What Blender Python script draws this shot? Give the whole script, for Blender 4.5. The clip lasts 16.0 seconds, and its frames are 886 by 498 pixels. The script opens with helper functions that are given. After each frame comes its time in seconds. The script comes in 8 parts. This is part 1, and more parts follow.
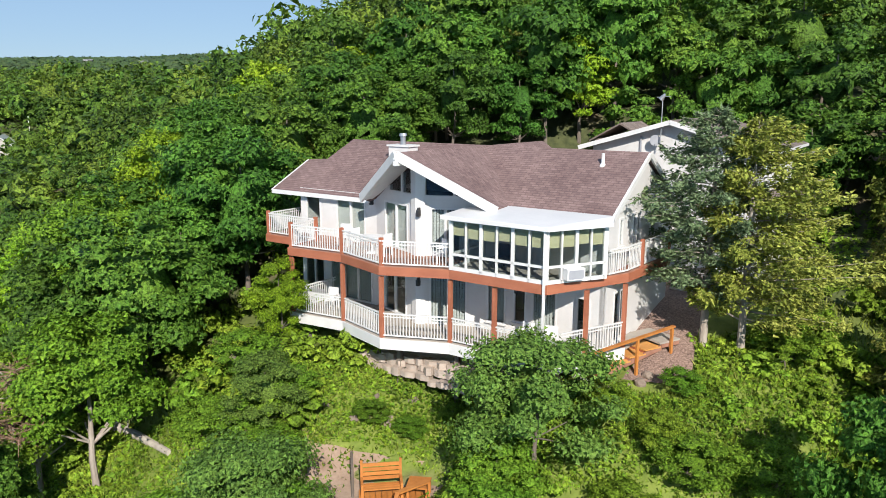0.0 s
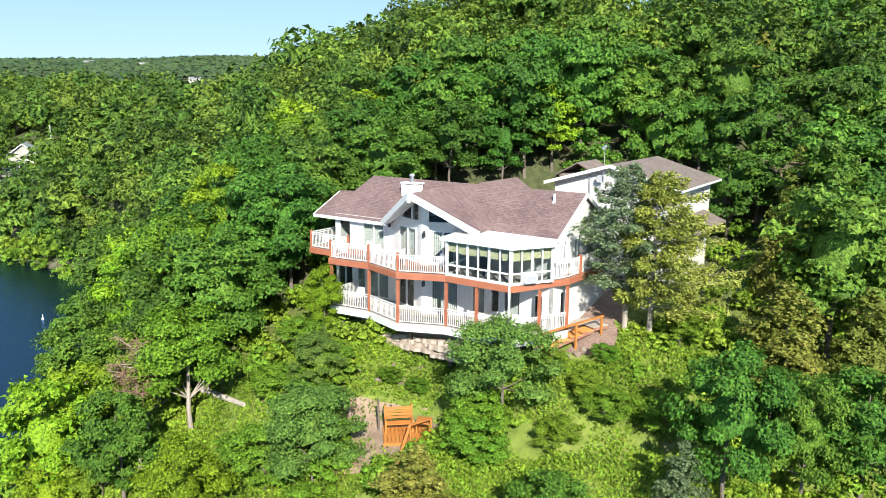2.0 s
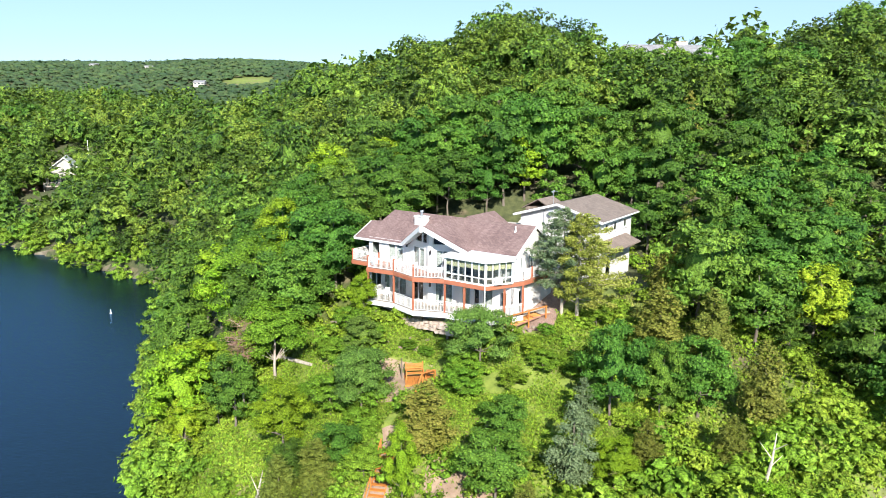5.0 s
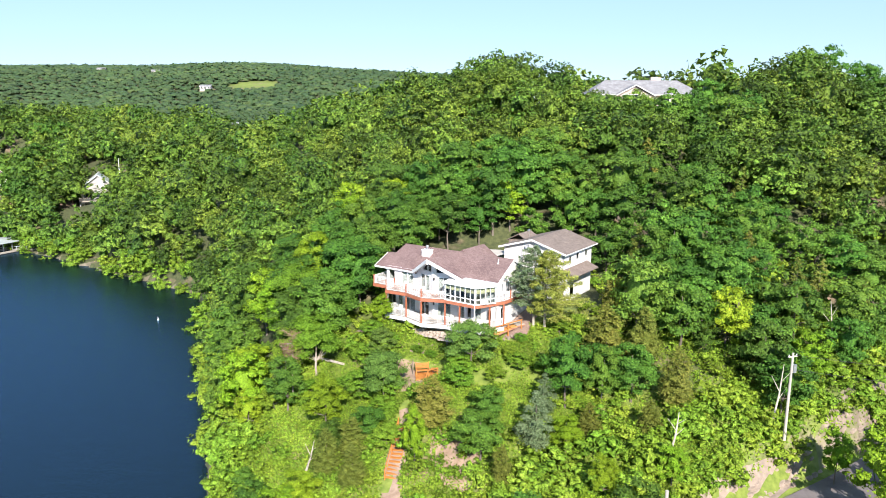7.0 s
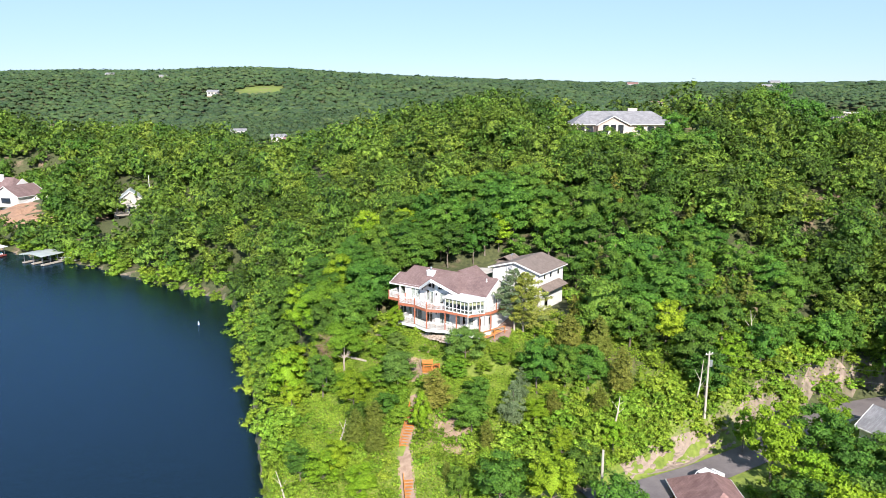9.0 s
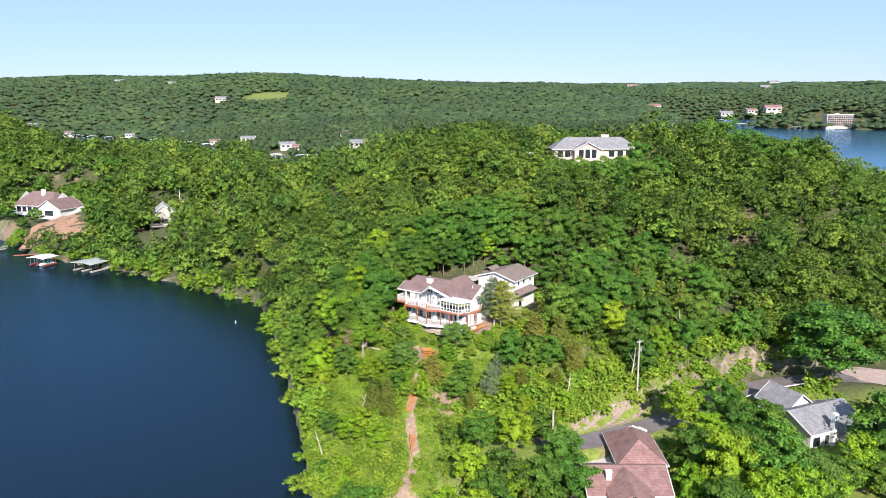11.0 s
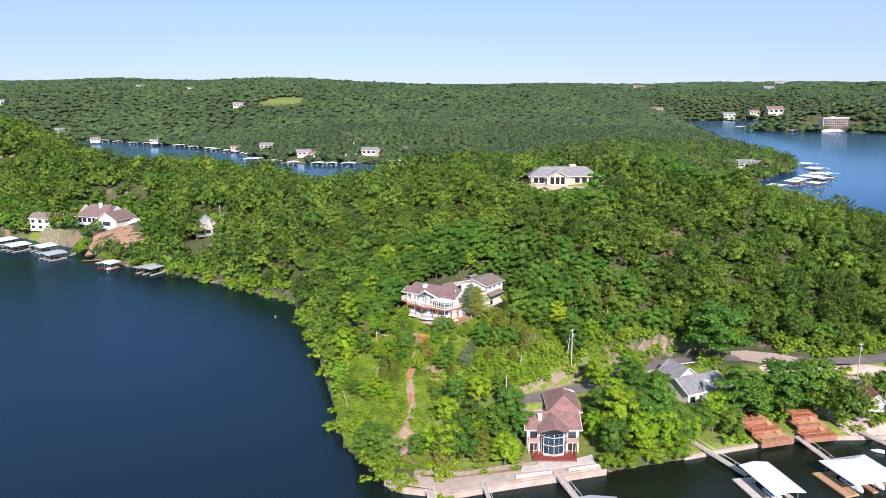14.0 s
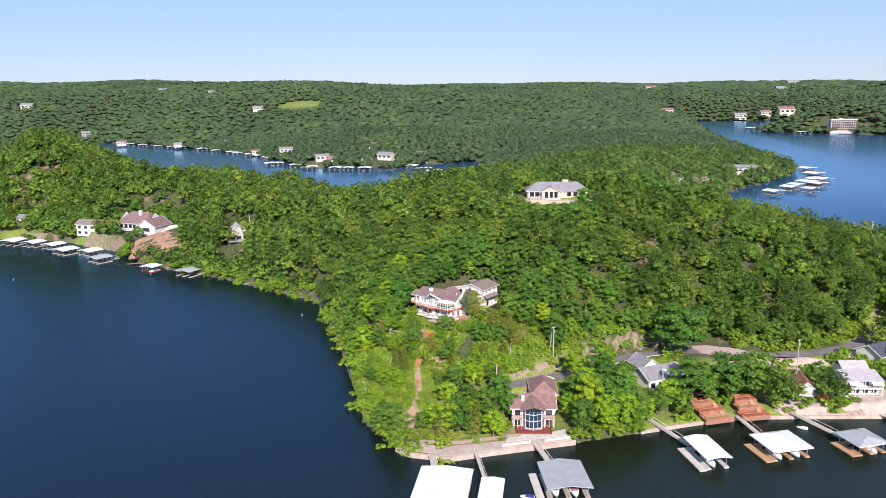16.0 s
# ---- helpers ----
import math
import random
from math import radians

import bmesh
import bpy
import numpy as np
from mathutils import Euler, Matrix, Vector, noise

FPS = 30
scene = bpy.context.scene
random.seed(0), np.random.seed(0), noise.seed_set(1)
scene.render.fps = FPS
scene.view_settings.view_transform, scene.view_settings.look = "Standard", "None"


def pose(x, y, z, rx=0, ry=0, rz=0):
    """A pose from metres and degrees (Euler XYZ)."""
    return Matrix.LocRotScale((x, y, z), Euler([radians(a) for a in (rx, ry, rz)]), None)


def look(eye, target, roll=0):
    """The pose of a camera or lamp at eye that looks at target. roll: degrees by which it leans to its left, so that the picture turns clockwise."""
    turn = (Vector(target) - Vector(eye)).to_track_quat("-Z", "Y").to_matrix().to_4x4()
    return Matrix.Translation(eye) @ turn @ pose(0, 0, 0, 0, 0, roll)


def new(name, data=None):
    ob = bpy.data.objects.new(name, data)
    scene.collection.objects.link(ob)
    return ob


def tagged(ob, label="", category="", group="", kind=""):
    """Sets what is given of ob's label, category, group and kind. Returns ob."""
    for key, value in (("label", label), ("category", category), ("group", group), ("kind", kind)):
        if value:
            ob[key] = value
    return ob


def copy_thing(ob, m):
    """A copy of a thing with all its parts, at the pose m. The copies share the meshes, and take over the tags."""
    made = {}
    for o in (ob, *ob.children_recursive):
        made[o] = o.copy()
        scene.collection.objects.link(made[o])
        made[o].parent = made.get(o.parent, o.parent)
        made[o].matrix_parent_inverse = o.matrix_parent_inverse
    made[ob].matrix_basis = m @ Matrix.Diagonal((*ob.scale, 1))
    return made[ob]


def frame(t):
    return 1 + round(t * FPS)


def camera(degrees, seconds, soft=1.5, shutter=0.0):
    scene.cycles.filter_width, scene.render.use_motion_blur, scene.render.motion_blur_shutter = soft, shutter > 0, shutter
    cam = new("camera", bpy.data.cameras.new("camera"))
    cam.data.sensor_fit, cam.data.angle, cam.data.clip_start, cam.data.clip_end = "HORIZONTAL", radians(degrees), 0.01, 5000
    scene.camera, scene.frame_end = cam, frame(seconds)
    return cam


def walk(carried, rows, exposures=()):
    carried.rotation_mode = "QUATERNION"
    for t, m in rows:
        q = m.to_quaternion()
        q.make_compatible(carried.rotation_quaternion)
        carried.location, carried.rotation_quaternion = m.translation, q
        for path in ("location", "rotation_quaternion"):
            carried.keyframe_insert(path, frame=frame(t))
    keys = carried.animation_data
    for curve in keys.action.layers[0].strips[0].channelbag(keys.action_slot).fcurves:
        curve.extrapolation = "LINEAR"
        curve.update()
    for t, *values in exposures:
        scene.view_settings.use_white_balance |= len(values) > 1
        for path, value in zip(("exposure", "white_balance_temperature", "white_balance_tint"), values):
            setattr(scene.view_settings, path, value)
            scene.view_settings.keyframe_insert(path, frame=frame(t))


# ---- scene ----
cam = camera(62.0, 16.0, soft=0.9)
# seconds, place, then turn about x, y and z in degrees
PATH = [
    (0, 0.003, 0.000, 29.334, 78.302, -0.053, 0.002),
    (0.5, -0.010, -3.036, 29.783, 78.422, -0.171, -0.030),
    (1, -0.045, -6.089, 30.598, 78.354, -0.203, -0.073),
    (1.5, -0.084, -9.178, 31.496, 78.350, -0.356, -0.149),
    (2, -0.055, -12.002, 32.406, 78.414, -0.387, -0.142),
    (2.5, -0.066, -15.045, 33.261, 78.415, -0.385, -0.147),
    (3, -0.090, -18.184, 34.006, 78.476, -0.435, -0.158),
    (5.5, -0.146, -38.308, 39.375, 78.403, -0.430, -0.107),
    (6, -0.170, -43.265, 40.967, 78.408, -0.417, -0.070),
    (6.5, -0.114, -48.212, 43.067, 78.371, -0.379, -0.030),
    (7, -0.006, -53.316, 45.425, 78.336, -0.290, 0.033),
    (7.5, 0.061, -58.591, 47.665, 78.309, -0.209, 0.083),
    (8, 0.043, -64.197, 49.609, 78.282, -0.197, 0.120),
    (8.5, 0.168, -69.851, 51.456, 78.243, -0.165, 0.176),
    (9, 0.381, -75.944, 53.468, 78.294, -0.084, 0.244),
    (11.5, 2.601, -115.669, 65.129, 78.236, 0.335, 0.472),
    (12, 3.244, -124.276, 67.670, 78.188, 0.350, 0.455),
    (12.5, 4.195, -132.820, 70.377, 78.145, 0.397, 0.464),
    (13, 5.364, -141.348, 72.892, 78.149, 0.399, 0.506),
    (13.5, 6.507, -150.264, 75.450, 78.087, 0.433, 0.753),
    (14, 7.745, -159.118, 78.221, 78.014, 0.458, 1.293),
    (14.5, 8.948, -167.823, 80.997, 77.998, 0.500, 1.971),
    (15, 10.227, -176.405, 83.668, 77.980, 0.559, 2.192),
    (15.5, 11.394, -185.042, 86.578, 77.896, 0.638, 2.277),
    (16, 12.513, -193.648, 89.508, 77.820, 0.668, 2.472),
]
walk(cam, [(t, pose(x, y, z, rx, ry, rz)) for t, x, y, z, rx, ry, rz in PATH],
     exposures=[(0, 0.3, 6500, 12), (2.5, 0.9, 6500, 8), (3.5, 0.93, 6500, 8), (5.5, 0.98, 6500, 12), (7, 0.97, 6500, 14), (9, 0.84, 6500, 15), (13, 0.63, 6500, 20), (16, 0.52, 6500, 22)])

# ---- light ----
SUN_AZ, SUN_EL = 171.0, 33.0      # degrees clockwise from +y; degrees up
world = bpy.data.worlds.new("world")
scene.world = world
world.use_nodes = True
wn = world.node_tree.nodes
sky = wn.new("ShaderNodeTexSky")
sky.sky_type = "NISHITA"
sky.sun_disc = False
sky.sun_elevation, sky.sun_rotation = radians(SUN_EL), radians(SUN_AZ)
sky.altitude, sky.air_density, sky.dust_density, sky.ozone_density = 200, 1.0, 0.0, 3.0
tint = wn.new("ShaderNodeMix")
tint.data_type, tint.blend_type = "RGBA", "MULTIPLY"
tint.inputs[0].default_value = 1.0
tint.inputs[7].default_value = (0.86, 0.96, 1.12, 1)
haze = wn.new("ShaderNodeMix")
haze.data_type = "RGBA"
haze.inputs[0].default_value = 0.6
haze.inputs[7].default_value = (4.3, 6.5, 9.0, 1)
world.node_tree.links.new(sky.outputs[0], tint.inputs[6])
world.node_tree.links.new(tint.outputs[2], haze.inputs[6])
world.node_tree.links.new(haze.outputs[2], wn["Background"].inputs[0])
wn["Background"].inputs[1].default_value = 0.072
sun_data = bpy.data.lights.new("sun", "SUN")
sun_data.energy, sun_data.angle, sun_data.color = 5.3, radians(0.5), (1.0, 0.94, 0.84)
sun = new("sun", sun_data)
sun_dir = Vector((math.sin(radians(SUN_AZ)) * math.cos(radians(SUN_EL)), math.cos(radians(SUN_AZ)) * math.cos(radians(SUN_EL)), math.sin(radians(SUN_EL))))
sun.matrix_world = look((0, 0, 200), Vector((0, 0, 200)) - sun_dir)

# ---- materials ----
def mat(name, low, high, scale=3.0, rough=0.7, metal=0.0, bump=0.0, bump_scale=None, fine=0.25, spec=0.5, stretch=(1, 1, 1), obj_var=0.0, courses=None):
    """Two-scale procedural surface: broad stains and fine grain between two colours, with relief."""
    m = bpy.data.materials.new(name)
    m.use_nodes = True
    nt = m.node_tree
    n, l = nt.nodes, nt.links
    b = n["Principled BSDF"]
    b.inputs["Roughness"].default_value, b.inputs["Metallic"].default_value = rough, metal
    b.inputs["Specular IOR Level"].default_value = spec
    co = n.new("ShaderNodeTexCoord")
    mp = n.new("ShaderNodeMapping")
    mp.inputs["Scale"].default_value = stretch
    l.new(co.outputs["Object"], mp.inputs["Vector"])
    a = n.new("ShaderNodeTexNoise"); a.inputs["Scale"].default_value = scale; a.inputs["Detail"].default_value = 3
    g = n.new("ShaderNodeTexNoise"); g.inputs["Scale"].default_value = scale * 9; g.inputs["Detail"].default_value = 2
    l.new(mp.outputs[0], a.inputs["Vector"]); l.new(mp.outputs[0], g.inputs["Vector"])
    mx = n.new("ShaderNodeMix"); mx.inputs[0].default_value = fine
    l.new(a.outputs[0], mx.inputs[2]); l.new(g.outputs[0], mx.inputs[3])
    src = mx.outputs[0]
    if obj_var:
        oi = n.new("ShaderNodeObjectInfo")
        mm = n.new("ShaderNodeMath"); mm.operation = "MULTIPLY_ADD"
        l.new(oi.outputs["Random"], mm.inputs[0]); mm.inputs[1].default_value = obj_var
        l.new(src, mm.inputs[2]); src = mm.outputs[0]
    r = n.new("ShaderNodeValToRGB")
    r.color_ramp.elements[0].position, r.color_ramp.elements[1].position = 0.3, 0.7 + obj_var
    r.color_ramp.elements[0].color, r.color_ramp.elements[1].color = (*low, 1), (*high, 1)
    l.new(src, r.inputs[0])
    out = r.outputs[0]
    if courses:
        br = n.new("ShaderNodeTexBrick")
        br.inputs["Scale"].default_value = 1.0
        br.inputs["Color1"].default_value, br.inputs["Color2"].default_value, br.inputs["Mortar"].default_value = (0.84, 0.82, 0.82, 1), (1.16, 1.15, 1.14, 1), (0.68, 0.66, 0.66, 1)
        br.inputs["Brick Width"].default_value, br.inputs["Row Height"].default_value = courses
        br.inputs["Mortar Size"].default_value, br.inputs["Bias"].default_value = 0.018, -0.1
        l.new(co.outputs["Object"], br.inputs["Vector"])
        mul = n.new("ShaderNodeMix"); mul.data_type, mul.blend_type = "RGBA", "MULTIPLY"; mul.inputs[0].default_value = 1.0
        l.new(out, mul.inputs[6]); l.new(br.outputs[0], mul.inputs[7]); out = mul.outputs[2]
    l.new(out, b.inputs["Base Color"])
    if bump:
        bn = n.new("ShaderNodeBump"); bn.inputs["Strength"].default_value = bump; bn.inputs["Distance"].default_value = 0.05
        t = n.new("ShaderNodeTexNoise"); t.inputs["Scale"].default_value = bump_scale or scale * 6
        l.new(mp.outputs[0], t.inputs["Vector"]); l.new(t.outputs[0], bn.inputs["Height"]); l.new(bn.outputs[0], b.inputs["Normal"])
    return m


def leaf_mat(name, dark, mid, light, patch=0.13, shine=0.18, obj=1.0, fine=7.0, contrast=1.0):
    """Foliage: each leaf its own tone, whole crowns greener or yellower, some light let through."""
    m = bpy.data.materials.new(name)
    m.use_nodes = True
    nt = m.node_tree
    n, l = nt.nodes, nt.links
    b = n["Principled BSDF"]
    b.inputs["Roughness"].default_value = 0.5
    b.inputs["Specular IOR Level"].default_value = shine
    ge = n.new("ShaderNodeNewGeometry"); oi = n.new("ShaderNodeObjectInfo"); co = n.new("ShaderNodeTexCoord")
    t = n.new("ShaderNodeTexNoise"); t.inputs["Scale"].default_value = patch; t.inputs["Detail"].default_value = 1.5
    l.new(co.outputs["Object"], t.inputs["Vector"])
    s1 = n.new("ShaderNodeMath"); s1.operation = "MULTIPLY_ADD"; s1.inputs[1].default_value = 0.36
    l.new(ge.outputs["Random Per Island"], s1.inputs[0])
    s2 = n.new("ShaderNodeMath"); s2.operation = "MULTIPLY_ADD"; s2.inputs[1].default_value = 0.34 * obj if obj >= 0.5 else 0.46 * contrast
    tone = n.new("ShaderNodeAttribute"); tone.attribute_name = "tone"
    l.new(oi.outputs["Random"] if obj >= 0.5 else tone.outputs["Fac"], s2.inputs[0])
    s0 = n.new("ShaderNodeMath"); s0.operation = "MULTIPLY_ADD"; s0.inputs[1].default_value = 0.8; s0.inputs[2].default_value = -0.31 if obj < 0.5 else -0.21
    l.new(t.outputs[0], s0.inputs[0]); l.new(s0.outputs[0], s2.inputs[2]); l.new(s2.outputs[0], s1.inputs[2])
    r = n.new("ShaderNodeValToRGB")
    e = r.color_ramp.elements
    e[0].position, e[1].position = 0.12, 0.95
    e[0].color, e[1].color = (*dark, 1), (*light, 1)
    k = e.new(0.55); k.color = (*mid, 1)
    l.new(s1.outputs[0], r.inputs[0])
    fn = n.new("ShaderNodeTexNoise"); fn.inputs["Scale"].default_value = fine; fn.inputs["Detail"].default_value = 3; fn.inputs["Roughness"].default_value = 0.7
    l.new(co.outputs["Object"], fn.inputs["Vector"])
    mr = n.new("ShaderNodeMapRange"); mr.inputs[1].default_value, mr.inputs[2].default_value, mr.inputs[3].default_value, mr.inputs[4].default_value = 0.36, 0.64, 1 - 0.66 * contrast, 1 + 0.5 * contrast
    l.new(fn.outputs[0], mr.inputs[0])
    vv = n.new("ShaderNodeHueSaturation")
    l.new(mr.outputs[0], vv.inputs["Value"]); l.new(r.outputs[0], vv.inputs["Color"])
    r = vv
    hu = n.new("ShaderNodeMath"); hu.operation = "MULTIPLY"; hu.inputs[1].default_value = 7.31
    l.new(oi.outputs["Random"] if obj >= 0.5 else tone.outputs["Fac"], hu.inputs[0])
    fh = n.new("ShaderNodeMath"); fh.operation = "FRACT"; l.new(hu.outputs[0], fh.inputs[0])
    hr = n.new("ShaderNodeMapRange"); hr.inputs[3].default_value, hr.inputs[4].default_value = 0.479, 0.512
    l.new(fh.outputs[0], hr.inputs[0]); l.new(hr.outputs[0], vv.inputs["Hue"])
    l.new(r.outputs[0], b.inputs["Base Color"])
    bp = n.new("ShaderNodeBump"); bp.inputs["Strength"].default_value = 1.0; bp.inputs["Distance"].default_value = 0.8 / fine
    l.new(fn.outputs[0], bp.inputs["Height"]); l.new(bp.outputs[0], b.inputs["Normal"])
    tr = n.new("ShaderNodeBsdfTranslucent")
    hs = n.new("ShaderNodeHueSaturation"); hs.inputs["Value"].default_value = 1.25; hs.inputs["Hue"].default_value = 0.485
    l.new(r.outputs[0], hs.inputs["Color"]); l.new(hs.outputs[0], tr.inputs["Color"])
    ms = n.new("ShaderNodeMixShader"); ms.inputs[0].default_value = 0.14
    l.new(b.outputs[0], ms.inputs[1]); l.new(tr.outputs[0], ms.inputs[2])
    l.new(ms.outputs[0], n["Material Output"].inputs["Surface"])
    return m


LEAF = leaf_mat("leaves_broad", (0.029, 0.077, 0.011), (0.074, 0.177, 0.022), (0.163, 0.314, 0.036))
LEAF_BRIGHT = leaf_mat("leaves_bright", (0.09, 0.18, 0.010), (0.178, 0.325, 0.016), (0.295, 0.44, 0.026))
LEAF_CEDAR = leaf_mat("leaves_cedar", (0.075, 0.105, 0.016), (0.165, 0.20, 0.032), (0.30, 0.295, 0.065), fine=10.0)
LEAF_SILVER = leaf_mat("leaves_silver", (0.085, 0.13, 0.055), (0.165, 0.225, 0.105), (0.28, 0.34, 0.19), fine=10.0)
LEAF_WOODS = leaf_mat("leaves_woods", (0.035, 0.076, 0.012), (0.087, 0.168, 0.021), (0.178, 0.28, 0.034), patch=0.11, obj=0.0, fine=1.9, contrast=1.2)
# far leaves: distance haze put into the colour, bluer and lower in contrast
LEAF_FAR_HAZED = leaf_mat("leaves_far_hazed", (0.040, 0.074, 0.031), (0.069, 0.120, 0.043), (0.114, 0.176, 0.057), patch=0.012, obj=0.0, fine=0.5, contrast=0.5)
# between the near woods' green and the hazed far green
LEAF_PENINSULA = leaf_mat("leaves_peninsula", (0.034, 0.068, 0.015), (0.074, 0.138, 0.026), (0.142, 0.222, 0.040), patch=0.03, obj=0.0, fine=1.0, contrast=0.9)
LEAF_BUSH = leaf_mat("leaves_bush", (0.086, 0.162, 0.013), (0.168, 0.292, 0.024), (0.275, 0.405, 0.043), patch=0.3, obj=0.0, fine=4.5)
GRASS = leaf_mat("grass_blades", (0.11, 0.17, 0.016), (0.19, 0.27, 0.032), (0.33, 0.36, 0.09), patch=0.3, obj=0.0, fine=3.0)
BARK = mat("bark", (0.09, 0.07, 0.055), (0.22, 0.19, 0.16), 4, 0.9, bump=0.6, stretch=(1, 1, 0.2))
DEADWOOD = mat("dead_wood", (0.34, 0.30, 0.25), (0.56, 0.51, 0.44), 3, 0.9, bump=0.4, stretch=(1, 1, 0.2))
ROCK = mat("limestone", (0.15, 0.115, 0.09), (0.38, 0.305, 0.25), 1.6, 0.95, bump=0.8, obj_var=0.2)
SIDING = mat("white_siding", (0.58, 0.57, 0.56), (0.66, 0.65, 0.64), 1.2, 0.6, obj_var=0.0)
TRIM = mat("white_trim", (0.62, 0.62, 0.61), (0.70, 0.70, 0.69), 2.0, 0.45)
SHINGLE = mat("brown_shingles", (0.138, 0.087, 0.083), (0.27, 0.187, 0.175), 0.5, 0.85, bump=0.5, bump_scale=14, fine=0.5, courses=(0.32, 0.125))
SHINGLE_TAN = mat("tan_shingles", (0.17, 0.135, 0.115), (0.26, 0.21, 0.18), 1.5, 0.85, bump=0.5, bump_scale=14, courses=(0.32, 0.13))
SHINGLE_RED = mat("red_brown_shingles", (0.19, 0.105, 0.095), (0.29, 0.175, 0.16), 0.8, 0.85, bump=0.5, courses=(0.5, 0.25))
SHINGLE_GREY = mat("grey_shingles", (0.17, 0.175, 0.19), (0.27, 0.275, 0.29), 0.8, 0.85, bump=0.5, courses=(0.5, 0.25))
STAIN = mat("redwood_stain", (0.29, 0.092, 0.048), (0.42, 0.15, 0.08), 2.5, 0.65, bump=0.2, stretch=(0.4, 0.4, 1), obj_var=0.1)
ORANGE = mat("orange_stained_wood", (0.36, 0.13, 0.028), (0.55, 0.22, 0.05), 2.5, 0.6, bump=0.2, obj_var=0.25)
FRESHWOOD = mat("fresh_orange_boards", (0.50, 0.22, 0.055), (0.68, 0.34, 0.10), 2.5, 0.6, bump=0.2, obj_var=0.1)
REDDECK = mat("red_brown_deck_boards", (0.24, 0.11, 0.07), (0.38, 0.20, 0.14), 2.0, 0.75, bump=0.2)
DECKWOOD = mat("grey_deck_boards", (0.30, 0.26, 0.22), (0.45, 0.41, 0.36), 2.0, 0.8, bump=0.2, obj_var=0.2)
TANWOOD = mat("tan_deck_boards", (0.34, 0.20, 0.11), (0.48, 0.30, 0.17), 2.0, 0.7, bump=0.2, obj_var=0.2)
CONCRETE = mat("concrete", (0.40, 0.37, 0.34), (0.56, 0.53, 0.49), 0.5, 0.9, bump=0.2)
ASPHALT = mat("asphalt", (0.115, 0.10, 0.102), (0.20, 0.178, 0.178), 0.4, 0.9, bump=0.3, bump_scale=30)
CLAY = mat("clay_path", (0.22, 0.145, 0.10), (0.38, 0.28, 0.21), 1.2, 0.95, bump=0.5, bump_scale=18)
GRAVEL = mat("gravel", (0.33, 0.245, 0.215), (0.50, 0.395, 0.35), 0.8, 0.95, bump=0.5, bump_scale=25)
METALROOF = mat("white_metal_roof", (0.60, 0.61, 0.62), (0.70, 0.70, 0.70), 0.7, 0.4, metal=0.0)
GREYROOF = mat("grey_metal_roof", (0.27, 0.28, 0.31), (0.36, 0.37, 0.40), 0.7, 0.45)
GREENROOF = mat("grey_green_roof", (0.30, 0.34, 0.33), (0.40, 0.44, 0.43), 0.7, 0.6)
STEEL = mat("galvanised_steel", (0.42, 0.43, 0.44), (0.55, 0.56, 0.57), 2, 0.4, metal=0.8)
POLEWOOD = mat("pole_wood", (0.34, 0.31, 0.27), (0.50, 0.46, 0.41), 2, 0.9, stretch=(1, 1, 0.1))
DARKPLASTIC = mat("dark_plastic", (0.02, 0.02, 0.022), (0.04, 0.04, 0.045), 3, 0.5)
BLUE = mat("blue_canvas", (0.02, 0.12, 0.42), (0.04, 0.18, 0.55), 2, 0.6)
NAVY = mat("navy_canvas", (0.02, 0.03, 0.16), (0.03, 0.05, 0.24), 2, 0.6)
REDPAINT = mat("red_paint", (0.42, 0.045, 0.04), (0.55, 0.07, 0.06), 2, 0.5)
TEAL = mat("teal_plastic", (0.03, 0.42, 0.45), (0.05, 0.52, 0.55), 2, 0.4)
GELCOAT = mat("white_gelcoat", (0.74, 0.74, 0.74), (0.82, 0.82, 0.82), 2, 0.25)
BLIND = mat("yellow_blind", (0.50, 0.47, 0.28), (0.62, 0.58, 0.37), 2, 0.8, stretch=(1, 1, 8))
BLIND_W = mat("pale_blind", (0.52, 0.52, 0.50), (0.68, 0.67, 0.64), 6, 0.8, stretch=(8, 8, 0.1))
# dimness of the rooms put into the colour of the inner walls
DIM_INSIDE = mat("painted_dim_room", (0.07, 0.06, 0.05), (0.13, 0.11, 0.09), 0.8, 0.9)
MAROON = mat("maroon_wood", (0.17, 0.035, 0.03), (0.27, 0.06, 0.05), 2, 0.6, obj_var=0.1)
BRICKRED = mat("red_brick", (0.30, 0.13, 0.10), (0.45, 0.22, 0.17), 3, 0.9)
STUCCO = mat("pale_stucco", (0.50, 0.44, 0.38), (0.64, 0.58, 0.51), 0.8, 0.9)
PALESTONE = mat("pale_footing_stone", (0.34, 0.275, 0.225), (0.52, 0.44, 0.38), 2.5, 0.95, bump=0.6, obj_var=0.2)
# brown soil with dappled tree shade painted in as strong light and dark patches
DAPPLED_YARD = mat("brown_yard_dappled", (0.10, 0.06, 0.048), (0.40, 0.28, 0.225), 1.6, 0.95, bump=0.8, fine=0.8)
PINKSTUCCO = mat("pinkish_cream_stucco", (0.44, 0.35, 0.31), (0.57, 0.47, 0.42), 0.8, 0.9)
SEAWALL = mat("stained_sea_wall", (0.31, 0.24, 0.205), (0.51, 0.42, 0.365), 0.45, 0.95, bump=0.4, fine=0.4)
REDCLAY = mat("bare_red_clay", (0.21, 0.115, 0.07), (0.40, 0.25, 0.165), 0.25, 0.95, bump=0.6, fine=0.45)


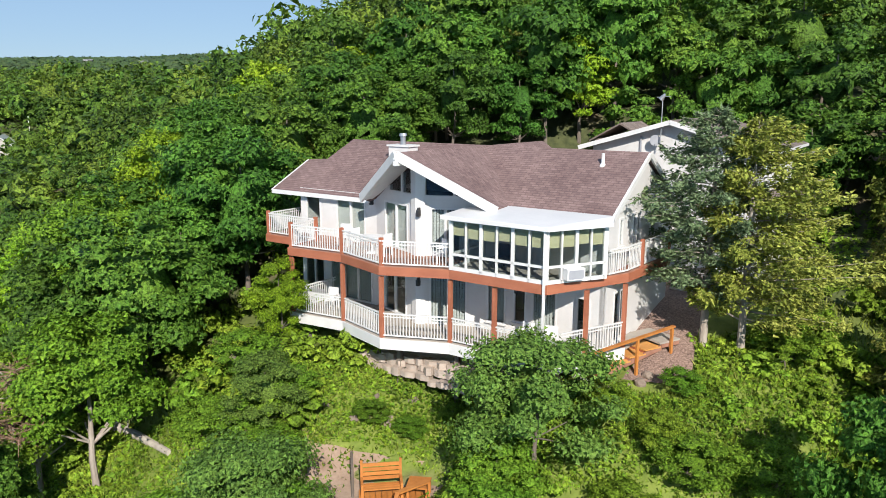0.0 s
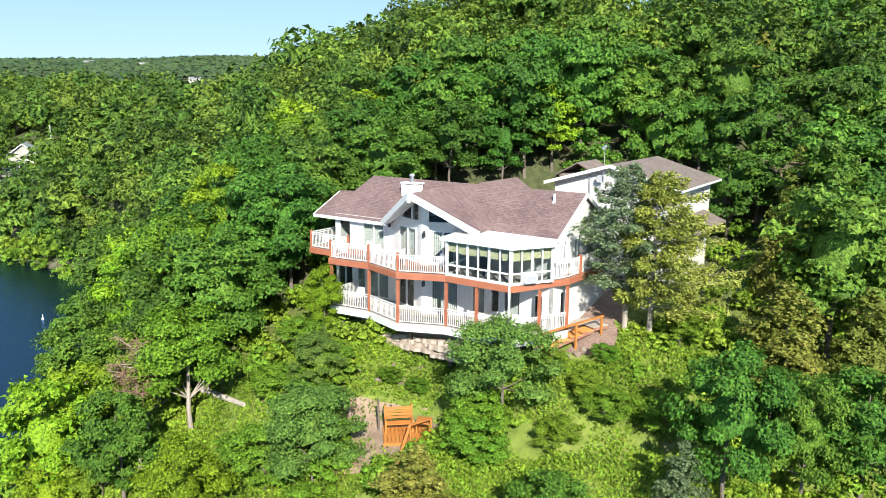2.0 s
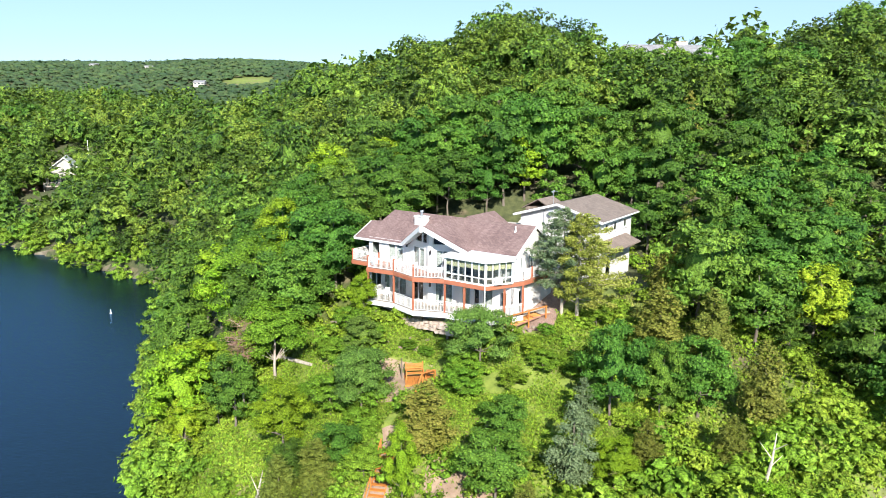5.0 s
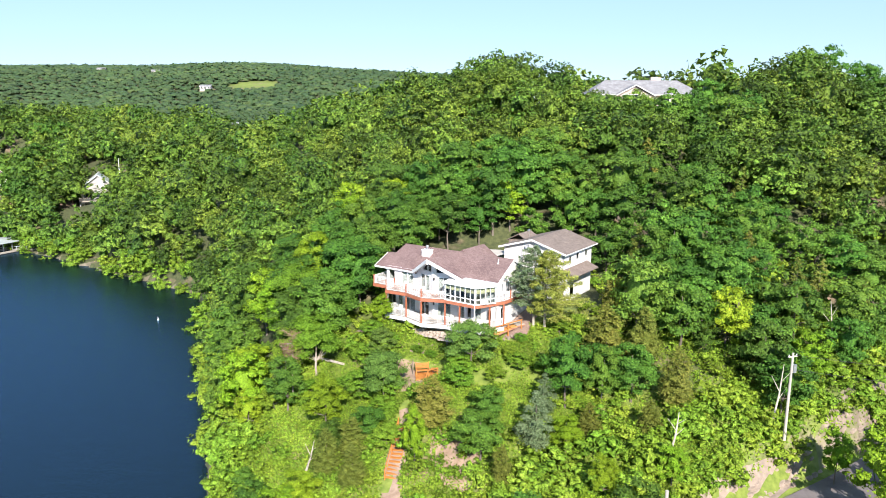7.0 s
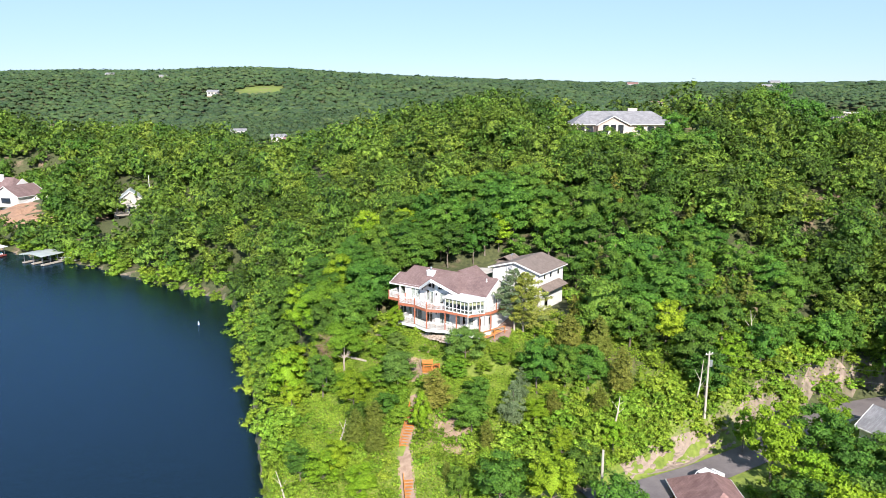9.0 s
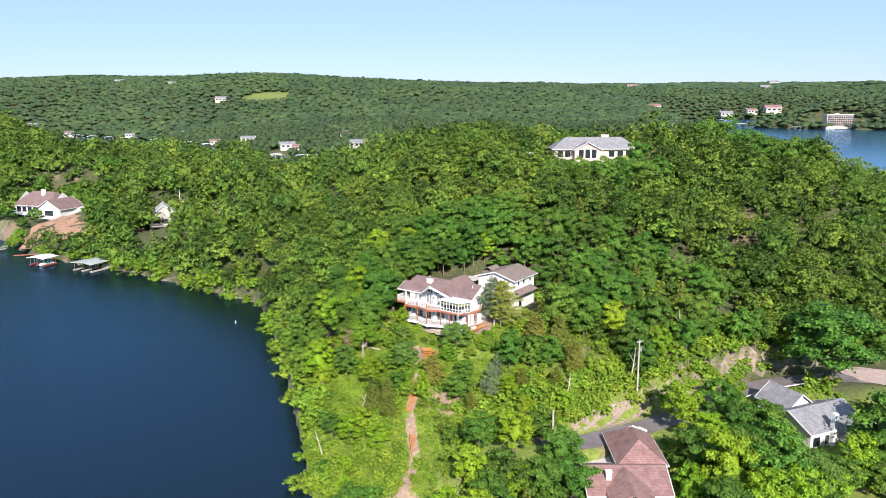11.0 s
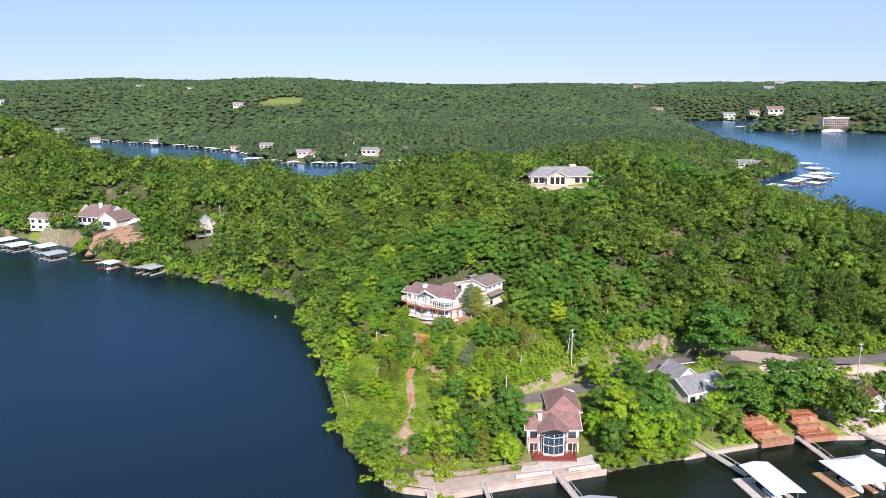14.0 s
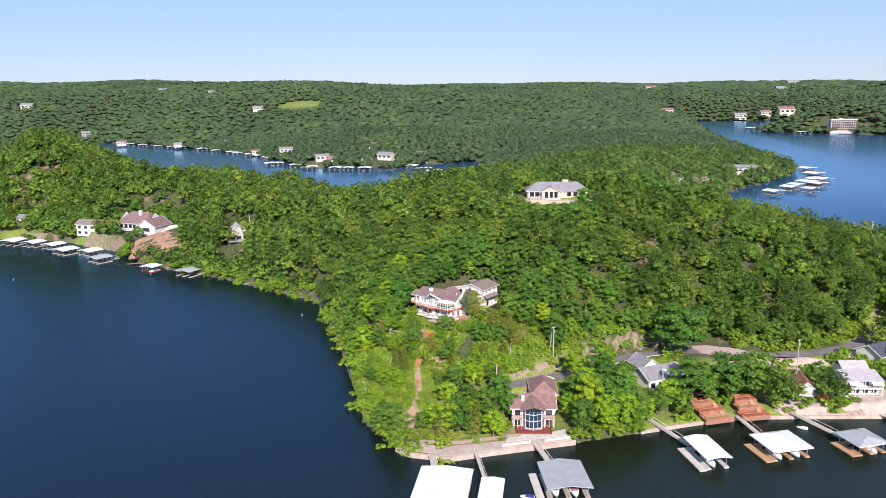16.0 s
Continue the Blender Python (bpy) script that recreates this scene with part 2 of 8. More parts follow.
def glass_mat():
    m = bpy.data.materials.new("window_glass")
    m.use_nodes = True
    n, l = m.node_tree.nodes, m.node_tree.links
    b = n["Principled BSDF"]
    b.inputs["Base Color"].default_value = (0.02, 0.03, 0.035, 1)
    b.inputs["Roughness"].default_value = 0.03
    tr = n.new("ShaderNodeBsdfTransparent"); tr.inputs[0].default_value = (0.75, 0.8, 0.8, 1)
    fr = n.new("ShaderNodeLayerWeight"); fr.inputs[0].default_value = 0.5
    steep = n.new("ShaderNodeMath"); steep.operation = "POWER"; steep.inputs[1].default_value = 4.0
    gloss = n.new("ShaderNodeMath"); gloss.operation = "MULTIPLY_ADD"; gloss.inputs[1].default_value, gloss.inputs[2].default_value = 0.7, 0.05
    l.new(fr.outputs["Facing"], steep.inputs[0]); l.new(steep.outputs[0], gloss.inputs[0])
    gl = n.new("ShaderNodeBsdfGlossy"); gl.inputs["Roughness"].default_value = 0.02
    ms = n.new("ShaderNodeMixShader")
    l.new(gloss.outputs[0], ms.inputs[0]); l.new(tr.outputs[0], ms.inputs[1]); l.new(gl.outputs[0], ms.inputs[2])
    l.new(ms.outputs[0], n["Material Output"].inputs["Surface"])
    return m


GLASS = glass_mat()
DARKGLASS = mat("dark_glass", (0.015, 0.02, 0.025), (0.03, 0.036, 0.042), 1.0, 0.06, spec=0.8)


def water_mat():
    """Dark, deep water under a rippled surface that mirrors the sky and the shores; mirrored trees and far sky are also
    put into its colours.
    """
    m = bpy.data.materials.new("lake_water")
    m.use_nodes = True
    n, l = m.node_tree.nodes, m.node_tree.links
    deep = n["Principled BSDF"]
    deep.inputs["Roughness"].default_value = 0.9
    deep.inputs["Specular IOR Level"].default_value = 0.0
    co = n.new("ShaderNodeTexCoord")
    px = n.new("ShaderNodeSeparateXYZ"); l.new(co.outputs["Object"], px.inputs[0])
    # bay to the east: mirrored trees put into the body colour as green-brown
    tree_reflect = n.new("ShaderNodeMapRange"); tree_reflect.inputs[1].default_value, tree_reflect.inputs[2].default_value = -22.0, 20.0
    l.new(px.outputs[0], tree_reflect.inputs[0])
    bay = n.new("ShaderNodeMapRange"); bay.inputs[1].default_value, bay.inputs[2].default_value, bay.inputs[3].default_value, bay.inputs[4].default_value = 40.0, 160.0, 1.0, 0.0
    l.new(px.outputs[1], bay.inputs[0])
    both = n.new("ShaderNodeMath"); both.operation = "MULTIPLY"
    l.new(tree_reflect.outputs[0], both.inputs[0]); l.new(bay.outputs[0], both.inputs[1])
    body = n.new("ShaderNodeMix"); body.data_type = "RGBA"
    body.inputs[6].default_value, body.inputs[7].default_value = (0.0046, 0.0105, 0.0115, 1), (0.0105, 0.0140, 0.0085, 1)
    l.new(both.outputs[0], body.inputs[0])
    hs = []
    for s, k in ((0.3, 0.6), (2.0, 0.8)):
        t = n.new("ShaderNodeTexNoise"); t.inputs["Scale"].default_value = s; t.inputs["Detail"].default_value = 3
        mp = n.new("ShaderNodeMapping"); mp.inputs["Scale"].default_value = (1, 2.2, 1); mp.inputs["Rotation"].default_value = (0, 0, 0.5)
        l.new(co.outputs["Object"], mp.inputs["Vector"]); l.new(mp.outputs[0], t.inputs["Vector"])
        mu = n.new("ShaderNodeMath"); mu.operation = "MULTIPLY"; mu.inputs[1].default_value = k
        l.new(t.outputs[0], mu.inputs[0]); hs.append(mu)
    ad = n.new("ShaderNodeMath"); ad.operation = "ADD"
    l.new(hs[0].outputs[0], ad.inputs[0]); l.new(hs[1].outputs[0], ad.inputs[1])
    bn = n.new("ShaderNodeBump"); bn.inputs["Strength"].default_value = 0.3; bn.inputs["Distance"].default_value = 0.13
    l.new(ad.outputs[0], bn.inputs["Height"])
    sp = n.new("ShaderNodeSeparateXYZ"); l.new(co.outputs["Object"], sp.inputs[0])
    calm = n.new("ShaderNodeMapRange"); calm.inputs[1].default_value, calm.inputs[2].default_value, calm.inputs[3].default_value, calm.inputs[4].default_value = 60.0, 420.0, 0.5, 0.03
    l.new(sp.outputs[1], calm.inputs[0]); l.new(calm.outputs[0], bn.inputs["Strength"])
    gl = n.new("ShaderNodeBsdfGlossy")
    gl.inputs["Roughness"].default_value = 0.14
    # gloss tinted less blue in the bay, standing in for the mirrored bank
    sheen = n.new("ShaderNodeMix"); sheen.data_type = "RGBA"
    sheen.inputs[6].default_value, sheen.inputs[7].default_value = (0.36, 0.64, 1.0, 1), (0.42, 0.62, 0.74, 1)
    l.new(both.outputs[0], sheen.inputs[0])
    fr = n.new("ShaderNodeFresnel"); fr.inputs["IOR"].default_value = 1.43
    for q in (gl, fr):
        l.new(bn.outputs[0], q.inputs["Normal"])
    # far lakes: reflected sky painted in as a brighter blue body and gloss
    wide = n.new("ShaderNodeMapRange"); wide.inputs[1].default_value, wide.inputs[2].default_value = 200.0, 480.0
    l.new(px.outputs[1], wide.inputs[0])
    far_sky_body = n.new("ShaderNodeMix"); far_sky_body.data_type = "RGBA"; far_sky_body.inputs[7].default_value = (0.026, 0.072, 0.16, 1)
    far_sky_sheen = n.new("ShaderNodeMix"); far_sky_sheen.data_type = "RGBA"; far_sky_sheen.inputs[7].default_value = (0.55, 0.80, 1.0, 1)
    for mix, near, end in ((far_sky_body, body, deep.inputs["Base Color"]), (far_sky_sheen, sheen, gl.inputs["Color"])):
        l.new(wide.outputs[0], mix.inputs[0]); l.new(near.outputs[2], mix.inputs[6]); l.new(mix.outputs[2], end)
    ms = n.new("ShaderNodeMixShader")
    l.new(fr.outputs[0], ms.inputs[0]); l.new(deep.outputs[0], ms.inputs[1]); l.new(gl.outputs[0], ms.inputs[2])
    l.new(ms.outputs[0], n["Material Output"].inputs["Surface"])
    return m


WATER = water_mat()


def ground_mat():
    """Grass, fallen leaves darkened for the shade of the wood, and bare clay soil in patches, with bare rock where it
    is steep.
    """
    m = bpy.data.materials.new("wooded_ground")
    m.use_nodes = True
    n, l = m.node_tree.nodes, m.node_tree.links
    b = n["Principled BSDF"]
    b.inputs["Roughness"].default_value = 0.95
    co = n.new("ShaderNodeTexCoord")
    def ns(s, d=4):
        t = n.new("ShaderNodeTexNoise"); t.inputs["Scale"].default_value = s; t.inputs["Detail"].default_value = d
        l.new(co.outputs["Object"], t.inputs["Vector"]); return t
    def ramp(src, p0, c0, p1, c1):
        r = n.new("ShaderNodeValToRGB"); e = r.color_ramp.elements
        e[0].position, e[1].position, e[0].color, e[1].color = p0, p1, (*c0, 1), (*c1, 1)
        l.new(src, r.inputs[0]); return r
    grass = ramp(ns(1.3).outputs[0], 0.3, (0.10, 0.15, 0.02), 0.7, (0.215, 0.27, 0.05))
    soil = ramp(ns(2.1).outputs[0], 0.3, (0.14, 0.095, 0.06), 0.7, (0.28, 0.205, 0.145))
    # fallen leaves, their colour darkened as if shaded by the crowns above
    shaded_litter = ramp(ns(1.7).outputs[0], 0.3, (0.036, 0.046, 0.016), 0.7, (0.085, 0.098, 0.036))
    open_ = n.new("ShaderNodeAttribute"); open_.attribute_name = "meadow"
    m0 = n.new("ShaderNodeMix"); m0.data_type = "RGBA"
    l.new(open_.outputs["Fac"], m0.inputs[0]); l.new(shaded_litter.outputs[0], m0.inputs[6]); l.new(grass.outputs[0], m0.inputs[7])
    mask = ramp(ns(0.13, 5).outputs[0], 0.58, (0, 0, 0), 0.68, (1, 1, 1))
    mx = n.new("ShaderNodeMix"); mx.data_type = "RGBA"
    l.new(mask.outputs[0], mx.inputs[0]); l.new(m0.outputs[2], mx.inputs[6]); l.new(soil.outputs[0], mx.inputs[7])
    ge = n.new("ShaderNodeNewGeometry"); sp = n.new("ShaderNodeSeparateXYZ")
    l.new(ge.outputs["True Normal"], sp.inputs[0])
    st = ramp(sp.outputs[2], 0.34, (1, 1, 1), 0.48, (0, 0, 0))
    rk = ramp(ns(0.8, 6).outputs[0], 0.3, (0.12, 0.09, 0.07), 0.7, (0.34, 0.27, 0.22))
    m2 = n.new("ShaderNodeMix"); m2.data_type = "RGBA"
    l.new(st.outputs[0], m2.inputs[0]); l.new(mx.outputs[2], m2.inputs[6]); l.new(rk.outputs[0], m2.inputs[7])
    l.new(m2.outputs[2], b.inputs["Base Color"])
    bn = n.new("ShaderNodeBump"); bn.inputs["Strength"].default_value = 0.8; bn.inputs["Distance"].default_value = 0.12
    l.new(ns(2.5, 6).outputs[0], bn.inputs["Height"]); l.new(bn.outputs[0], b.inputs["Normal"])
    return m


GROUND = ground_mat()

# ---- shape helpers ----
class Shape:
    """Collects boxes, bars, slabs and tubes for one mesh."""
    def __init__(self):
        self.v, self.f = [], []

    def poly(self, pts):
        k = len(self.v)
        self.v += [tuple(p) for p in pts]
        self.f.append(tuple(range(k, k + len(pts))))
        return self

    def box(self, x0, y0, z0, x1, y1, z1):
        k = len(self.v)
        self.v += [(x, y, z) for z in (z0, z1) for y in (y0, y1) for x in (x0, x1)]
        self.f += [tuple(k + i for i in q) for q in ((0, 2, 3, 1), (4, 5, 7, 6), (0, 1, 5, 4), (2, 6, 7, 3), (0, 4, 6, 2), (1, 3, 7, 5))]
        return self

    def prism(self, pts, z0, z1):
        """Upright prism over a plan outline (counter-clockwise)."""
        k, n = len(self.v), len(pts)
        self.v += [(x, y, z0) for x, y in pts] + [(x, y, z1) for x, y in pts]
        self.f += [tuple(range(k + n - 1, k - 1, -1)), tuple(range(k + n, k + 2 * n))]
        self.f += [(k + i, k + (i + 1) % n, k + n + (i + 1) % n, k + n + i) for i in range(n)]
        return self

    def sheet(self, pts, down):
        """A flat outline in space, made thick along the vector down."""
        k, n, d = len(self.v), len(pts), Vector(down)
        self.v += [tuple(p) for p in pts] + [tuple(Vector(p) + d) for p in pts]
        self.f += [tuple(range(k, k + n)), tuple(range(k + 2 * n - 1, k + n - 1, -1))]
        self.f += [(k + i, k + n + i, k + n + (i + 1) % n, k + (i + 1) % n) for i in range(n)]
        return self

    def bar(self, a, b, w, h=None, up=(0, 0, 1)):
        """A square bar from a to b, w wide and h high, centred on the line."""
        a, b = Vector(a), Vector(b)
        h = w if h is None else h
        d = (b - a).normalized()
        s = d.cross(Vector(up))
        s = s.normalized() if s.length > 1e-4 else Vector((1, 0, 0))
        t = s.cross(d)
        k = len(self.v)
        for p in (a, b):
            for i, j in ((-1, -1), (1, -1), (1, 1), (-1, 1)):
                self.v.append(tuple(p + s * (i * w / 2) + t * (j * h / 2)))
        self.f += [(k, k + 1, k + 2, k + 3), (k + 7, k + 6, k + 5, k + 4)] + [(k + i, k + 4 + i, k + 4 + (i + 1) % 4, k + (i + 1) % 4) for i in range(4)]
        return self

    def tube(self, a, b, r0, r1=None, n=8):
        a, b = Vector(a), Vector(b)
        r1 = r0 if r1 is None else r1
        d = (b - a).normalized()
        s = d.cross(Vector((0, 0, 1)) if abs(d.z) < 0.9 else Vector((1, 0, 0))).normalized()
        t = s.cross(d)
        k = len(self.v)
        for p, r in ((a, r0), (b, r1)):
            for i in range(n):
                w = 2 * math.pi * i / n
                self.v.append(tuple(p + s * (r * math.cos(w)) + t * (r * math.sin(w))))
        self.f += [(k + i, k + n + i, k + n + (i + 1) % n, k + (i + 1) % n) for i in range(n)]
        self.f += [tuple(range(k, k + n)), tuple(range(k + 2 * n - 1, k + n - 1, -1))]
        return self

    def mesh(self, name, material, fix=True, weld=False):
        me = bpy.data.meshes.new(name)
        me.from_pydata(self.v, [], self.f)
        if fix:
            bm = bmesh.new()
            bm.from_mesh(me)
            if weld:
                bmesh.ops.remove_doubles(bm, verts=bm.verts, dist=0.001)
            bmesh.ops.recalc_face_normals(bm, faces=bm.faces)
            bm.to_mesh(me)
            bm.free()
        me.materials.append(material)
        return me


def part(name, shape, material, parent=None, label=""):
    ob = new(name, shape.mesh(name, material, True, name == "wall") if isinstance(shape, Shape) else shape)
    ob.parent = parent
    return tagged(ob, label)


def thing(name, m, label, category, group="", kind=""):
    ob = new(name)
    ob.empty_display_size = 0.3
    ob.matrix_world = m
    return tagged(ob, label, category, group, kind)


def array_mesh(name, v, quads, material, tris=None):
    """A mesh from numpy arrays."""
    me = bpy.data.meshes.new(name)
    nq, nt_ = len(quads), 0 if tris is None else len(tris)
    me.vertices.add(len(v))
    me.vertices.foreach_set("co", np.asarray(v, np.float32).ravel())
    me.loops.add(nq * 4 + nt_ * 3)
    idx = np.asarray(quads, np.int32).ravel()
    if nt_:
        idx = np.concatenate([idx, np.asarray(tris, np.int32).ravel()])
    me.loops.foreach_set("vertex_index", idx)
    me.polygons.add(nq + nt_)
    me.polygons.foreach_set("loop_start", np.concatenate([np.arange(nq) * 4, nq * 4 + np.arange(nt_) * 3]).astype(np.int32))
    me.update(calc_edges=True)
    me.materials.append(material)
    return me


# ---- the land ----
SHORE = [(-1500, 420), (-700, 330), (-288, 251), (-248, 245), (-198, 216), (-167, 181), (-116, 154), (-82, 130), (-57, 112), (-47, 86), (-35, 50), (-25, 16), (-19, -6),
         (-9, -21), (6, -27), (18, -23), (37, -17.5), (57, -11), (85, -2), (112, -1), (180, 0), (310, 50), (320, 120), (215, 230), (190, 300), (195, 390), (237, 452), (335, 565),
         (368, 650), (385, 800), (430, 1100), (500, 1450), (590, 1840), (900, 1790), (690, 1500), (560, 1310), (684, 1232), (780, 1170), (1100, 1250)]
SHORE += [(1500, 1000), (4800, 600), (4800, 4800), (-4800, 4800), (-4800, 2200), (-774, 1228), (-435, 985), (-317, 869), (-199, 686)]
SHORE += [(-80, 655), (-45, 715), (15, 740), (40, 600), (-5, 470), (-80, 395), (-190, 420), (-300, 480), (-560, 820), (-700, 1090)]


def line_dist(x, y, pts, closed=False):
    """Distance from a line of points, and how far along it (0 to n)."""
    d2, at = np.full(x.shape, 1e18), np.zeros(x.shape)
    for i in range(len(pts) if closed else len(pts) - 1):
        (ax, ay), (bx, by) = pts[i][:2], pts[(i + 1) % len(pts)][:2]
        ex, ey = bx - ax, by - ay
        t = np.clip(((x - ax) * ex + (y - ay) * ey) / (ex * ex + ey * ey), 0, 1)
        q = (x - ax - t * ex) ** 2 + (y - ay - t * ey) ** 2
        at = np.where(q < d2, i + t, at)
        d2 = np.minimum(d2, q)
    return np.sqrt(d2), at


def inland(x, y):
    """Metres from the shore: land is positive."""
    d, _ = line_dist(x, y, SHORE, True)
    ins = np.zeros(x.shape, bool)
    for i in range(len(SHORE)):
        (ax, ay), (bx, by) = SHORE[i], SHORE[(i + 1) % len(SHORE)]
        ins ^= ((ay > y) != (by > y)) & (x < (bx - ax) * (y - ay) / (by - ay + 1e-12) + ax)
    return np.where(ins, d, -d)


def waves(x, y, s, seed):
    """Cheap smooth noise, about -1 to 1."""
    r = random.Random(seed)
    o = 0
    for i in range(6):
        w, p = r.uniform(0, 6.28), r.uniform(0, 6.28)
        k = s * r.uniform(0.6, 1.6)
        o = o + np.sin((x * math.cos(w) + y * math.sin(w)) * k + p + 1.5 * np.sin((x * math.sin(w) - y * math.cos(w)) * k * 0.7 + p * 2))
    return o / 3.2


def smooth(a, b, x):
    t = np.clip((x - a) / (b - a), 0, 1)
    return t * t * (3 - 2 * t)


BUMP_AT = [(x, y, 34 if y <= 75 else 48) for y in (-20, 10, 40, 75, 120, 170, 225) for x in (-40, 0, 40, 85, 135, 185)]
BUMP_AT += [(x, y, 48) for x, y in ((-95, 165), (-100, 230), (-190, 270), (-290, 340), (-160, 340), (0, 320), (110, 300), (80, 430), (180, 560))]
BUMP_UP = [-8.5, 2.7, -5.5, 7.5, 8.6, 0.4, -6.8, 5.6, 0.8, -8.2, 6.2, 0.4, 13.4, 1.7, 6.1, -1.9, -7.3, 0.9, -7.6, 10.4, -1.4, 6.8, -0.6, 2.8, -4.2, 9.3, 18.8, 15.0, 12.9, 6.3, 32.0, 1.6, -7.1, 2.1, -0.5, 1.2, -10.9, 10.2, 16.8, 11.0, 3.6, 0.8, -17.9, 28.2, 8.2, 32.2, 10.3, 14.4, 10.0, 24.2, 61.6]
BUMP_AT += [(-345, 352, 40), (-300, 330, 32), (-250, 302, 28), (-205, 302, 28), (-160, 300, 28), (-118, 300, 28), (-76, 302, 26), (-40, 306, 24)]
BUMP_UP += [24, 16, 10, 9, 8, 7, 9, 5]
ROAD = [(6, -2.5, 8.5), (17, 1.2, 8), (24.5, 4.6, 7.2), (33, 9.8, 6.6), (42, 16, 6.2), (52, 23.4, 6), (60, 29.6, 6), (69, 33.2, 6), (80, 35.4, 6), (95, 33.2, 6), (108, 31.4, 6), (121, 34, 6), (133, 39, 6), (145, 48.5, 6), (156, 62, 6.5)]
PADS = [(75, 124, 6, 26, 45.5), (14, 122, 5, 24, 44.5), (104, 112, 4, 22, 38), (44, 113, 9, 8, 38.5), (46, 136, 11, 6, 43), (70, 120, 8, 7, 42), (24, 128, 5, 6, 42),
        (711, 1250, 45, 40, 3.2), (-40, 305, 30, 40, 6), (-62, 250, 10, 25, 15), (-110, 320, 10, 40, 14), (180, 190, 12, 50, 9),
        (2.6, 36.2, 5.6, 3.5, 19.2), (0.5, 28.9, 2.4, 5, 18.0), (-4.5, 31, 2.4, 6, 18.0), (4.5, 28.4, 2.2, 5, 17.9), (8, 27.6, 2.5, 4, 18.5), (10.6, 32, 3.0, 4, 19.2), (13, 41, 7, 9, 20.5), (6.5, 45.5, 3, 5, 24.3),
        (28, -4, 8, 5, 1.9), (66, 15, 8, 6, 4.5), (104, 9, 6, 5, 2.4), (119, 11, 9, 6, 3.6), (-195, 240, 24, 10, 8.0), (-118, 199, 5, 8, 6.5), (-1.8, 23.6, 1.4, 5.5, 15.0), (89, 38.5, 7, 5, 6.0), (-166, 250, 6, 6, 6), (-280, 268, 7, 30, 6.0), (138, 30, 6, 5, 5.5)]


def height(x, y):
    """Height of the ground above the lake."""
    x, y = np.asarray(x, float), np.asarray(y, float)
    d = inland(x, y)
    near = 0
    for (cx, cy, s), a in zip(BUMP_AT, BUMP_UP):
        near = near + a * np.exp(-((x - cx) ** 2 + (y - cy) ** 2) / (2 * s * s))
    near = near * (1 - np.exp(-np.clip(d, 0, None) / 7))
    far = (26 + 68 * smooth(900, 1700, y + 0.25 * np.abs(x)) + 10 * waves(x, y, 0.006, 3)) * (1 - np.exp(-np.clip(d, 0, None) / 170))
    far = far + 14 * waves(x, y, 0.0022, 5) * smooth(100, 500, d)
    far = far + (8 * smooth(-100, 500, -x) + 20 * smooth(350, 1100, -x) * smooth(900, 1500, y) - 9 * smooth(300, 900, x)) * smooth(60, 400, d)
    w = smooth(330, 560, y + 0.1 * np.abs(x - 50)) 
    w = np.maximum(w, smooth(230, 420, np.abs(x + 40)))
    h = near * (1 - w) + far * w
    h = h + (0.5 * waves(x, y, 0.35, 7) + 0.25 * waves(x, y, 1.1, 8)) * smooth(2, 10, d)
    for cx, cy, r, soft, z in PADS:
        q = np.hypot(x - cx, y - cy)
        k = 1 - smooth(r, r + soft, q)
        h = h * (1 - k) + z * k
    rd, at = line_dist(x, y, ROAD)
    rz = np.interp(at, range(len(ROAD)), [p[2] for p in ROAD])
    k = 1 - smooth(3.3, 6.4, rd)
    h = h * (1 - k) + rz * k
    bank = np.minimum(0.25 + 0.7 * np.clip(d, 0, None), 1.3)
    return np.where(d > 0, np.maximum(h, bank), np.maximum(-60, d * 2.5 - 0.4))


def h1(x, y):
    return float(height(np.array([float(x)]), np.array([float(y)]))[0])


def spread(a, b, step, end, grow):
    """Even steps from a to b, then growing steps out to end on both sides."""
    mid = list(np.arange(a, b + step, step))
    out, s, p = [], step, 0.0
    while p < end:
        s *= grow
        p += s
        out.append(p)
    return np.array([a - q for q in reversed(out)] + mid + [mid[-1] + q for q in out])


gx, gy = spread(-62, 175, 1.8, 4700, 1.062), spread(-40, 165, 1.8, 4800, 1.062)
X, Y = np.meshgrid(gx, gy)
Z = height(X.ravel(), Y.ravel())
nx_, ny_ = len(gx), len(gy)
ii = (np.arange(ny_ - 1)[:, None] * nx_ + np.arange(nx_ - 1)[None, :]).ravel()
ground_mesh = array_mesh("ground", np.stack([X.ravel(), Y.ravel(), Z], 1), np.stack([ii, ii + 1, ii + nx_ + 1, ii + nx_], 1), GROUND)
cover = np.zeros(len(Z))
for cx, cy, r in ((0, 14, 26), (14, -4, 22), (40, 8, 20), (66, 8, 22), (90, 8, 22), (118, 14, 24), (150, 55, 20), (46, 118, 20), (74, 120, 12), (-280, 258, 14), (-215, 236, 18), (-330, 1262, 46)):
    cover = np.maximum(cover, 1 - smooth(r * 0.8, r * 1.15, np.hypot(X.ravel() - cx, Y.ravel() - cy)))
ground_mesh.attributes.new("meadow", "FLOAT", "POINT").data.foreach_set("value", cover.astype(np.float32))
ground_mesh.polygons.foreach_set("use_smooth", [True] * len(ground_mesh.polygons))
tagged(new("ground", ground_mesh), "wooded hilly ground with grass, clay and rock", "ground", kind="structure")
lake = Shape().poly([(-4900, -1500, 0), (4900, -1500, 0), (4900, 4900, 0), (-4900, 4900, 0)])
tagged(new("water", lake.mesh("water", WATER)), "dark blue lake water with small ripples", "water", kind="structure")

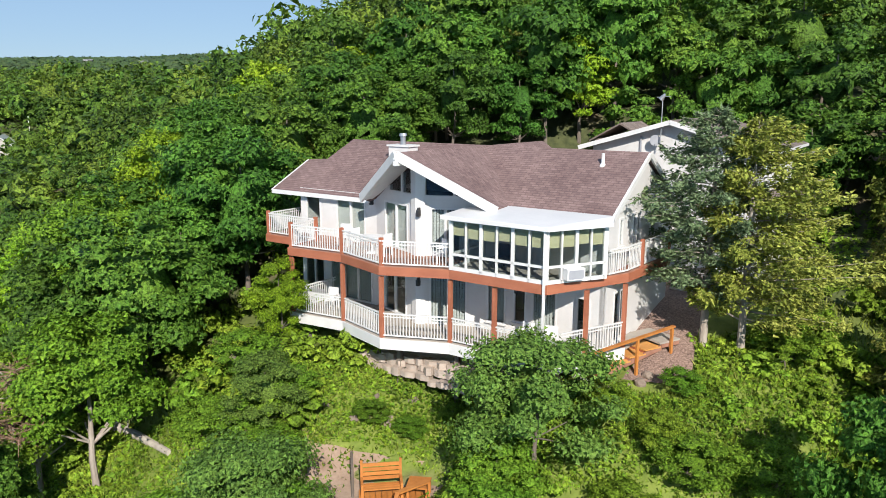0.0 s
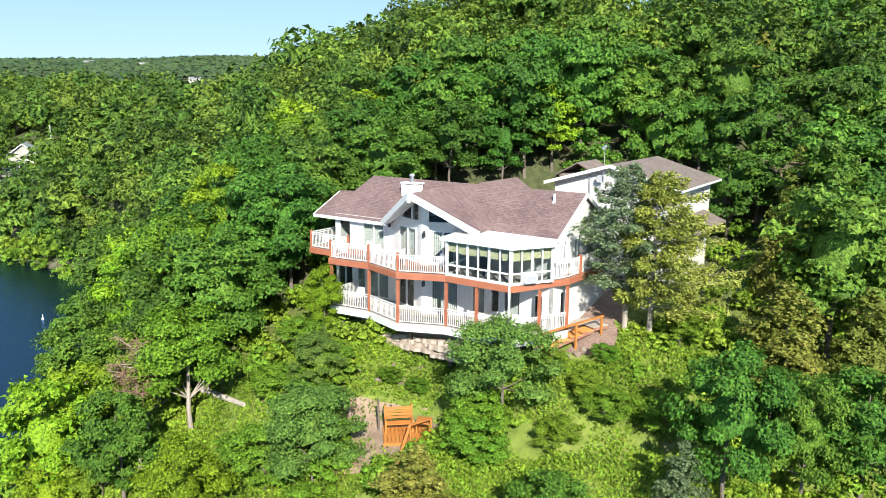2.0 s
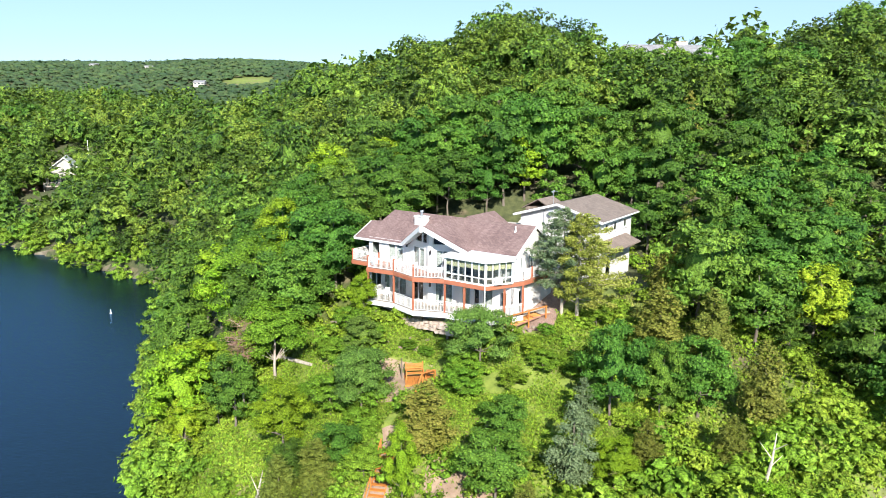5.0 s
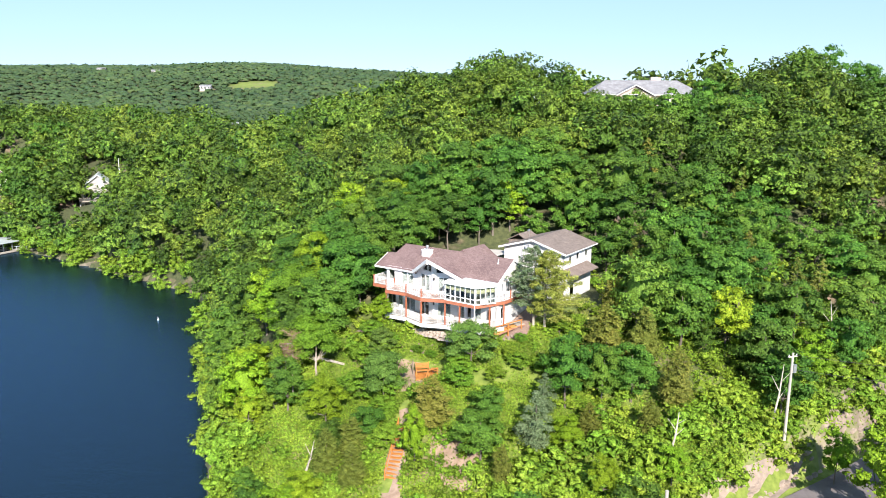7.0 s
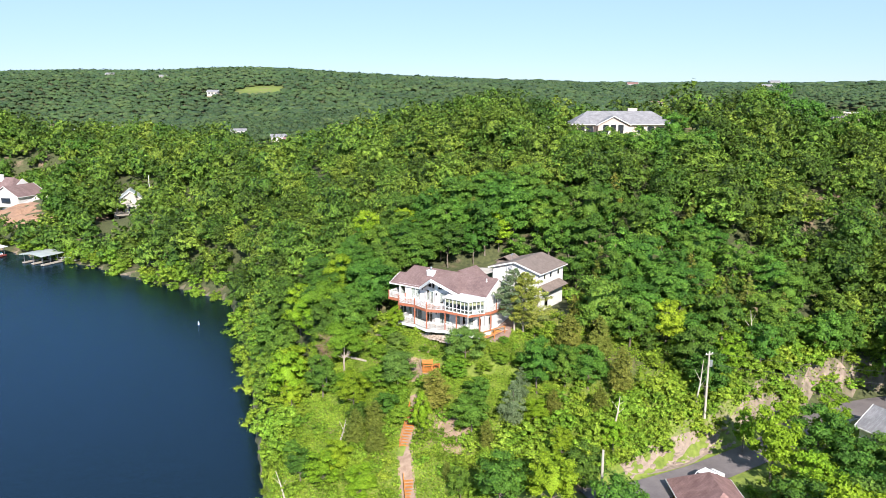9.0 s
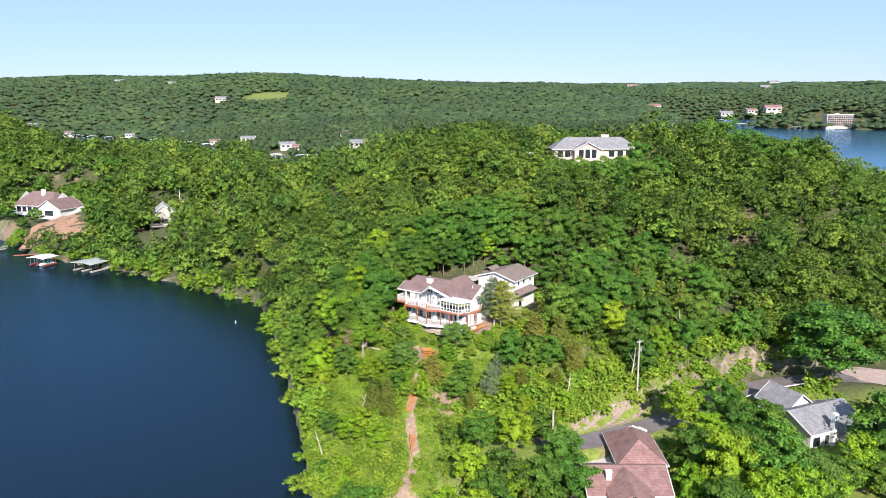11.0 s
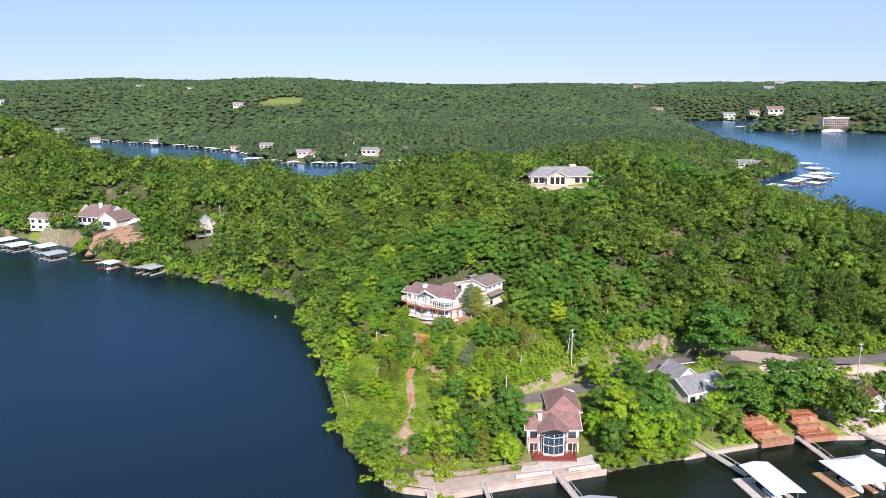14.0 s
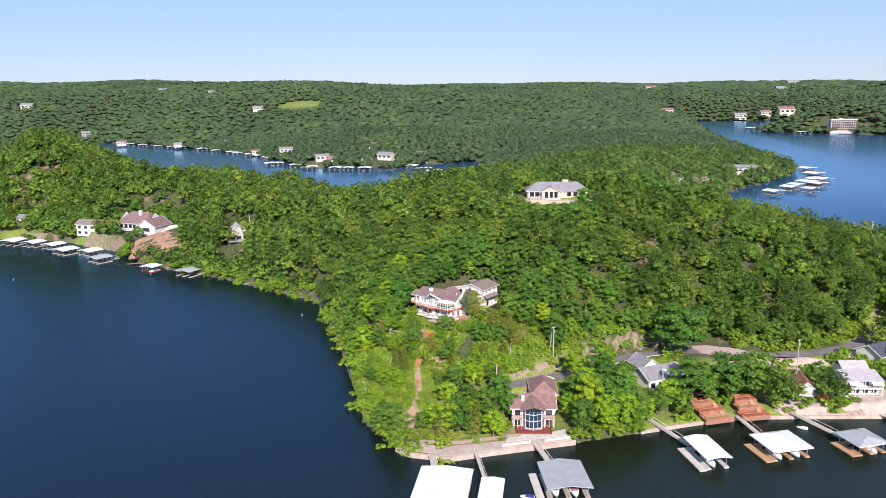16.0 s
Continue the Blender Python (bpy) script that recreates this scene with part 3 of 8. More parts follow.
# ---- plants ----
def leaf_cloud(rng, lobes, count, size, flat=0.4, inner=0.4):
    """Leaf quads strewn over the skins of lobes (x, y, z, rx, ry, rz): arrays of corners."""
    lob = np.array(lobes)
    area = (lob[:, 3] * lob[:, 4] + lob[:, 3] * lob[:, 5] + lob[:, 4] * lob[:, 5])
    pick = rng.choice(len(lob), count, p=area / area.sum())
    d = rng.normal(size=(count, 3))
    d /= np.linalg.norm(d, axis=1)[:, None]
    low = d[:, 2] < -0.35
    d[low, 2] *= -1
    r = 1 - inner * rng.random(count) ** 2 + 0.15 * rng.normal(size=count)
    c = lob[pick, :3] + d * lob[pick, 3:] * r[:, None]
    out = c - lob[:, :3].mean(0) + np.array([0, 0, 0.1 * np.ptp(lob[:, 2])])
    out /= np.linalg.norm(out, axis=1)[:, None] + 1e-9
    nrm = 0.6 * d + 0.7 * out + rng.normal(size=(count, 3)) * 0.6 + np.array([0, 0, flat])
    nrm /= np.linalg.norm(nrm, axis=1)[:, None]
    a = np.cross(nrm, rng.normal(size=(count, 3)))
    a /= np.linalg.norm(a, axis=1)[:, None] + 1e-9
    b = np.cross(nrm, a)
    s = size * (0.6 + 0.8 * rng.random(count))[:, None]
    k = 0.5 + 0.3 * rng.random((count, 1))
    return np.stack([c - a * s * 0.62 - b * s * 0.3 * k - nrm * s * 0.12, c + a * s * 0.62 - b * s * 0.3 * k - nrm * s * 0.12, c + b * s * 0.9 * k + nrm * s * 0.12], 1).reshape(-1, 3)


def blob(rng, lobes, scale=0.8):
    """A rough, leafy core inside each lobe (the upper part of a triangulated ball), as vertices and triangles."""
    t = (1 + 5 ** 0.5) / 2
    v0 = np.array([(-1, t, 0), (1, t, 0), (-1, -t, 0), (1, -t, 0), (0, -1, t), (0, 1, t), (0, -1, -t), (0, 1, -t), (t, 0, -1), (t, 0, 1), (-t, 0, -1), (-t, 0, 1)]) / (1 + t * t) ** 0.5
    f0 = np.array([(0, 11, 5), (0, 5, 1), (0, 1, 7), (0, 7, 10), (0, 10, 11), (1, 5, 9), (5, 11, 4), (11, 10, 2), (10, 7, 6), (7, 1, 8),
                   (3, 9, 4), (3, 4, 2), (3, 2, 6), (3, 6, 8), (3, 8, 9), (4, 9, 5), (2, 4, 11), (6, 2, 10), (8, 6, 7), (9, 8, 1)])
    f0 = f0[v0[f0].mean(1)[:, 2] > -0.4]
    vs, fs = [], []
    for i, q in enumerate(lobes):
        vs.append(np.array(q[:3]) + v0 * np.array(q[3:]) * scale * (0.8 + 0.4 * rng.random((12, 1))))
        fs.append(f0 + 12 * i)
    return np.concatenate(vs), np.concatenate(fs)


def lobes_round(rng, h, w, n):
    """Crown lobes for a broad tree of height h and crown width w: a core, and flat clumps of many sizes all round it."""
    out = [(0, 0, h * 0.55, w * 0.29, w * 0.29, h * 0.28)]
    for i in range(n):
        c = -0.76 + 1.72 * (i + 0.5) / n
        a = 2.4 * i + rng.uniform(-0.5, 0.5)
        rad = w * 0.5 * math.sqrt(1 - c * c) * rng.uniform(0.52, 0.92)
        z = h * (0.55 + 0.38 * c * rng.uniform(0.8, 1.1))
        s = w * rng.uniform(0.10, 0.205) * (18 / max(n, 8)) ** 0.33
        out.append((rad * math.cos(a), rad * math.sin(a), z, s, s, s * rng.uniform(0.5, 0.8)))
    return out


def lobes_cone(rng, h, w, n):
    """Ragged, rising boughs of a cedar: small flat sprays at uneven reach, closer towards the tip."""
    out = []
    for i in range(n):
        k = ((i + 0.5) / n) ** 1.15
        z = h * (0.15 + 0.80 * k)
        reach = w * 0.5 * min(1.0, 0.45 + 2.6 * k) * (1 - k) ** 0.62
        rad = reach * (rng.uniform(0.15, 0.5) if i % 4 == 0 else rng.uniform(0.55, 1.0))
        a = 2.4 * i + rng.uniform(-0.4, 0.4)
        s = w * (0.15 * (1 - k) + 0.065) * rng.uniform(0.75, 1.25)
        out.append((rad * math.cos(a), rad * math.sin(a), z + 0.18 * rad, s, s, s * rng.uniform(0.55, 0.95)))
    return out


def trunk_shape(rng, h, r, lobes, bare=0.35, n=8, limbs=6):
    """A tapered, slightly crooked trunk with limbs that reach into the crown."""
    s = Shape()
    p = Vector((0, 0, -0.5))
    pts = [(p, r)]
    for i in range(1, 5):
        q = Vector((rng.normal() * h * 0.012, rng.normal() * h * 0.012, h * 0.78 * i / 4))
        pts.append((q, r * (1 - 0.2 * i)))
    for (a, ra), (b, rb) in zip(pts, pts[1:]):
        s.tube(a, b, ra, rb, n)
    for q in list(lobes)[1:1 + limbs]:
        z0 = max(h * bare * 0.8, q[2] - h * 0.22)
        s.tube((0, 0, min(z0, h * 0.7)), (q[0] * 0.9, q[1] * 0.9, q[2]), r * 0.4, r * 0.1, 5)
    return s


def quads_for(count):
    return np.arange(count * 4, dtype=np.int32).reshape(-1, 4)


def tris_for(count):
    return np.arange(count * 3, dtype=np.int32).reshape(-1, 3)


NO_QUADS = np.zeros((0, 4), np.int32)


def make_tree(name, seed, h, w, kind, leaves, size, leaf, label, r=0.16, core=0.7, n_lobe=26, bare=0.0, bark=None):
    rng = np.random.default_rng(seed)
    lobes = lobes_cone(rng, h, w, n_lobe) if kind == "cone" else lobes_round(rng, h, w, n_lobe)
    lobes = [(a, b, h * bare + c * (1 - bare), d, e, f * (1 - 0.5 * bare)) for a, b, c, d, e, f in lobes]
    t = thing(name, Matrix(), label, "tree")
    part("trunk", trunk_shape(rng, h, r, lobes, max(0.35, bare)), bark or BARK, t, "grey-brown bark")
    v = leaf_cloud(rng, lobes[1:] if kind != "cone" else lobes, leaves, size, flat=0.3)
    bv, bf = blob(rng, lobes, core)
    k = len(v)
    me = array_mesh("crown", np.concatenate([v, bv]), NO_QUADS, leaf, np.concatenate([tris_for(leaves), bf + k]))
    me.polygons.foreach_set("use_smooth", [True] * len(me.polygons))
    part("crown", me, None, t)
    return t


LEAF_SHRUB = leaf_mat("leaves_shrub", (0.072, 0.15, 0.012), (0.14, 0.27, 0.022), (0.25, 0.385, 0.036), patch=0.3)
LEAF_TREELET = leaf_mat("leaves_shrub_tree", (0.072, 0.15, 0.026), (0.138, 0.25, 0.043), (0.245, 0.365, 0.078))
LEAF_SLIM = leaf_mat("leaves_slim_maple", (0.06, 0.135, 0.011), (0.12, 0.25, 0.018), (0.22, 0.37, 0.03))
LEAF_OLIVE = leaf_mat("leaves_olive_cedar", (0.13, 0.165, 0.025), (0.27, 0.31, 0.05), (0.46, 0.45, 0.10), fine=10.0)
LEAF_SPRAY = leaf_mat("leaves_silver_spray", (0.11, 0.165, 0.075), (0.22, 0.295, 0.145), (0.37, 0.44, 0.26), fine=10.0)
PALEBARK = mat("pale_bark", (0.24, 0.20, 0.165), (0.46, 0.41, 0.35), 4, 0.9, bump=0.5, stretch=(1, 1, 0.2))
OAK, MAPLE, CEDAR, HICKORY, SILVER = "broad leafy oak with a dark green crown", "maple with a fresh yellow-green crown", "olive-green cedar with ragged boughs", "slender leafy hickory with a green crown", "silvery green cedar with feathery boughs"
NEAR = [make_tree("oak_tree", 1, 9.5, 7.5, "round", 6600, 0.21, LEAF, OAK, n_lobe=34),
        make_tree("oak_tree", 2, 8.5, 6.5, "round", 6000, 0.2, LEAF, OAK, n_lobe=30),
        make_tree("maple_tree", 3, 9.0, 6.0, "round", 8200, 0.165, LEAF_BRIGHT, MAPLE, n_lobe=26),
        make_tree("cedar_tree", 4, 8.0, 4.0, "cone", 7600, 0.14, LEAF_CEDAR, CEDAR, 0.12, 0.6, 64),
        make_tree("hickory_tree", 5, 8.0, 5.0, "round", 5600, 0.19, LEAF, HICKORY, 0.12, n_lobe=22),
        make_tree("silver_cedar_tree", 6, 7.5, 3.6, "cone", 6400, 0.14, LEAF_SILVER, SILVER, 0.14, 0.45, 44)]
MID = [make_tree("oak_tree", 11, 9.5, 7.2, "round", 2700, 0.28, LEAF, OAK),
       make_tree("oak_tree", 12, 8.5, 6.6, "round", 2500, 0.27, LEAF, OAK),
       make_tree("maple_tree", 13, 9.0, 6.0, "round", 2400, 0.27, LEAF_BRIGHT, MAPLE),
       make_tree("cedar_tree", 14, 8.0, 3.8, "cone", 2600, 0.21, LEAF_CEDAR, CEDAR, 0.12, 0.6, 40),
       make_tree("hickory_tree", 17, 8.0, 5.0, "round", 2100, 0.27, LEAF, HICKORY, 0.12, n_lobe=20),
       make_tree("silver_cedar_tree", 18, 7.5, 3.6, "cone", 2000, 0.24, LEAF_SILVER, SILVER, 0.12, 0.5, 36)]
SHRUBS = [make_tree("shrub_tree", 15, 6.0, 5.5, "round", 9500, 0.12, LEAF_TREELET, "spreading leafy shrub tree with pale twisted stems", 0.09),
          make_tree("leafy_shrub", 16, 4.0, 4.2, "round", 3800, 0.125, LEAF_SHRUB, "dense leafy shrub with fresh green leaves", 0.06),
          make_tree("slim_maple_tree", 19, 8.5, 6.6, "round", 8600, 0.165, LEAF_SLIM, "slim maple with a pale bare trunk and a fresh green crown", 0.17, n_lobe=28, bare=0.17, bark=PALEBARK)]
BUILT = {"oak_tree0": 9.0, "oak_tree1": 8.0, "maple_tree2": 8.5, "cedar_tree3": 8.0, "hickory_tree4": 7.5, "silver_cedar_tree5": 7.5, "shrub_tree6": 5.6, "leafy_shrub7": 3.8, "slim_maple_tree8": 8.5}
protos = NEAR + MID + SHRUBS

# places kept free of trees: (x, y, radius)
CLEAR = [(38, 95, 7), (50, 95, 7), (44, 89, 5), (32, 93, 5), (2.5, 36, 10.5), (0, 29, 4.5), (6, 28, 4), (10, 31.5, 4.5), (8.5, 41, 8), (14, 42, 8), (-1.8, 24, 3.2), (28, -3, 10.5), (28, -14, 6), (66, 14, 10), (104, 8, 6), (120, 12, 11), (46, 127, 17), (46, 113, 12), (46, 103, 9), (38, 116, 10), (56, 116, 10), (38, 113, 9), (54, 113, 9), (70, 122, 9), (24, 128, 8),
         (-192, 238, 14), (-174, 228, 10), (-190, 222, 10), (-176, 210, 9), (-218, 240, 10), (-166, 250, 6), (-164, 203, 13), (-154, 188, 7), (-118, 198, 6), (-115, 184, 7), (-113, 174, 6), (-280, 268, 9), (89, 37, 6.5), (101, 33, 7), (77, -1, 6), (88, 0, 6), (31, 7, 5), (138, 30, 7), (6.5, 22, 4.5), (19, 40, 4.5), (17, 47, 4), (20, 35, 3.5), (112, 27, 8), (70, 27, 6), (80, 28, 5), (708, 1228, 26), (-97, 692, 17), (-178, 700, 17), (-250, 808, 17), (-330, 1262, 40), (-405, 1240, 16)]
TRACK = [(-3.7, 19), (-4.9, 11), (-4.3, 6.5), (-3.6, 1), (-5.4, -6), (-4, -14), (2, -22), (18, -20), (37, -15)]


def free(x, y, margin=0.0, far=False):
    ok = inland(x, y) > (0.3 if far else 1.5 + margin * 0.5)
    for cx, cy, r in CLEAR:
        ok &= np.hypot(x - cx, y - cy) > r + margin
    ok &= line_dist(x, y, ROAD)[0] > 4.6 + margin * 0.6
    ok &= line_dist(x, y, TRACK)[0] > 2.2 + margin
    ok &= ~((x > 80) & (x < 142) & (y > 8) & (y < 34)) & ~((x > 50) & (x <= 80) & (y > 17) & (y < 30))
    return ok


def strewn(seed, x0, x1, y0, y1, step):
    """A jittered grid of places."""
    rng = np.random.default_rng(seed)
    x, y = np.meshgrid(np.arange(x0, x1, step), np.arange(y0, y1, step))
    x, y = x.ravel() + rng.uniform(-0.45, 0.45, x.size) * step, y.ravel() + rng.uniform(-0.45, 0.45, x.size) * step
    return x, y, rng


def in_near(x, y):
    return (np.hypot(x + 2, y - 30) < 38) & (y < 66)


# known trees and shrubs round the house: build, x, y, height, width factor
KEY = [(0, 76, 107, 12.0, 0.85), (1, 82, 110, 12.6, 0.9), (0, 88, 106, 13.0, 0.85), (0, 94, 109, 13.0, 0.85), (1, 100, 105, 12.4, 0.9), (0, 106, 108, 12.4, 0.85), (1, 86.5, 44.6, 8, 1.0), (0, 94.5, 44.2, 9, 1.0), (1, 79.6, 42.2, 8, 1.0), (1, 102, 42.5, 8, 1.0), (0, 90, 48, 9, 1.0), (1, 109.5, 41, 8, 1.0), (0, 57.0, 109.5, 8.6, 1.05), (3, -9.0, 15.4, 4.8, 1.5), (1, -18.5, 12.2, 4.4, 1.1), (4, -20.5, 16.4, 3.6, 1.2), (2, -13.6, 10.6, 4.6, 1.3), (1, -11.2, 17.2, 3.6, 1.2), (1, -17.6, 25.4, 6.6, 0.9), (7, -13.4, 24.6, 1.8, 1.3), (7, -11.6, 26.2, 1.3, 1.4), (7, -15.2, 26.6, 1.8, 1.3), (7, -19.6, 27.2, 2.6, 1.3), (2, -12.4, 20.5, 6.3, 1.0), (6, -6.3, 21.5, 5.4, 1.0), (6, -6.8, 26.6, 3.2, 1.1), (6, 3.2, 23.6, 5.2, 1.15), (3, -1.1, 16.5, 6.2, 1.6), (5, 9.1, 13.2, 7.0, 1.1), (4, 3.7, 12.4, 5.0, 1.6), (1, 12.8, 18.2, 8.0, 0.8), (2, -2.6, 12.1, 6.5, 0.5), (3, -11.4, 14.1, 5.5, 1.3),
       (3, -8.6, 11.2, 5.0, 1.25), (3, 18.1, 25.0, 7.5, 1.45), (1, 16.8, 19.2, 6.5, 0.7), (3, 24.3, 18.6, 7.5, 1.1), (3, 20.6, 14.7, 4.4, 1.3), (2, -23.8, 33.0, 7.0, 1.3), (2, -7.2, 31.4, 4.4, 0.9), (8, -14.8, 28.9, 8.0, 1.05), (8, -17.6, 29.4, 7.4, 1.0), (8, -25.4, 34.4, 6.6, 1.0), (8, -18.6, 39.0, 9.0, 1.1),
       (7, 1.7, 21.0, 2.6, 1.2), (2, -24.6, 45.9, 9.5, 1.0), (4, 16.5, 22.5, 4.6, 1.1), (5, 10.4, 17.0, 5.0, 1.05), (4, 4.5, 16.2, 4.6, 1.2), (2, -15, 9, 5.5, 1.2),
       (2, -10, 6, 5, 1.2), (4, -7.5, 17, 4.2, 1.2), (7, -5.6, 15.5, 2.4, 1.4), (7, -6.2, 19.6, 2.4, 1.4), (7, -2.2, 17.6, 2.2, 1.3), (7, -6.9, 24.0, 3.3, 1.2), (7, -9.0, 22.8, 3.4, 1.2), (2, 12.1, 13.6, 3.8, 1.3), (2, 14.6, 7.2, 4.6, 0.9),
       (2, 41.0, 8.6, 10.5, 0.95), (2, 40.6, 16.5, 6.0, 0.7), (0, 76, 29.5, 17.0, 1.35), (1, 16.5, 3.0, 5.8, 1.1), (0, 40, -14.3, 10.0, 0.9), (2, 42.5, -8, 13, 0.85), (1, 50, -7.5, 12, 1.0), (6, 54, -7.5, 10, 1.0), (1, 54.5, 4, 9.5, 0.9),
       (1, 73.5, 3.5, 13.5, 1.3), (0, 85, 6.0, 14.5, 1.35), (0, 92.4, 7.0, 14.0, 1.0), (2, 46, -13.2, 10.5, 1.0), (2, 36.8, -8.5, 8, 0.9), (0, 47, -3, 11, 1), (2, 57, -9, 8.5, 1), (1, 52, -2, 11, 1.0), (0, 40, -2, 10, 1),
       (1, 60, -1.5, 7, 1), (2, 52, -11.2, 10.5, 1.0), (7, 38.6, -16.6, 3.6, 1.2), (7, 43, -15.4, 4, 1.3), (7, 48.8, -13.6, 4, 1.3), (7, 54.4, -11.8, 4, 1.3), (7, 95.8, 1.2, 4.0, 0.9), (1, 110.8, 11.5, 8.0, 1.0), (4, 113.2, 1.8, 6.5, 1.0),
       (2, 5.5, -16, 8.6, 1.15), (3, 11.5, -15.8, 8.0, 1.6), (2, 17, -17.6, 7.6, 1.25), (0, 20, -8.5, 9.5, 1.0), (2, 1.5, -13.5, 7.6, 1.1), (1, 10, -9, 9, 1.0), (0, 15.3, -10, 9.0, 1.0), (2, 5, -7.5, 7.6, 1.1), (0, 18.8, -3.5, 9, 1.0),
       (2, 12, -2.5, 7.5, 1.1), (1, 6.5, -1.5, 6.5, 1.1), (0, -2, -13.5, 5.6, 1.0), (1, -13, -13, 6.5, 1.0), (3, 20.5, 32, 6.5, 1.0), (7, 1.8, 23.0, 2.6, 1.2), (7, 1.6, 26.2, 0.9, 1.5), (7, -5.9, 27.4, 1.7, 1.3),
       (7, 5.9, 24.6, 1.4, 1.3), (7, 7.4, 23.4, 1.4, 1.4), (7, 8.2, 22.6, 1.9, 1.4), (7, 5.8, 21.8, 1.8, 1.4), (7, 10.8, 22.8, 2.1, 1.4), (7, 13.4, 27.4, 2.0, 1.3), (7, -8.2, 29.4, 2.2, 1.3), (7, -6.4, 25.6, 1.7, 1.5), (7, -7.6, 26.6, 1.9, 1.4),
       (7, -5.6, 22.8, 1.5, 1.4), (7, -9.4, 27.4, 2.2, 1.3), (1, 20, 20, 6.5, 1.1), (3, 22.5, 25, 7, 1.3), (3, 14.5, 14.5, 4.5, 1.2), (7, 8.8, 25.6, 1.1, 1.4),
       (7, -1.3, 27.2, 0.9, 1.5), (7, 0.4, 27.3, 0.8, 1.5), (7, 2.0, 26.9, 0.9, 1.5), (7, -2.9, 27.6, 1.0, 1.5)]
# open grassy places on the slope: x, y, radius
MEADOWS = [(-12.4, 27.2, 2.6), (-14.2, 30.2, 2.4), (-10.0, 24.4, 2.0), (6.2, 20.8, 3.4), (-9.2, 33.6, 2.4), (9.0, 18.8, 3.2), (-11.0, 25.8, 2.2), (-9.6, 22.2, 1.8), (-17.8, 22.0, 2.4), (-15.5, 16.0, 1.8), (-2.0, 26.2, 3.5), (8.5, 23.5, 5.0), (4.0, 17.5, 2.4), (13.5, 14.0, 2.5), (-4.4, 7.0, 2.2)]
rng = np.random.default_rng(77)
for k, px, py, hh, wf in KEY:
    base = SHRUBS[k - 6] if k >= 6 else (NEAR if math.hypot(px - 2, py - 26) < 24 else MID)[k]
    s = hh / BUILT[base.name.split(".")[0] + str(k)]
    copy_thing(base, pose(px, py, h1(px, py) - 0.1, 0, 0, rng.uniform(0, 360)) @ Matrix.Diagonal((s * wf, s * wf, s, 1)))
# low trees below the hilltop terrace
for i, (px, py) in enumerate((x, y) for y in (86, 91, 96, 101) for x in (30, 35.5, 41, 46.5, 52, 57)):
    px, py = px + rng.uniform(-1.2, 1.2), py + rng.uniform(-1.2, 1.2)
    z = h1(px, py)
    k = (0, 1, 1, 4)[i % 4]
    hh = min(max(46.0 - 0.155 * (py - 90) - z, 4.0), 9.5)
    s = hh / (BUILT["oak_tree0"], BUILT["oak_tree1"], 8.5, 8.0, BUILT["hickory_tree4"])[k]
    copy_thing(MID[k], pose(px, py, z - 0.1, 0, 0, rng.uniform(0, 360)) @ Matrix.Diagonal((1.1, 1.1, s, 1)))


def feathery_cedar(name, seed, x, y, h, w, bare, lean, leaf, count, label):
    """A ragged cedar: a straight trunk bare below, thin boughs of uneven reach, and fine drooping sprays with gaps between them."""
    rng = np.random.default_rng(seed)
    t = thing(name, pose(x, y, h1(x, y) - 0.1), label, "tree")
    wood = Shape().tube((0, 0, -0.4), (0, 0, h * 0.55), 0.17, 0.11, 9).tube((0, 0, h * 0.55), (0, 0, h * 0.97), 0.11, 0.02, 7)
    pts, out, size = [], [], []
    boughs = 96
    for i in range(boughs):
        k = ((i + 0.5) / boughs) ** 0.9
        z = bare + (h - bare) * k
        a = 2.4 * i + rng.uniform(-0.5, 0.5)
        reach = w * 0.5 * min(1, 0.6 + 1.7 * k) * (1 - k) ** 0.5 * rng.uniform(0.45, 1.15) + 0.12
        d = np.array([math.cos(a) + lean, math.sin(a), 0])
        tip = d * reach + np.array([0, 0, z + reach * rng.uniform(-0.05, 0.35)])
        wood.tube((0, 0, z - 0.15), tuple(tip), 0.03 * (1 - k) + 0.012, 0.006, 5)
        n = int(count * (0.35 + reach) / (boughs * (0.35 + w * 0.27)))
        u = rng.uniform(0.22, 1.06, n) ** 0.8
        side = np.array([-d[1], d[0], 0])
        c = np.array([0, 0, z]) + (tip - np.array([0, 0, z])) * u[:, None]
        wide = 0.10 + 0.30 * reach * (1.05 - u)
        c = c + side * (rng.normal(0, 1, n) * wide * 0.75)[:, None] + np.array([0, 0, 1]) * (rng.normal(-0.04, 0.11, n) - 0.10 * u)[:, None]
        pts.append(c)
        out.append(d * 0.9 + side * rng.normal(0, 0.8, (n, 1)) + np.stack([rng.normal(0, 0.4, n), rng.normal(0, 0.4, n), rng.normal(-0.1, 0.5, n)], 1))
    c, o = np.concatenate(pts), np.concatenate(out)
    n = len(c)
    o /= np.linalg.norm(o, axis=1)[:, None]
    b = np.cross(o, np.array([0, 0, 1.0]) + rng.normal(0, 0.6, (n, 3)))
    b /= np.linalg.norm(b, axis=1)[:, None] + 1e-9
    s = rng.uniform(0.11, 0.27, n)[:, None]
    v = np.stack([c - b * s * 0.27, c + b * s * 0.27, c + o * s], 1).reshape(-1, 3)
    part("trunk", wood, PALEBARK, t, "pale grey-brown trunk and boughs")
    part("crown", array_mesh("crown", v, NO_QUADS, leaf, tris_for(n)), None, t)


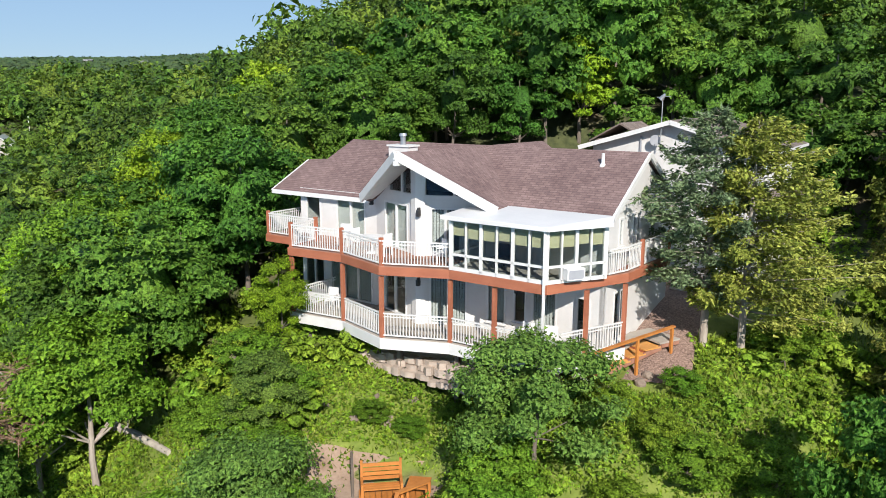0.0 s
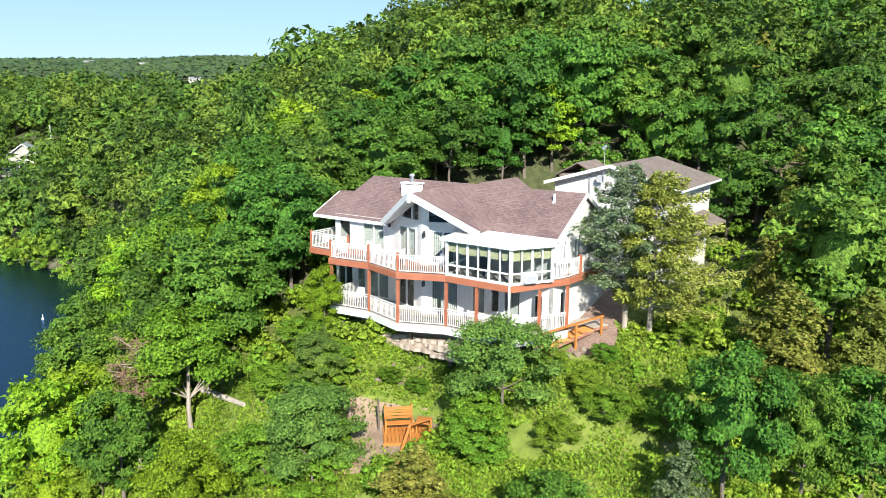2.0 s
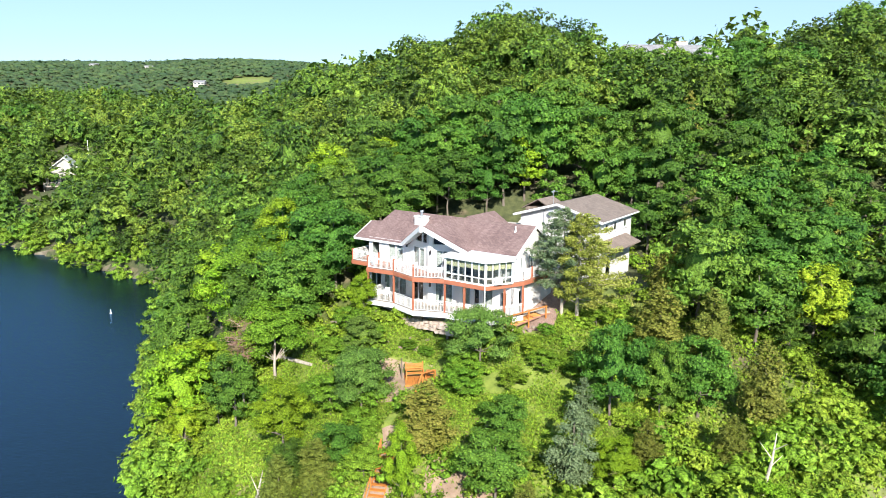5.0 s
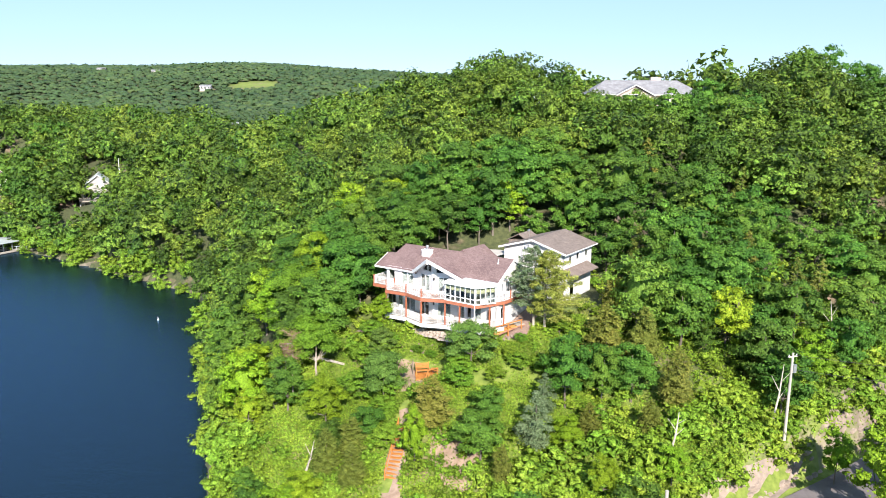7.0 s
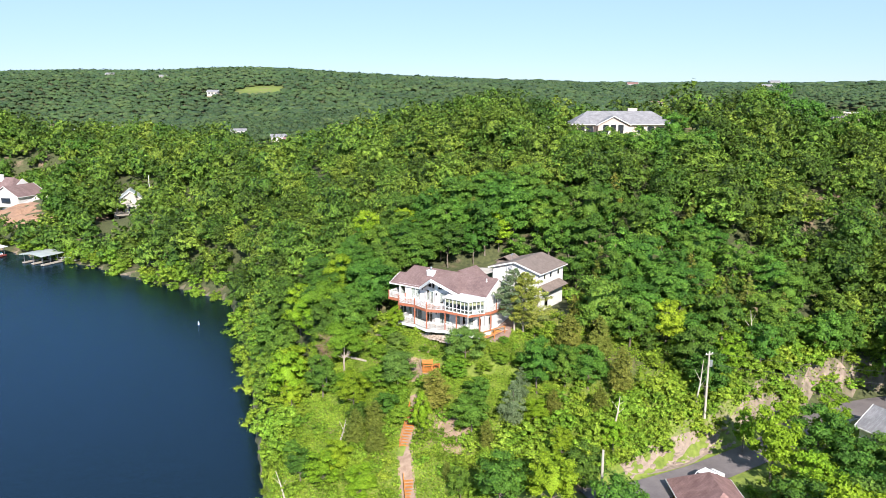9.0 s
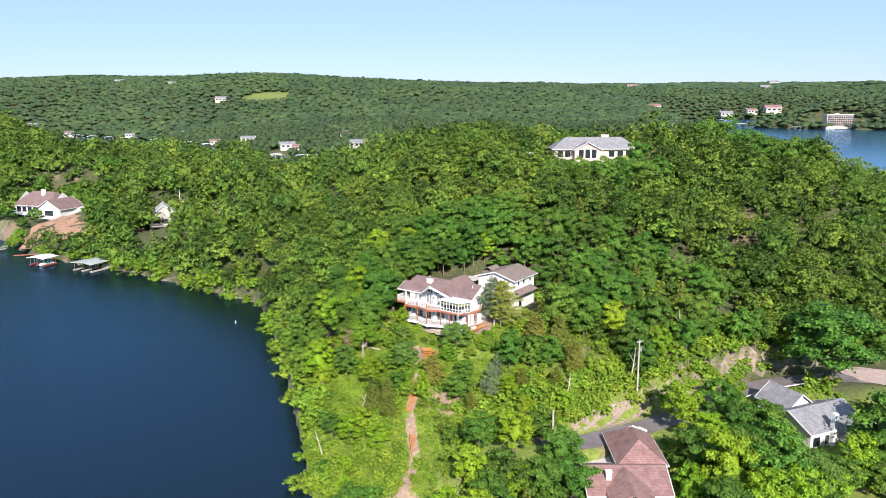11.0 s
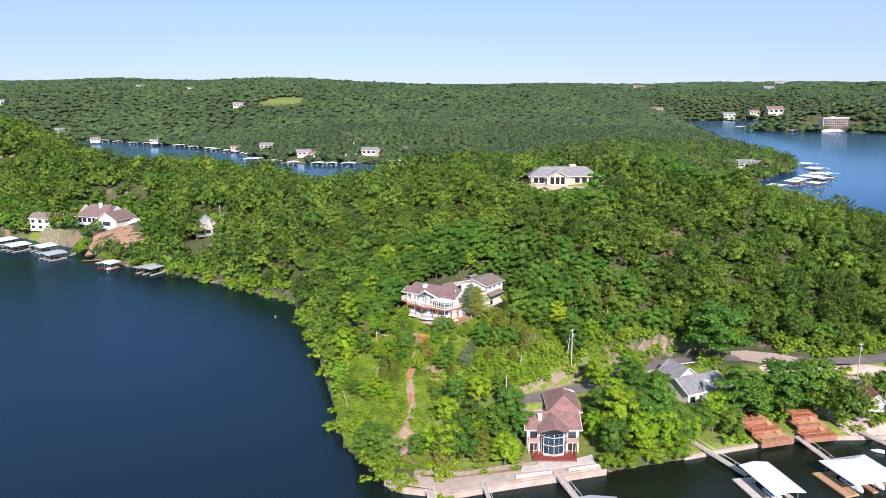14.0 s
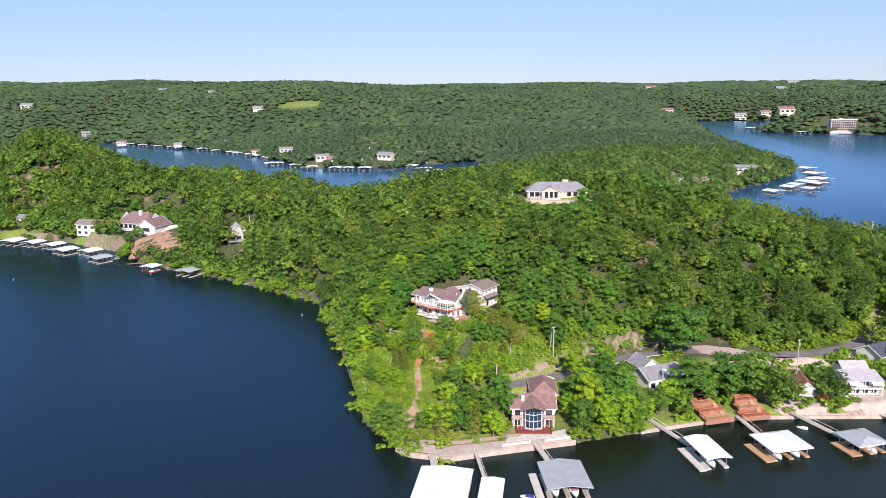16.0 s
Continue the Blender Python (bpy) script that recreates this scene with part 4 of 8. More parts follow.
feathery_cedar("silver_cedar_tree", 61, 10.5, 28.4, 9.5, 6.6, 2.2, -0.22, LEAF_SPRAY, 19000, "tall silvery green cedar with feathery boughs and a bare trunk")
feathery_cedar("cedar_tree", 62, 11.7, 27.6, 9.4, 7.6, 1.6, 0.32, LEAF_OLIVE, 29000, "ragged olive-green cedar with fine drooping sprays")


def dead_tree(x, y, h):
    """A dead tree: a bare stem and a mass of fine brown twigs."""
    rng = np.random.default_rng(63)
    t = thing("dead_tree", pose(x, y, h1(x, y) - 0.1), "dead tree with a mass of bare reddish-brown twigs", "tree")
    stem, twigs = Shape().tube((0, 0, -0.3), (0.2, 0.1, h * 0.8), 0.12, 0.05, 7), Shape()
    for i in range(40):
        z, a, r = h * rng.uniform(0.55, 0.9), rng.uniform(0, 6.28), rng.uniform(0.7, 1.5)
        p = Vector((0.2 * z / h, 0.1 * z / h, z))
        q = p + Vector((math.cos(a) * r, math.sin(a) * r, rng.uniform(0.0, 0.8)))
        stem.tube(p, q, 0.03, 0.012, 5)
        for j in range(24):
            m = p.lerp(q, rng.uniform(0.3, 1.0))
            twigs.tube(m, m + Vector((rng.normal(0, 0.35), rng.normal(0, 0.35), rng.normal(0.12, 0.25))), 0.02, 0.008, 3)
    part("trunk", stem, PALEBARK, t, "pale grey trunk")
    part("twig_crown", twigs, mat("dead_twigs", (0.16, 0.09, 0.06), (0.30, 0.19, 0.13), 3, 0.9), t)


dead_tree(-17.4, 27.4, 8.8)
# trees round the house, each its own
x, y, rng = strewn(21, -50, 50, -30, 70, 4.0)
ok = in_near(x, y) & free(x, y, 0.6)
for k, px, py, hh, wf in KEY:
    ok &= np.hypot(x - px, y - py) > (3.2 if k < 7 else 2.0)
for cx, cy, r in MEADOWS:
    ok &= np.hypot(x - cx, y - cy) > r + 0.6
for px, py in zip(x[ok], y[ok]):
    front = py < 28 and px > -32
    if front and rng.random() < 0.5:
        continue
    k = rng.choice([0, 1, 2, 3, 4, 5], p=([0.04, 0.06, 0.56, 0.1, 0.2, 0.04] if px < -5 else [0.04, 0.08, 0.24, 0.38, 0.14, 0.12]) if front else [0.4, 0.3, 0.14, 0.04, 0.12, 0.0])
    if k == 2 and px > 15 and py > 30:
        k = 0
    s = rng.uniform(0.34, 0.66) if front else rng.uniform(0.85, 1.15)
    fine = math.hypot(px - 2, py - 34) < 19 or math.hypot(px + 15, py - 44) < 15 or (front and math.hypot(px - 1, py - 18) < 15)
    copy_thing((NEAR if fine else MID)[k], pose(px, py, h1(px, py) - 0.1, 0, 0, rng.uniform(0, 360)) @ Matrix.Diagonal((s, s, s * rng.uniform(0.9, 1.1), 1)))
# the wood on the slopes round them, as far as single trees can be told apart
x, y, rng = strewn(22, -60, 130, -25, 80, 5.2)
ok = ~in_near(x, y) & free(x, y, 1.2) & (y < 72)
cand = list(zip(x[ok], y[ok]))
cand.sort(key=lambda p: math.hypot(p[0] - 15, p[1] - 10))
single = cand[:75]
for px, py in single:
    k = rng.choice([0, 1, 2, 3], p=[0.42, 0.3, 0.13, 0.15])
    k = 1 if k == 2 and py > 30 else k
    s = rng.uniform(0.75, 1.1)
    copy_thing(MID[k], pose(px, py, h1(px, py) - 0.1, 0, 0, rng.uniform(0, 360)) @ Matrix.Diagonal((s, s, s * rng.uniform(0.9, 1.1), 1)))
for t in protos:
    for o in (*t.children_recursive, t):
        bpy.data.objects.remove(o)


def woods(name, label, xs, ys, seed, h, w, n_leaf, size, n_lobe, leaf, variants=5, cone_share=0.0, core=0.78, cores=99, flat=0.4, even=False):
    """A whole wood as one mesh: many trees of a few builds, each turned and scaled."""
    rng = np.random.default_rng(seed)
    kinds = []
    for i in range(variants):
        con = i < variants * cone_share
        lob = lobes_cone(rng, h, w * 0.6, n_lobe) if con else lobes_round(rng, h, w, n_lobe)
        bv, bf = blob(rng, lob[:cores], core)
        kinds.append((leaf_cloud(rng, lob, n_leaf, size, flat) if n_leaf else np.zeros((0, 3)), bv, bf))
    zs = height(xs, ys)
    V, T3, base, tones = [], [], 0, []
    pick = rng.integers(0, variants, len(xs))
    for i in range(variants):
        sel = np.nonzero(pick == i)[0]
        lv, bv, bf = kinds[i]
        v = np.concatenate([lv, bv])
        m = len(sel)
        if not m:
            continue
        a = rng.uniform(0, 6.28, m)
        s = 0.86 + 0.3 * rng.random(m) if even else 0.64 + 0.72 * rng.random(m) ** 1.2
        sz = s * rng.uniform(0.85, 1.15, m)
        ca, sa = np.cos(a) * s, np.sin(a) * s
        P = np.empty((m, len(v), 3), np.float32)
        P[:, :, 0] = ca[:, None] * v[None, :, 0] - sa[:, None] * v[None, :, 1] + xs[sel][:, None]
        P[:, :, 1] = sa[:, None] * v[None, :, 0] + ca[:, None] * v[None, :, 1] + ys[sel][:, None]
        P[:, :, 2] = sz[:, None] * v[None, :, 2] + zs[sel][:, None] - 0.3
        off = base + np.arange(m)[:, None, None] * len(v)
        if len(lv):
            T3.append((tris_for(len(lv) // 3)[None] + off).reshape(-1, 3))
        T3.append((bf[None] + len(lv) + off).reshape(-1, 3))
        V.append(P.reshape(-1, 3))
        tones.append(np.repeat(rng.random(m).astype(np.float32), len(v)))
        base += m * len(v)
    me = array_mesh(name, np.concatenate(V), NO_QUADS, leaf, np.concatenate(T3))
    me.polygons.foreach_set("use_smooth", [True] * len(me.polygons))
    me.attributes.new("tone", "FLOAT", "POINT").data.foreach_set("value", np.concatenate(tones))
    ob = new(name, me)
    return tagged(ob, label, "woods", kind="stuff")


taken = np.array(cand[75:])
x, y, rng = strewn(23, -470, 260, -25, 345, 6.1)
ok = free(x, y, 1.0) & ~in_near(x, y) & ~((x > -60) & (x < 130) & (y < 72)) & (np.abs(x - 20) < 130 + 0.78 * (y + 60))
x2, y2, rng = strewn(27, -440, -225, 240, 345, 6.3)
ok2 = free(x2, y2, 1.0) & (np.abs(x2 - 20) < 130 + 0.78 * (y2 + 60))
hx, hy = np.concatenate([x[ok], x2[ok2], taken[:, 0]]), np.concatenate([y[ok], y2[ok2], taken[:, 1]])
front = (hy < 135) & (hx > -70)
woods("hillside_woods", "dense leafy oak and hickory woods on the hill", hx[front], hy[front], 31, 9.5, 8.5, 890, 0.45, 22, LEAF_WOODS, 8, 0.1, 0.76, 13)
x, y, rng = strewn(28, -40, 175, 38, 135, 4.4)
ok = free(x, y, 0.4) & ~in_near(x, y) & (np.abs(x - 20) < 130 + 0.78 * (y + 60))
stems = np.stack([np.concatenate([hx[front], [p[0] for p in single]]), np.concatenate([hy[front], [p[1] for p in single]])], 1)
gap = np.array([np.min(np.hypot(stems[:, 0] - a, stems[:, 1] - b)) > 3.3 for a, b in zip(x, y)])
woods("understorey", "young trees and saplings in the gaps of the wood", x[ok & gap], y[ok & gap], 37, 6.0, 6.0, 170, 0.5, 12, LEAF_WOODS, 6, 0.1, 0.76, 6)
woods("ridge_woods", "leafy woods along the shore and behind the ridge", hx[~front], hy[~front], 35, 9.5, 9.8, 140, 1.0, 14, LEAF_WOODS, 8, 0.06, 0.86, 6)
x, y, rng = strewn(24, -700, 620, 260, 1000, 9.5)
ok = free(x, y, 1, True) & ((y > 345) | (x < -470) | (x > 260)) & (np.abs(x - 20) < 130 + 0.72 * (y + 60))
mid = ok & (y < 640 + 0.25 * x)
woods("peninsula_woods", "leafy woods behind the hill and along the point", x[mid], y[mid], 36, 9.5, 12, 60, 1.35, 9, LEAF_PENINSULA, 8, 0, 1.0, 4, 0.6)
ok &= ~mid
woods("far_woods", "leafy woods on the far shore", x[ok], y[ok], 32, 8.5, 13, 26, 1.9, 6, LEAF_FAR_HAZED, 8, 0, 1.25, 2, 0.9, True)
x, y, rng = strewn(25, -1300, 1300, 1000, 2100, 12)
ok = free(x, y, 1, True) & (np.abs(x - 20) < 110 + 0.66 * (y + 60))
woods("distant_woods", "distant wooded hills across the lake", x[ok], y[ok], 33, 7, 16.5, 4, 4.2, 4, LEAF_FAR_HAZED, 8, 0, 1.6, 1, 1.2, True)
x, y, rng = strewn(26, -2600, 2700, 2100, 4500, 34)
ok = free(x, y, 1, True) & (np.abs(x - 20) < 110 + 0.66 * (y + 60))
woods("farthest_woods", "distant wooded hills on the horizon", x[ok], y[ok], 34, 10, 38, 0, 3, 0, LEAF_FAR_HAZED, 6, 0, 1.7, 99, 0.4, True)


# shrubs and tall grass on the open slopes, and the overhanging bushes along the shore
def open_slope(x, y):
    rd = line_dist(x, y, ROAD)[0]
    ok = (inland(x, y) > 0.6) & (rd > 3.8) & ~((x > 20) & (x < 46) & (rd < 4.7)) & (line_dist(x, y, TRACK)[0] > 0.75)
    for cx, cy, r in ((2.5, 35.5, 7.5), (-1.8, 24, 1.9), (28, -3, 9), (28, -14, 7), (66, 14, 9), (11, 33, 4.2), (7.5, 28.2, 2.6), (13, 41, 7), (104, 8, 6), (120, 12, 11), (77, -1, 6), (88, 0, 6), (89, 39, 8), (101, 32, 6)):
        ok &= np.hypot(x - cx, y - cy) > r
    return ok


x, y, rng = strewn(41, -40, 62, -26, 46, 1.75)
ok = open_slope(x, y) & (np.hypot(x + 2.4, y - 25.2) > 2.9) & (np.hypot(x - 5, y - 14) < 36) & (waves(x, y, 0.3, 12) > np.where(np.hypot(x - 6, y - 22) < 13, -0.75, -0.15))
for cx, cy, r in MEADOWS:
    ok &= (np.hypot(x - cx, y - cy) > r) | (rng.random(len(x)) < np.where(x < -9, 0.4, 0.09))
woods("slope_shrubs", "low leafy shrubs and brambles on the slope", x[ok], y[ok], 42, 1.5, 2.2, 190, 0.17, 9, LEAF_BUSH, 7, 0, 0.6)
x, y, rng = strewn(43, 40, 175, -5, 62, 2.6)
ok = open_slope(x, y) & (waves(x, y, 0.22, 13) > -0.2)
woods("roadside_shrubs", "leafy bushes along the road banks", x[ok], y[ok], 44, 2.2, 3.4, 85, 0.38, 8, LEAF_BUSH, 5, 0, 0.65)
x, y, rng = strewn(48, 6, 172, -2, 110, 1.6)
rd = line_dist(x, y, ROAD)[0]
ok = (rd > 4.3) & (rd < 12) & open_slope(x, y) & (y > np.interp(x, [p[0] for p in ROAD], [p[1] for p in ROAD]))
woods("bank_bushes", "leafy bushes on the bank above the lane", x[ok], y[ok], 49, 2.4, 3.0, 88, 0.35, 8, LEAF_BUSH, 5, 0, 0.65)
sx, sy = [], []
rng = np.random.default_rng(45)
for (ax, ay), (bx, by) in zip(SHORE[2:14], SHORE[3:15]):
    n = int(math.hypot(bx - ax, by - ay) / 1.5)
    t = rng.random(n)
    nx, ny = (by - ay), -(bx - ax)
    q = math.hypot(nx, ny)
    o = -rng.uniform(-1.9, 5.0, n)
    sx += list(ax + (bx - ax) * t + nx / q * o)
    sy += list(ay + (by - ay) * t + ny / q * o)
sx, sy = np.array(sx), np.array(sy)
ok = (np.hypot(sx + 164, sy - 198) > 17) & (np.hypot(sx + 210, sy - 222) > 26) & (np.hypot(sx + 260, sy - 240) > 30)
ok &= inland(sx, sy) > -2.1
woods("shore_bushes", "leafy bushes overhanging the shore", sx[ok], sy[ok], 46, 4.2, 4.6, 300, 0.34, 14, LEAF_BUSH, 6, 0, 0.65)


def grass_field(seed, count):
    rng = np.random.default_rng(seed)
    x, y = rng.uniform(-26, 28, count), rng.uniform(-6, 32, count)
    ok = open_slope(x, y) & (np.hypot(x - 2, y - 16) < 27)
    x, y = x[ok], y[ok]
    n = len(x)
    z = height(x, y)
    a = rng.uniform(0, 6.28, n)
    w, hh = rng.uniform(0.02, 0.05, n), rng.uniform(0.1, 0.36, n)
    lx, ly = rng.normal(0, 0.16, n), rng.normal(0, 0.16, n)
    c, s = np.cos(a) * w, np.sin(a) * w
    P = np.stack([np.stack([x - c, y - s, z - 0.03], 1), np.stack([x + c, y + s, z - 0.03], 1), np.stack([x + c * 0.3 + lx, y + s * 0.3 + ly, z + hh], 1), np.stack([x - c * 0.3 + lx, y - s * 0.3 + ly, z + hh], 1)], 1).reshape(-1, 3)
    me = array_mesh("tall_grass", P, quads_for(n), GRASS)
    me.attributes.new("tone", "FLOAT", "POINT").data.foreach_set("value", np.repeat(rng.random(n).astype(np.float32), 4))
    tagged(new("tall_grass", me), "tall green and straw-coloured grass on the slope", "grass", kind="stuff")


def leafy_cover(seed, count, x0, x1, y0, y1, size, high, keep_off=()):
    """Low vines and seedlings: small leaves strewn close over the open ground, in tufts."""
    rng = np.random.default_rng(seed)
    x, y = rng.uniform(x0, x1, count), rng.uniform(y0, y1, count)
    ok = open_slope(x, y)
    for cx, cy, r in ((-3.1, 24.1, 2.7), (1.5, 13.0, 2.2), (-4.2, 9.0, 0.6), *keep_off):
        ok &= (np.hypot(x - cx, y - cy) > r) | (rng.random(count) < 0.12)
    x, y = x[ok], y[ok]
    n = len(x)
    tuft = 0.5 + 0.5 * waves(x, y, 1.5, seed)
    c = np.stack([x, y, height(x, y) + 0.03 + high * np.clip(tuft, 0.05, 1) * rng.random(n)], 1)
    nrm = rng.normal(size=(n, 3)) * 0.5 + np.array([0, -0.35, 0.8])
    nrm /= np.linalg.norm(nrm, axis=1)[:, None]
    a = np.cross(nrm, rng.normal(size=(n, 3)))
    a /= np.linalg.norm(a, axis=1)[:, None] + 1e-9
    b = np.cross(nrm, a)
    s = size * (0.6 + 0.8 * rng.random(n))[:, None]
    P = np.stack([c - a * s * 0.55 - b * s * 0.25, c + a * s * 0.55 - b * s * 0.25, c + b * s * 0.6], 1).reshape(-1, 3)
    me = array_mesh("ground_cover", P, NO_QUADS, LEAF_BUSH, tris_for(n))
    tone = 0.5 + 0.35 * waves(x, y, 0.7, seed + 1) + rng.normal(0, 0.12, n)
    me.attributes.new("tone", "FLOAT", "POINT").data.foreach_set("value", np.repeat(np.clip(tone, 0, 1).astype(np.float32), 3))
    tagged(new("ground_cover", me), "low green vines, weeds and seedlings on the slope", "weeds", kind="stuff")


grass_field(47, 62000)
leafy_cover(51, 92000, -14, 17, 16, 31, 0.14, 0.45)
leafy_cover(52, 62000, -28, 30, -8, 16, 0.24, 0.5)
leafy_cover(53, 20000, -28, -14, 16, 32, 0.22, 0.45)
leafy_cover(54, 34000, 20, 76, 8, 44, 0.3, 0.6)

# ---- building kit ----
def wall_run(s, a, b, z0, z1, holes=(), thick=0.16):
    """A wall from a to b (plan points) with openings (from, to, sill, head) taken along it. It thickens to the left of a-b."""
    a, b = Vector(a), Vector(b)
    d = (b - a)
    length = d.length
    d.normalize()
    n = Vector((-d.y, d.x)) * thick
    xs = sorted({0.0, length, *[min(max(h[i], 0), length) for h in holes for i in (0, 1)]})
    zs = sorted({z0, z1, *[min(max(h[i], z0), z1) for h in holes for i in (2, 3)]})
    for x0, x1 in zip(xs, xs[1:]):
        run = None
        for y0, y1 in zip(zs, zs[1:]):
            mx, my = (x0 + x1) / 2, (y0 + y1) / 2
            if any(h[0] < mx < h[1] and h[2] < my < h[3] for h in holes):
                run = None
                continue
            if run is None:
                p, q = a + d * x0, a + d * x1
                s.prism([tuple(p), tuple(q), tuple(q + n), tuple(p + n)], y0, y1)
                run = len(s.v)
            else:
                k = run - 4
                for i in range(4):
                    s.v[k + i] = (s.v[k + i][0], s.v[k + i][1], y1)
    return s


def glazing(owner, a, b, hole, name="window", panes=2, blind=None, drop=1.0, slide=False, glass=None):
    """A framed window or sliding door in a wall opening: frame, sill, panes and a blind behind."""
    a, b = Vector(a), Vector(b)
    d = (b - a).normalized()
    n = Vector((-d.y, d.x))
    def P(s, t, z):
        q = a + d * s + n * t
        return (q.x, q.y, z)
    s0, s1, z0, z1 = hole
    w = 0.07
    fr = Shape()
    fr.bar(P(s0, 0.03, z0 + w / 2), P(s1, 0.03, z0 + w / 2), 0.14, w).bar(P(s0, 0.03, z1 - w / 2), P(s1, 0.03, z1 - w / 2), 0.14, w)
    step = (s1 - s0) / panes
    for i in range(panes + 1):
        x = s0 + step * i
        x = min(max(x, s0 + w / 2), s1 - w / 2)
        fr.bar(P(x, 0.03, z0 + w), P(x, 0.03, z1 - w), 0.09 if 0 < i < panes else w, 0.12, up=(n.x, n.y, 0))
    win = part(name, fr, TRIM, owner, "white-framed glazed opening")
    for i in range(panes):
        p = Shape().bar(P(s0 + step * i + w, 0.05, (z0 + z1) / 2), P(s0 + step * (i + 1) - w, 0.05, (z0 + z1) / 2), 0.012, z1 - z0 - 2 * w)
        ob = part("pane", p, glass or GLASS, win)
        ob.visible_shadow = False
    if not slide:
        part("sill", Shape().bar(P(s0 - 0.05, -0.05, z0 - 0.02), P(s1 + 0.05, -0.05, z0 - 0.02), 0.12, 0.04), TRIM, win)
    if blind:
        zb = z1 - (z1 - z0) * drop
        if blind is BLIND_W:
            bl = Shape()
            k = max(3, int((s1 - s0) / 0.11))
            for i in range(k):
                x = s0 + (s1 - s0) * (i + 0.5) / k
                bl.sheet([P(x - 0.046, 0.12, zb), P(x + 0.046, 0.14, zb), P(x + 0.046, 0.14, z1 - w), P(x - 0.046, 0.12, z1 - w)], (n.x * 0.006, n.y * 0.006, 0))
        else:
            bl = Shape().bar(P(s0 + 0.05, 0.13, (zb + z1) / 2), P(s1 - 0.05, 0.13, (zb + z1) / 2), 0.01, z1 - zb)
        part("blind", bl, blind, win, "drawn blind")
    return win


def railing(owner, pts, z, high=1.0, colour=None, gap=0.125, skip_posts=True, name="railing"):
    """A picket railing along plan points at deck height z."""
    rail = Shape()
    col = colour or TRIM
    for a, b in zip(pts, pts[1:]):
        a, b = Vector(a), Vector(b)
        n = max(2, int((b - a).length / gap))
        rail.bar((*a, z + high), (*b, z + high), 0.07, 0.05).bar((*a, z + 0.1), (*b, z + 0.1), 0.045, 0.05).bar((*a, z + high - 0.13), (*b, z + high - 0.13), 0.03, 0.035)
        for i in range(1, n):
            p = a.lerp(b, i / n)
            rail.bar((*p, z + 0.1), (*p, z + high), 0.032, 0.032, up=(1, 0, 0))
    return part(name, rail, col, owner)


def split_railing(owner, pts, z, high=1.0, gap=0.125):
    """A railing whose balusters are pieces of their own on one shared mesh."""
    r = None
    for a, b in zip(pts, pts[1:]):
        for dz, w, t in ((high, 0.07, 0.05), (0.1, 0.045, 0.05), (high - 0.13, 0.03, 0.035)):
            bar = Shape().bar((*a, z + dz), (*b, z + dz), w, t)
            if r is None:
                r = part("railing", bar, TRIM, owner, "white picket railing")
            else:
                part("rail", bar, TRIM, r)
    me = Shape().box(-0.015, -0.015, 0.1, 0.015, 0.015, high).mesh("baluster", TRIM)
    for a, b in zip(pts, pts[1:]):
        a, b = Vector(a), Vector(b)
        n = max(2, int((b - a).length / gap))
        for i in range(1, n):
            p = a.lerp(b, i / n)
            part("baluster", me, None, r).matrix_local = pose(p.x, p.y, z)
    return r


def roof_slab(owner, pts, mat_, thick=0.16, label="", name="roof_slope"):
    return part(name, Shape().sheet(pts, (0, 0, -thick)), mat_, owner, label)


# ---- the white house on the slope ----
HOUSE = pose(-2.54, 28.7, 0, 0, 0, -35)
house = thing("house", HOUSE, "white two-storey lake house with brown shingle roof and two wooden decks", "house")
LOW, UP = 19.85, 22.8
# outer walls: left part, prow, right part, ends and back, each storey in one run
FRONT = [(-7.6, 3.2), (-2.8, 3.2), (0.35, 2.1), (3.0, 3.2), (8.2, 3.2)]
def along(k, u):
    """Distance along front wall k at which its local u lies."""
    (ax, ay), (bx, by) = FRONT[k], FRONT[k + 1]
    return (u - ax) / (bx - ax) * math.hypot(bx - ax, by - ay)
HOLES = {0: [(0.35, 1.35, UP, UP + 2.0), (2.35, 4.15, UP + 0.02, UP + 2.0), (0.2, 1.5, LOW + 0.15, LOW + 2.15), (1.85, 2.55, LOW + 0.1, LOW + 2.1), (2.75, 4.5, LOW + 0.02, LOW + 2.1)],
         1: [(along(1, -2.1), along(1, -0.35), UP + 0.02, UP + 2.05), (along(1, -2.2), along(1, -0.5), LOW + 0.02, LOW + 2.1)],
         2: [(along(2, 0.85), along(2, 2.05), UP + 0.02, UP + 2.05), (along(2, 0.8), along(2, 2.3), LOW + 0.02, LOW + 2.1)],
         3: [(0.1, 1.0, LOW + 0.3, LOW + 2.1), (1.35, 1.95, LOW + 0.5, LOW + 2.0), (2.2, 3.3, LOW + 0.1, LOW + 2.05), (4.1, 4.7, LOW + 0.1, LOW + 2.0)]}
for k in range(4):
    top = 25.0 if k in (0, 3) else 25.05
    part("wall", wall_run(Shape(), FRONT[k], FRONT[k + 1], 17.6, top, HOLES[k], 0.18), SIDING, house, "white lap siding")
    for j, hole in enumerate(HOLES[k]):
        tall = hole[1] - hole[0] > 1.2
        blind = BLIND_W if (k, j) in ((0, 1), (1, 0), (2, 1), (3, 0), (0, 3), (0, 4), (3, 2), (2, 0)) else None
        glazing(house, FRONT[k], FRONT[k + 1], hole, "sliding_door" if tall else "window", 2 if tall else 1, blind, 1.0, tall)
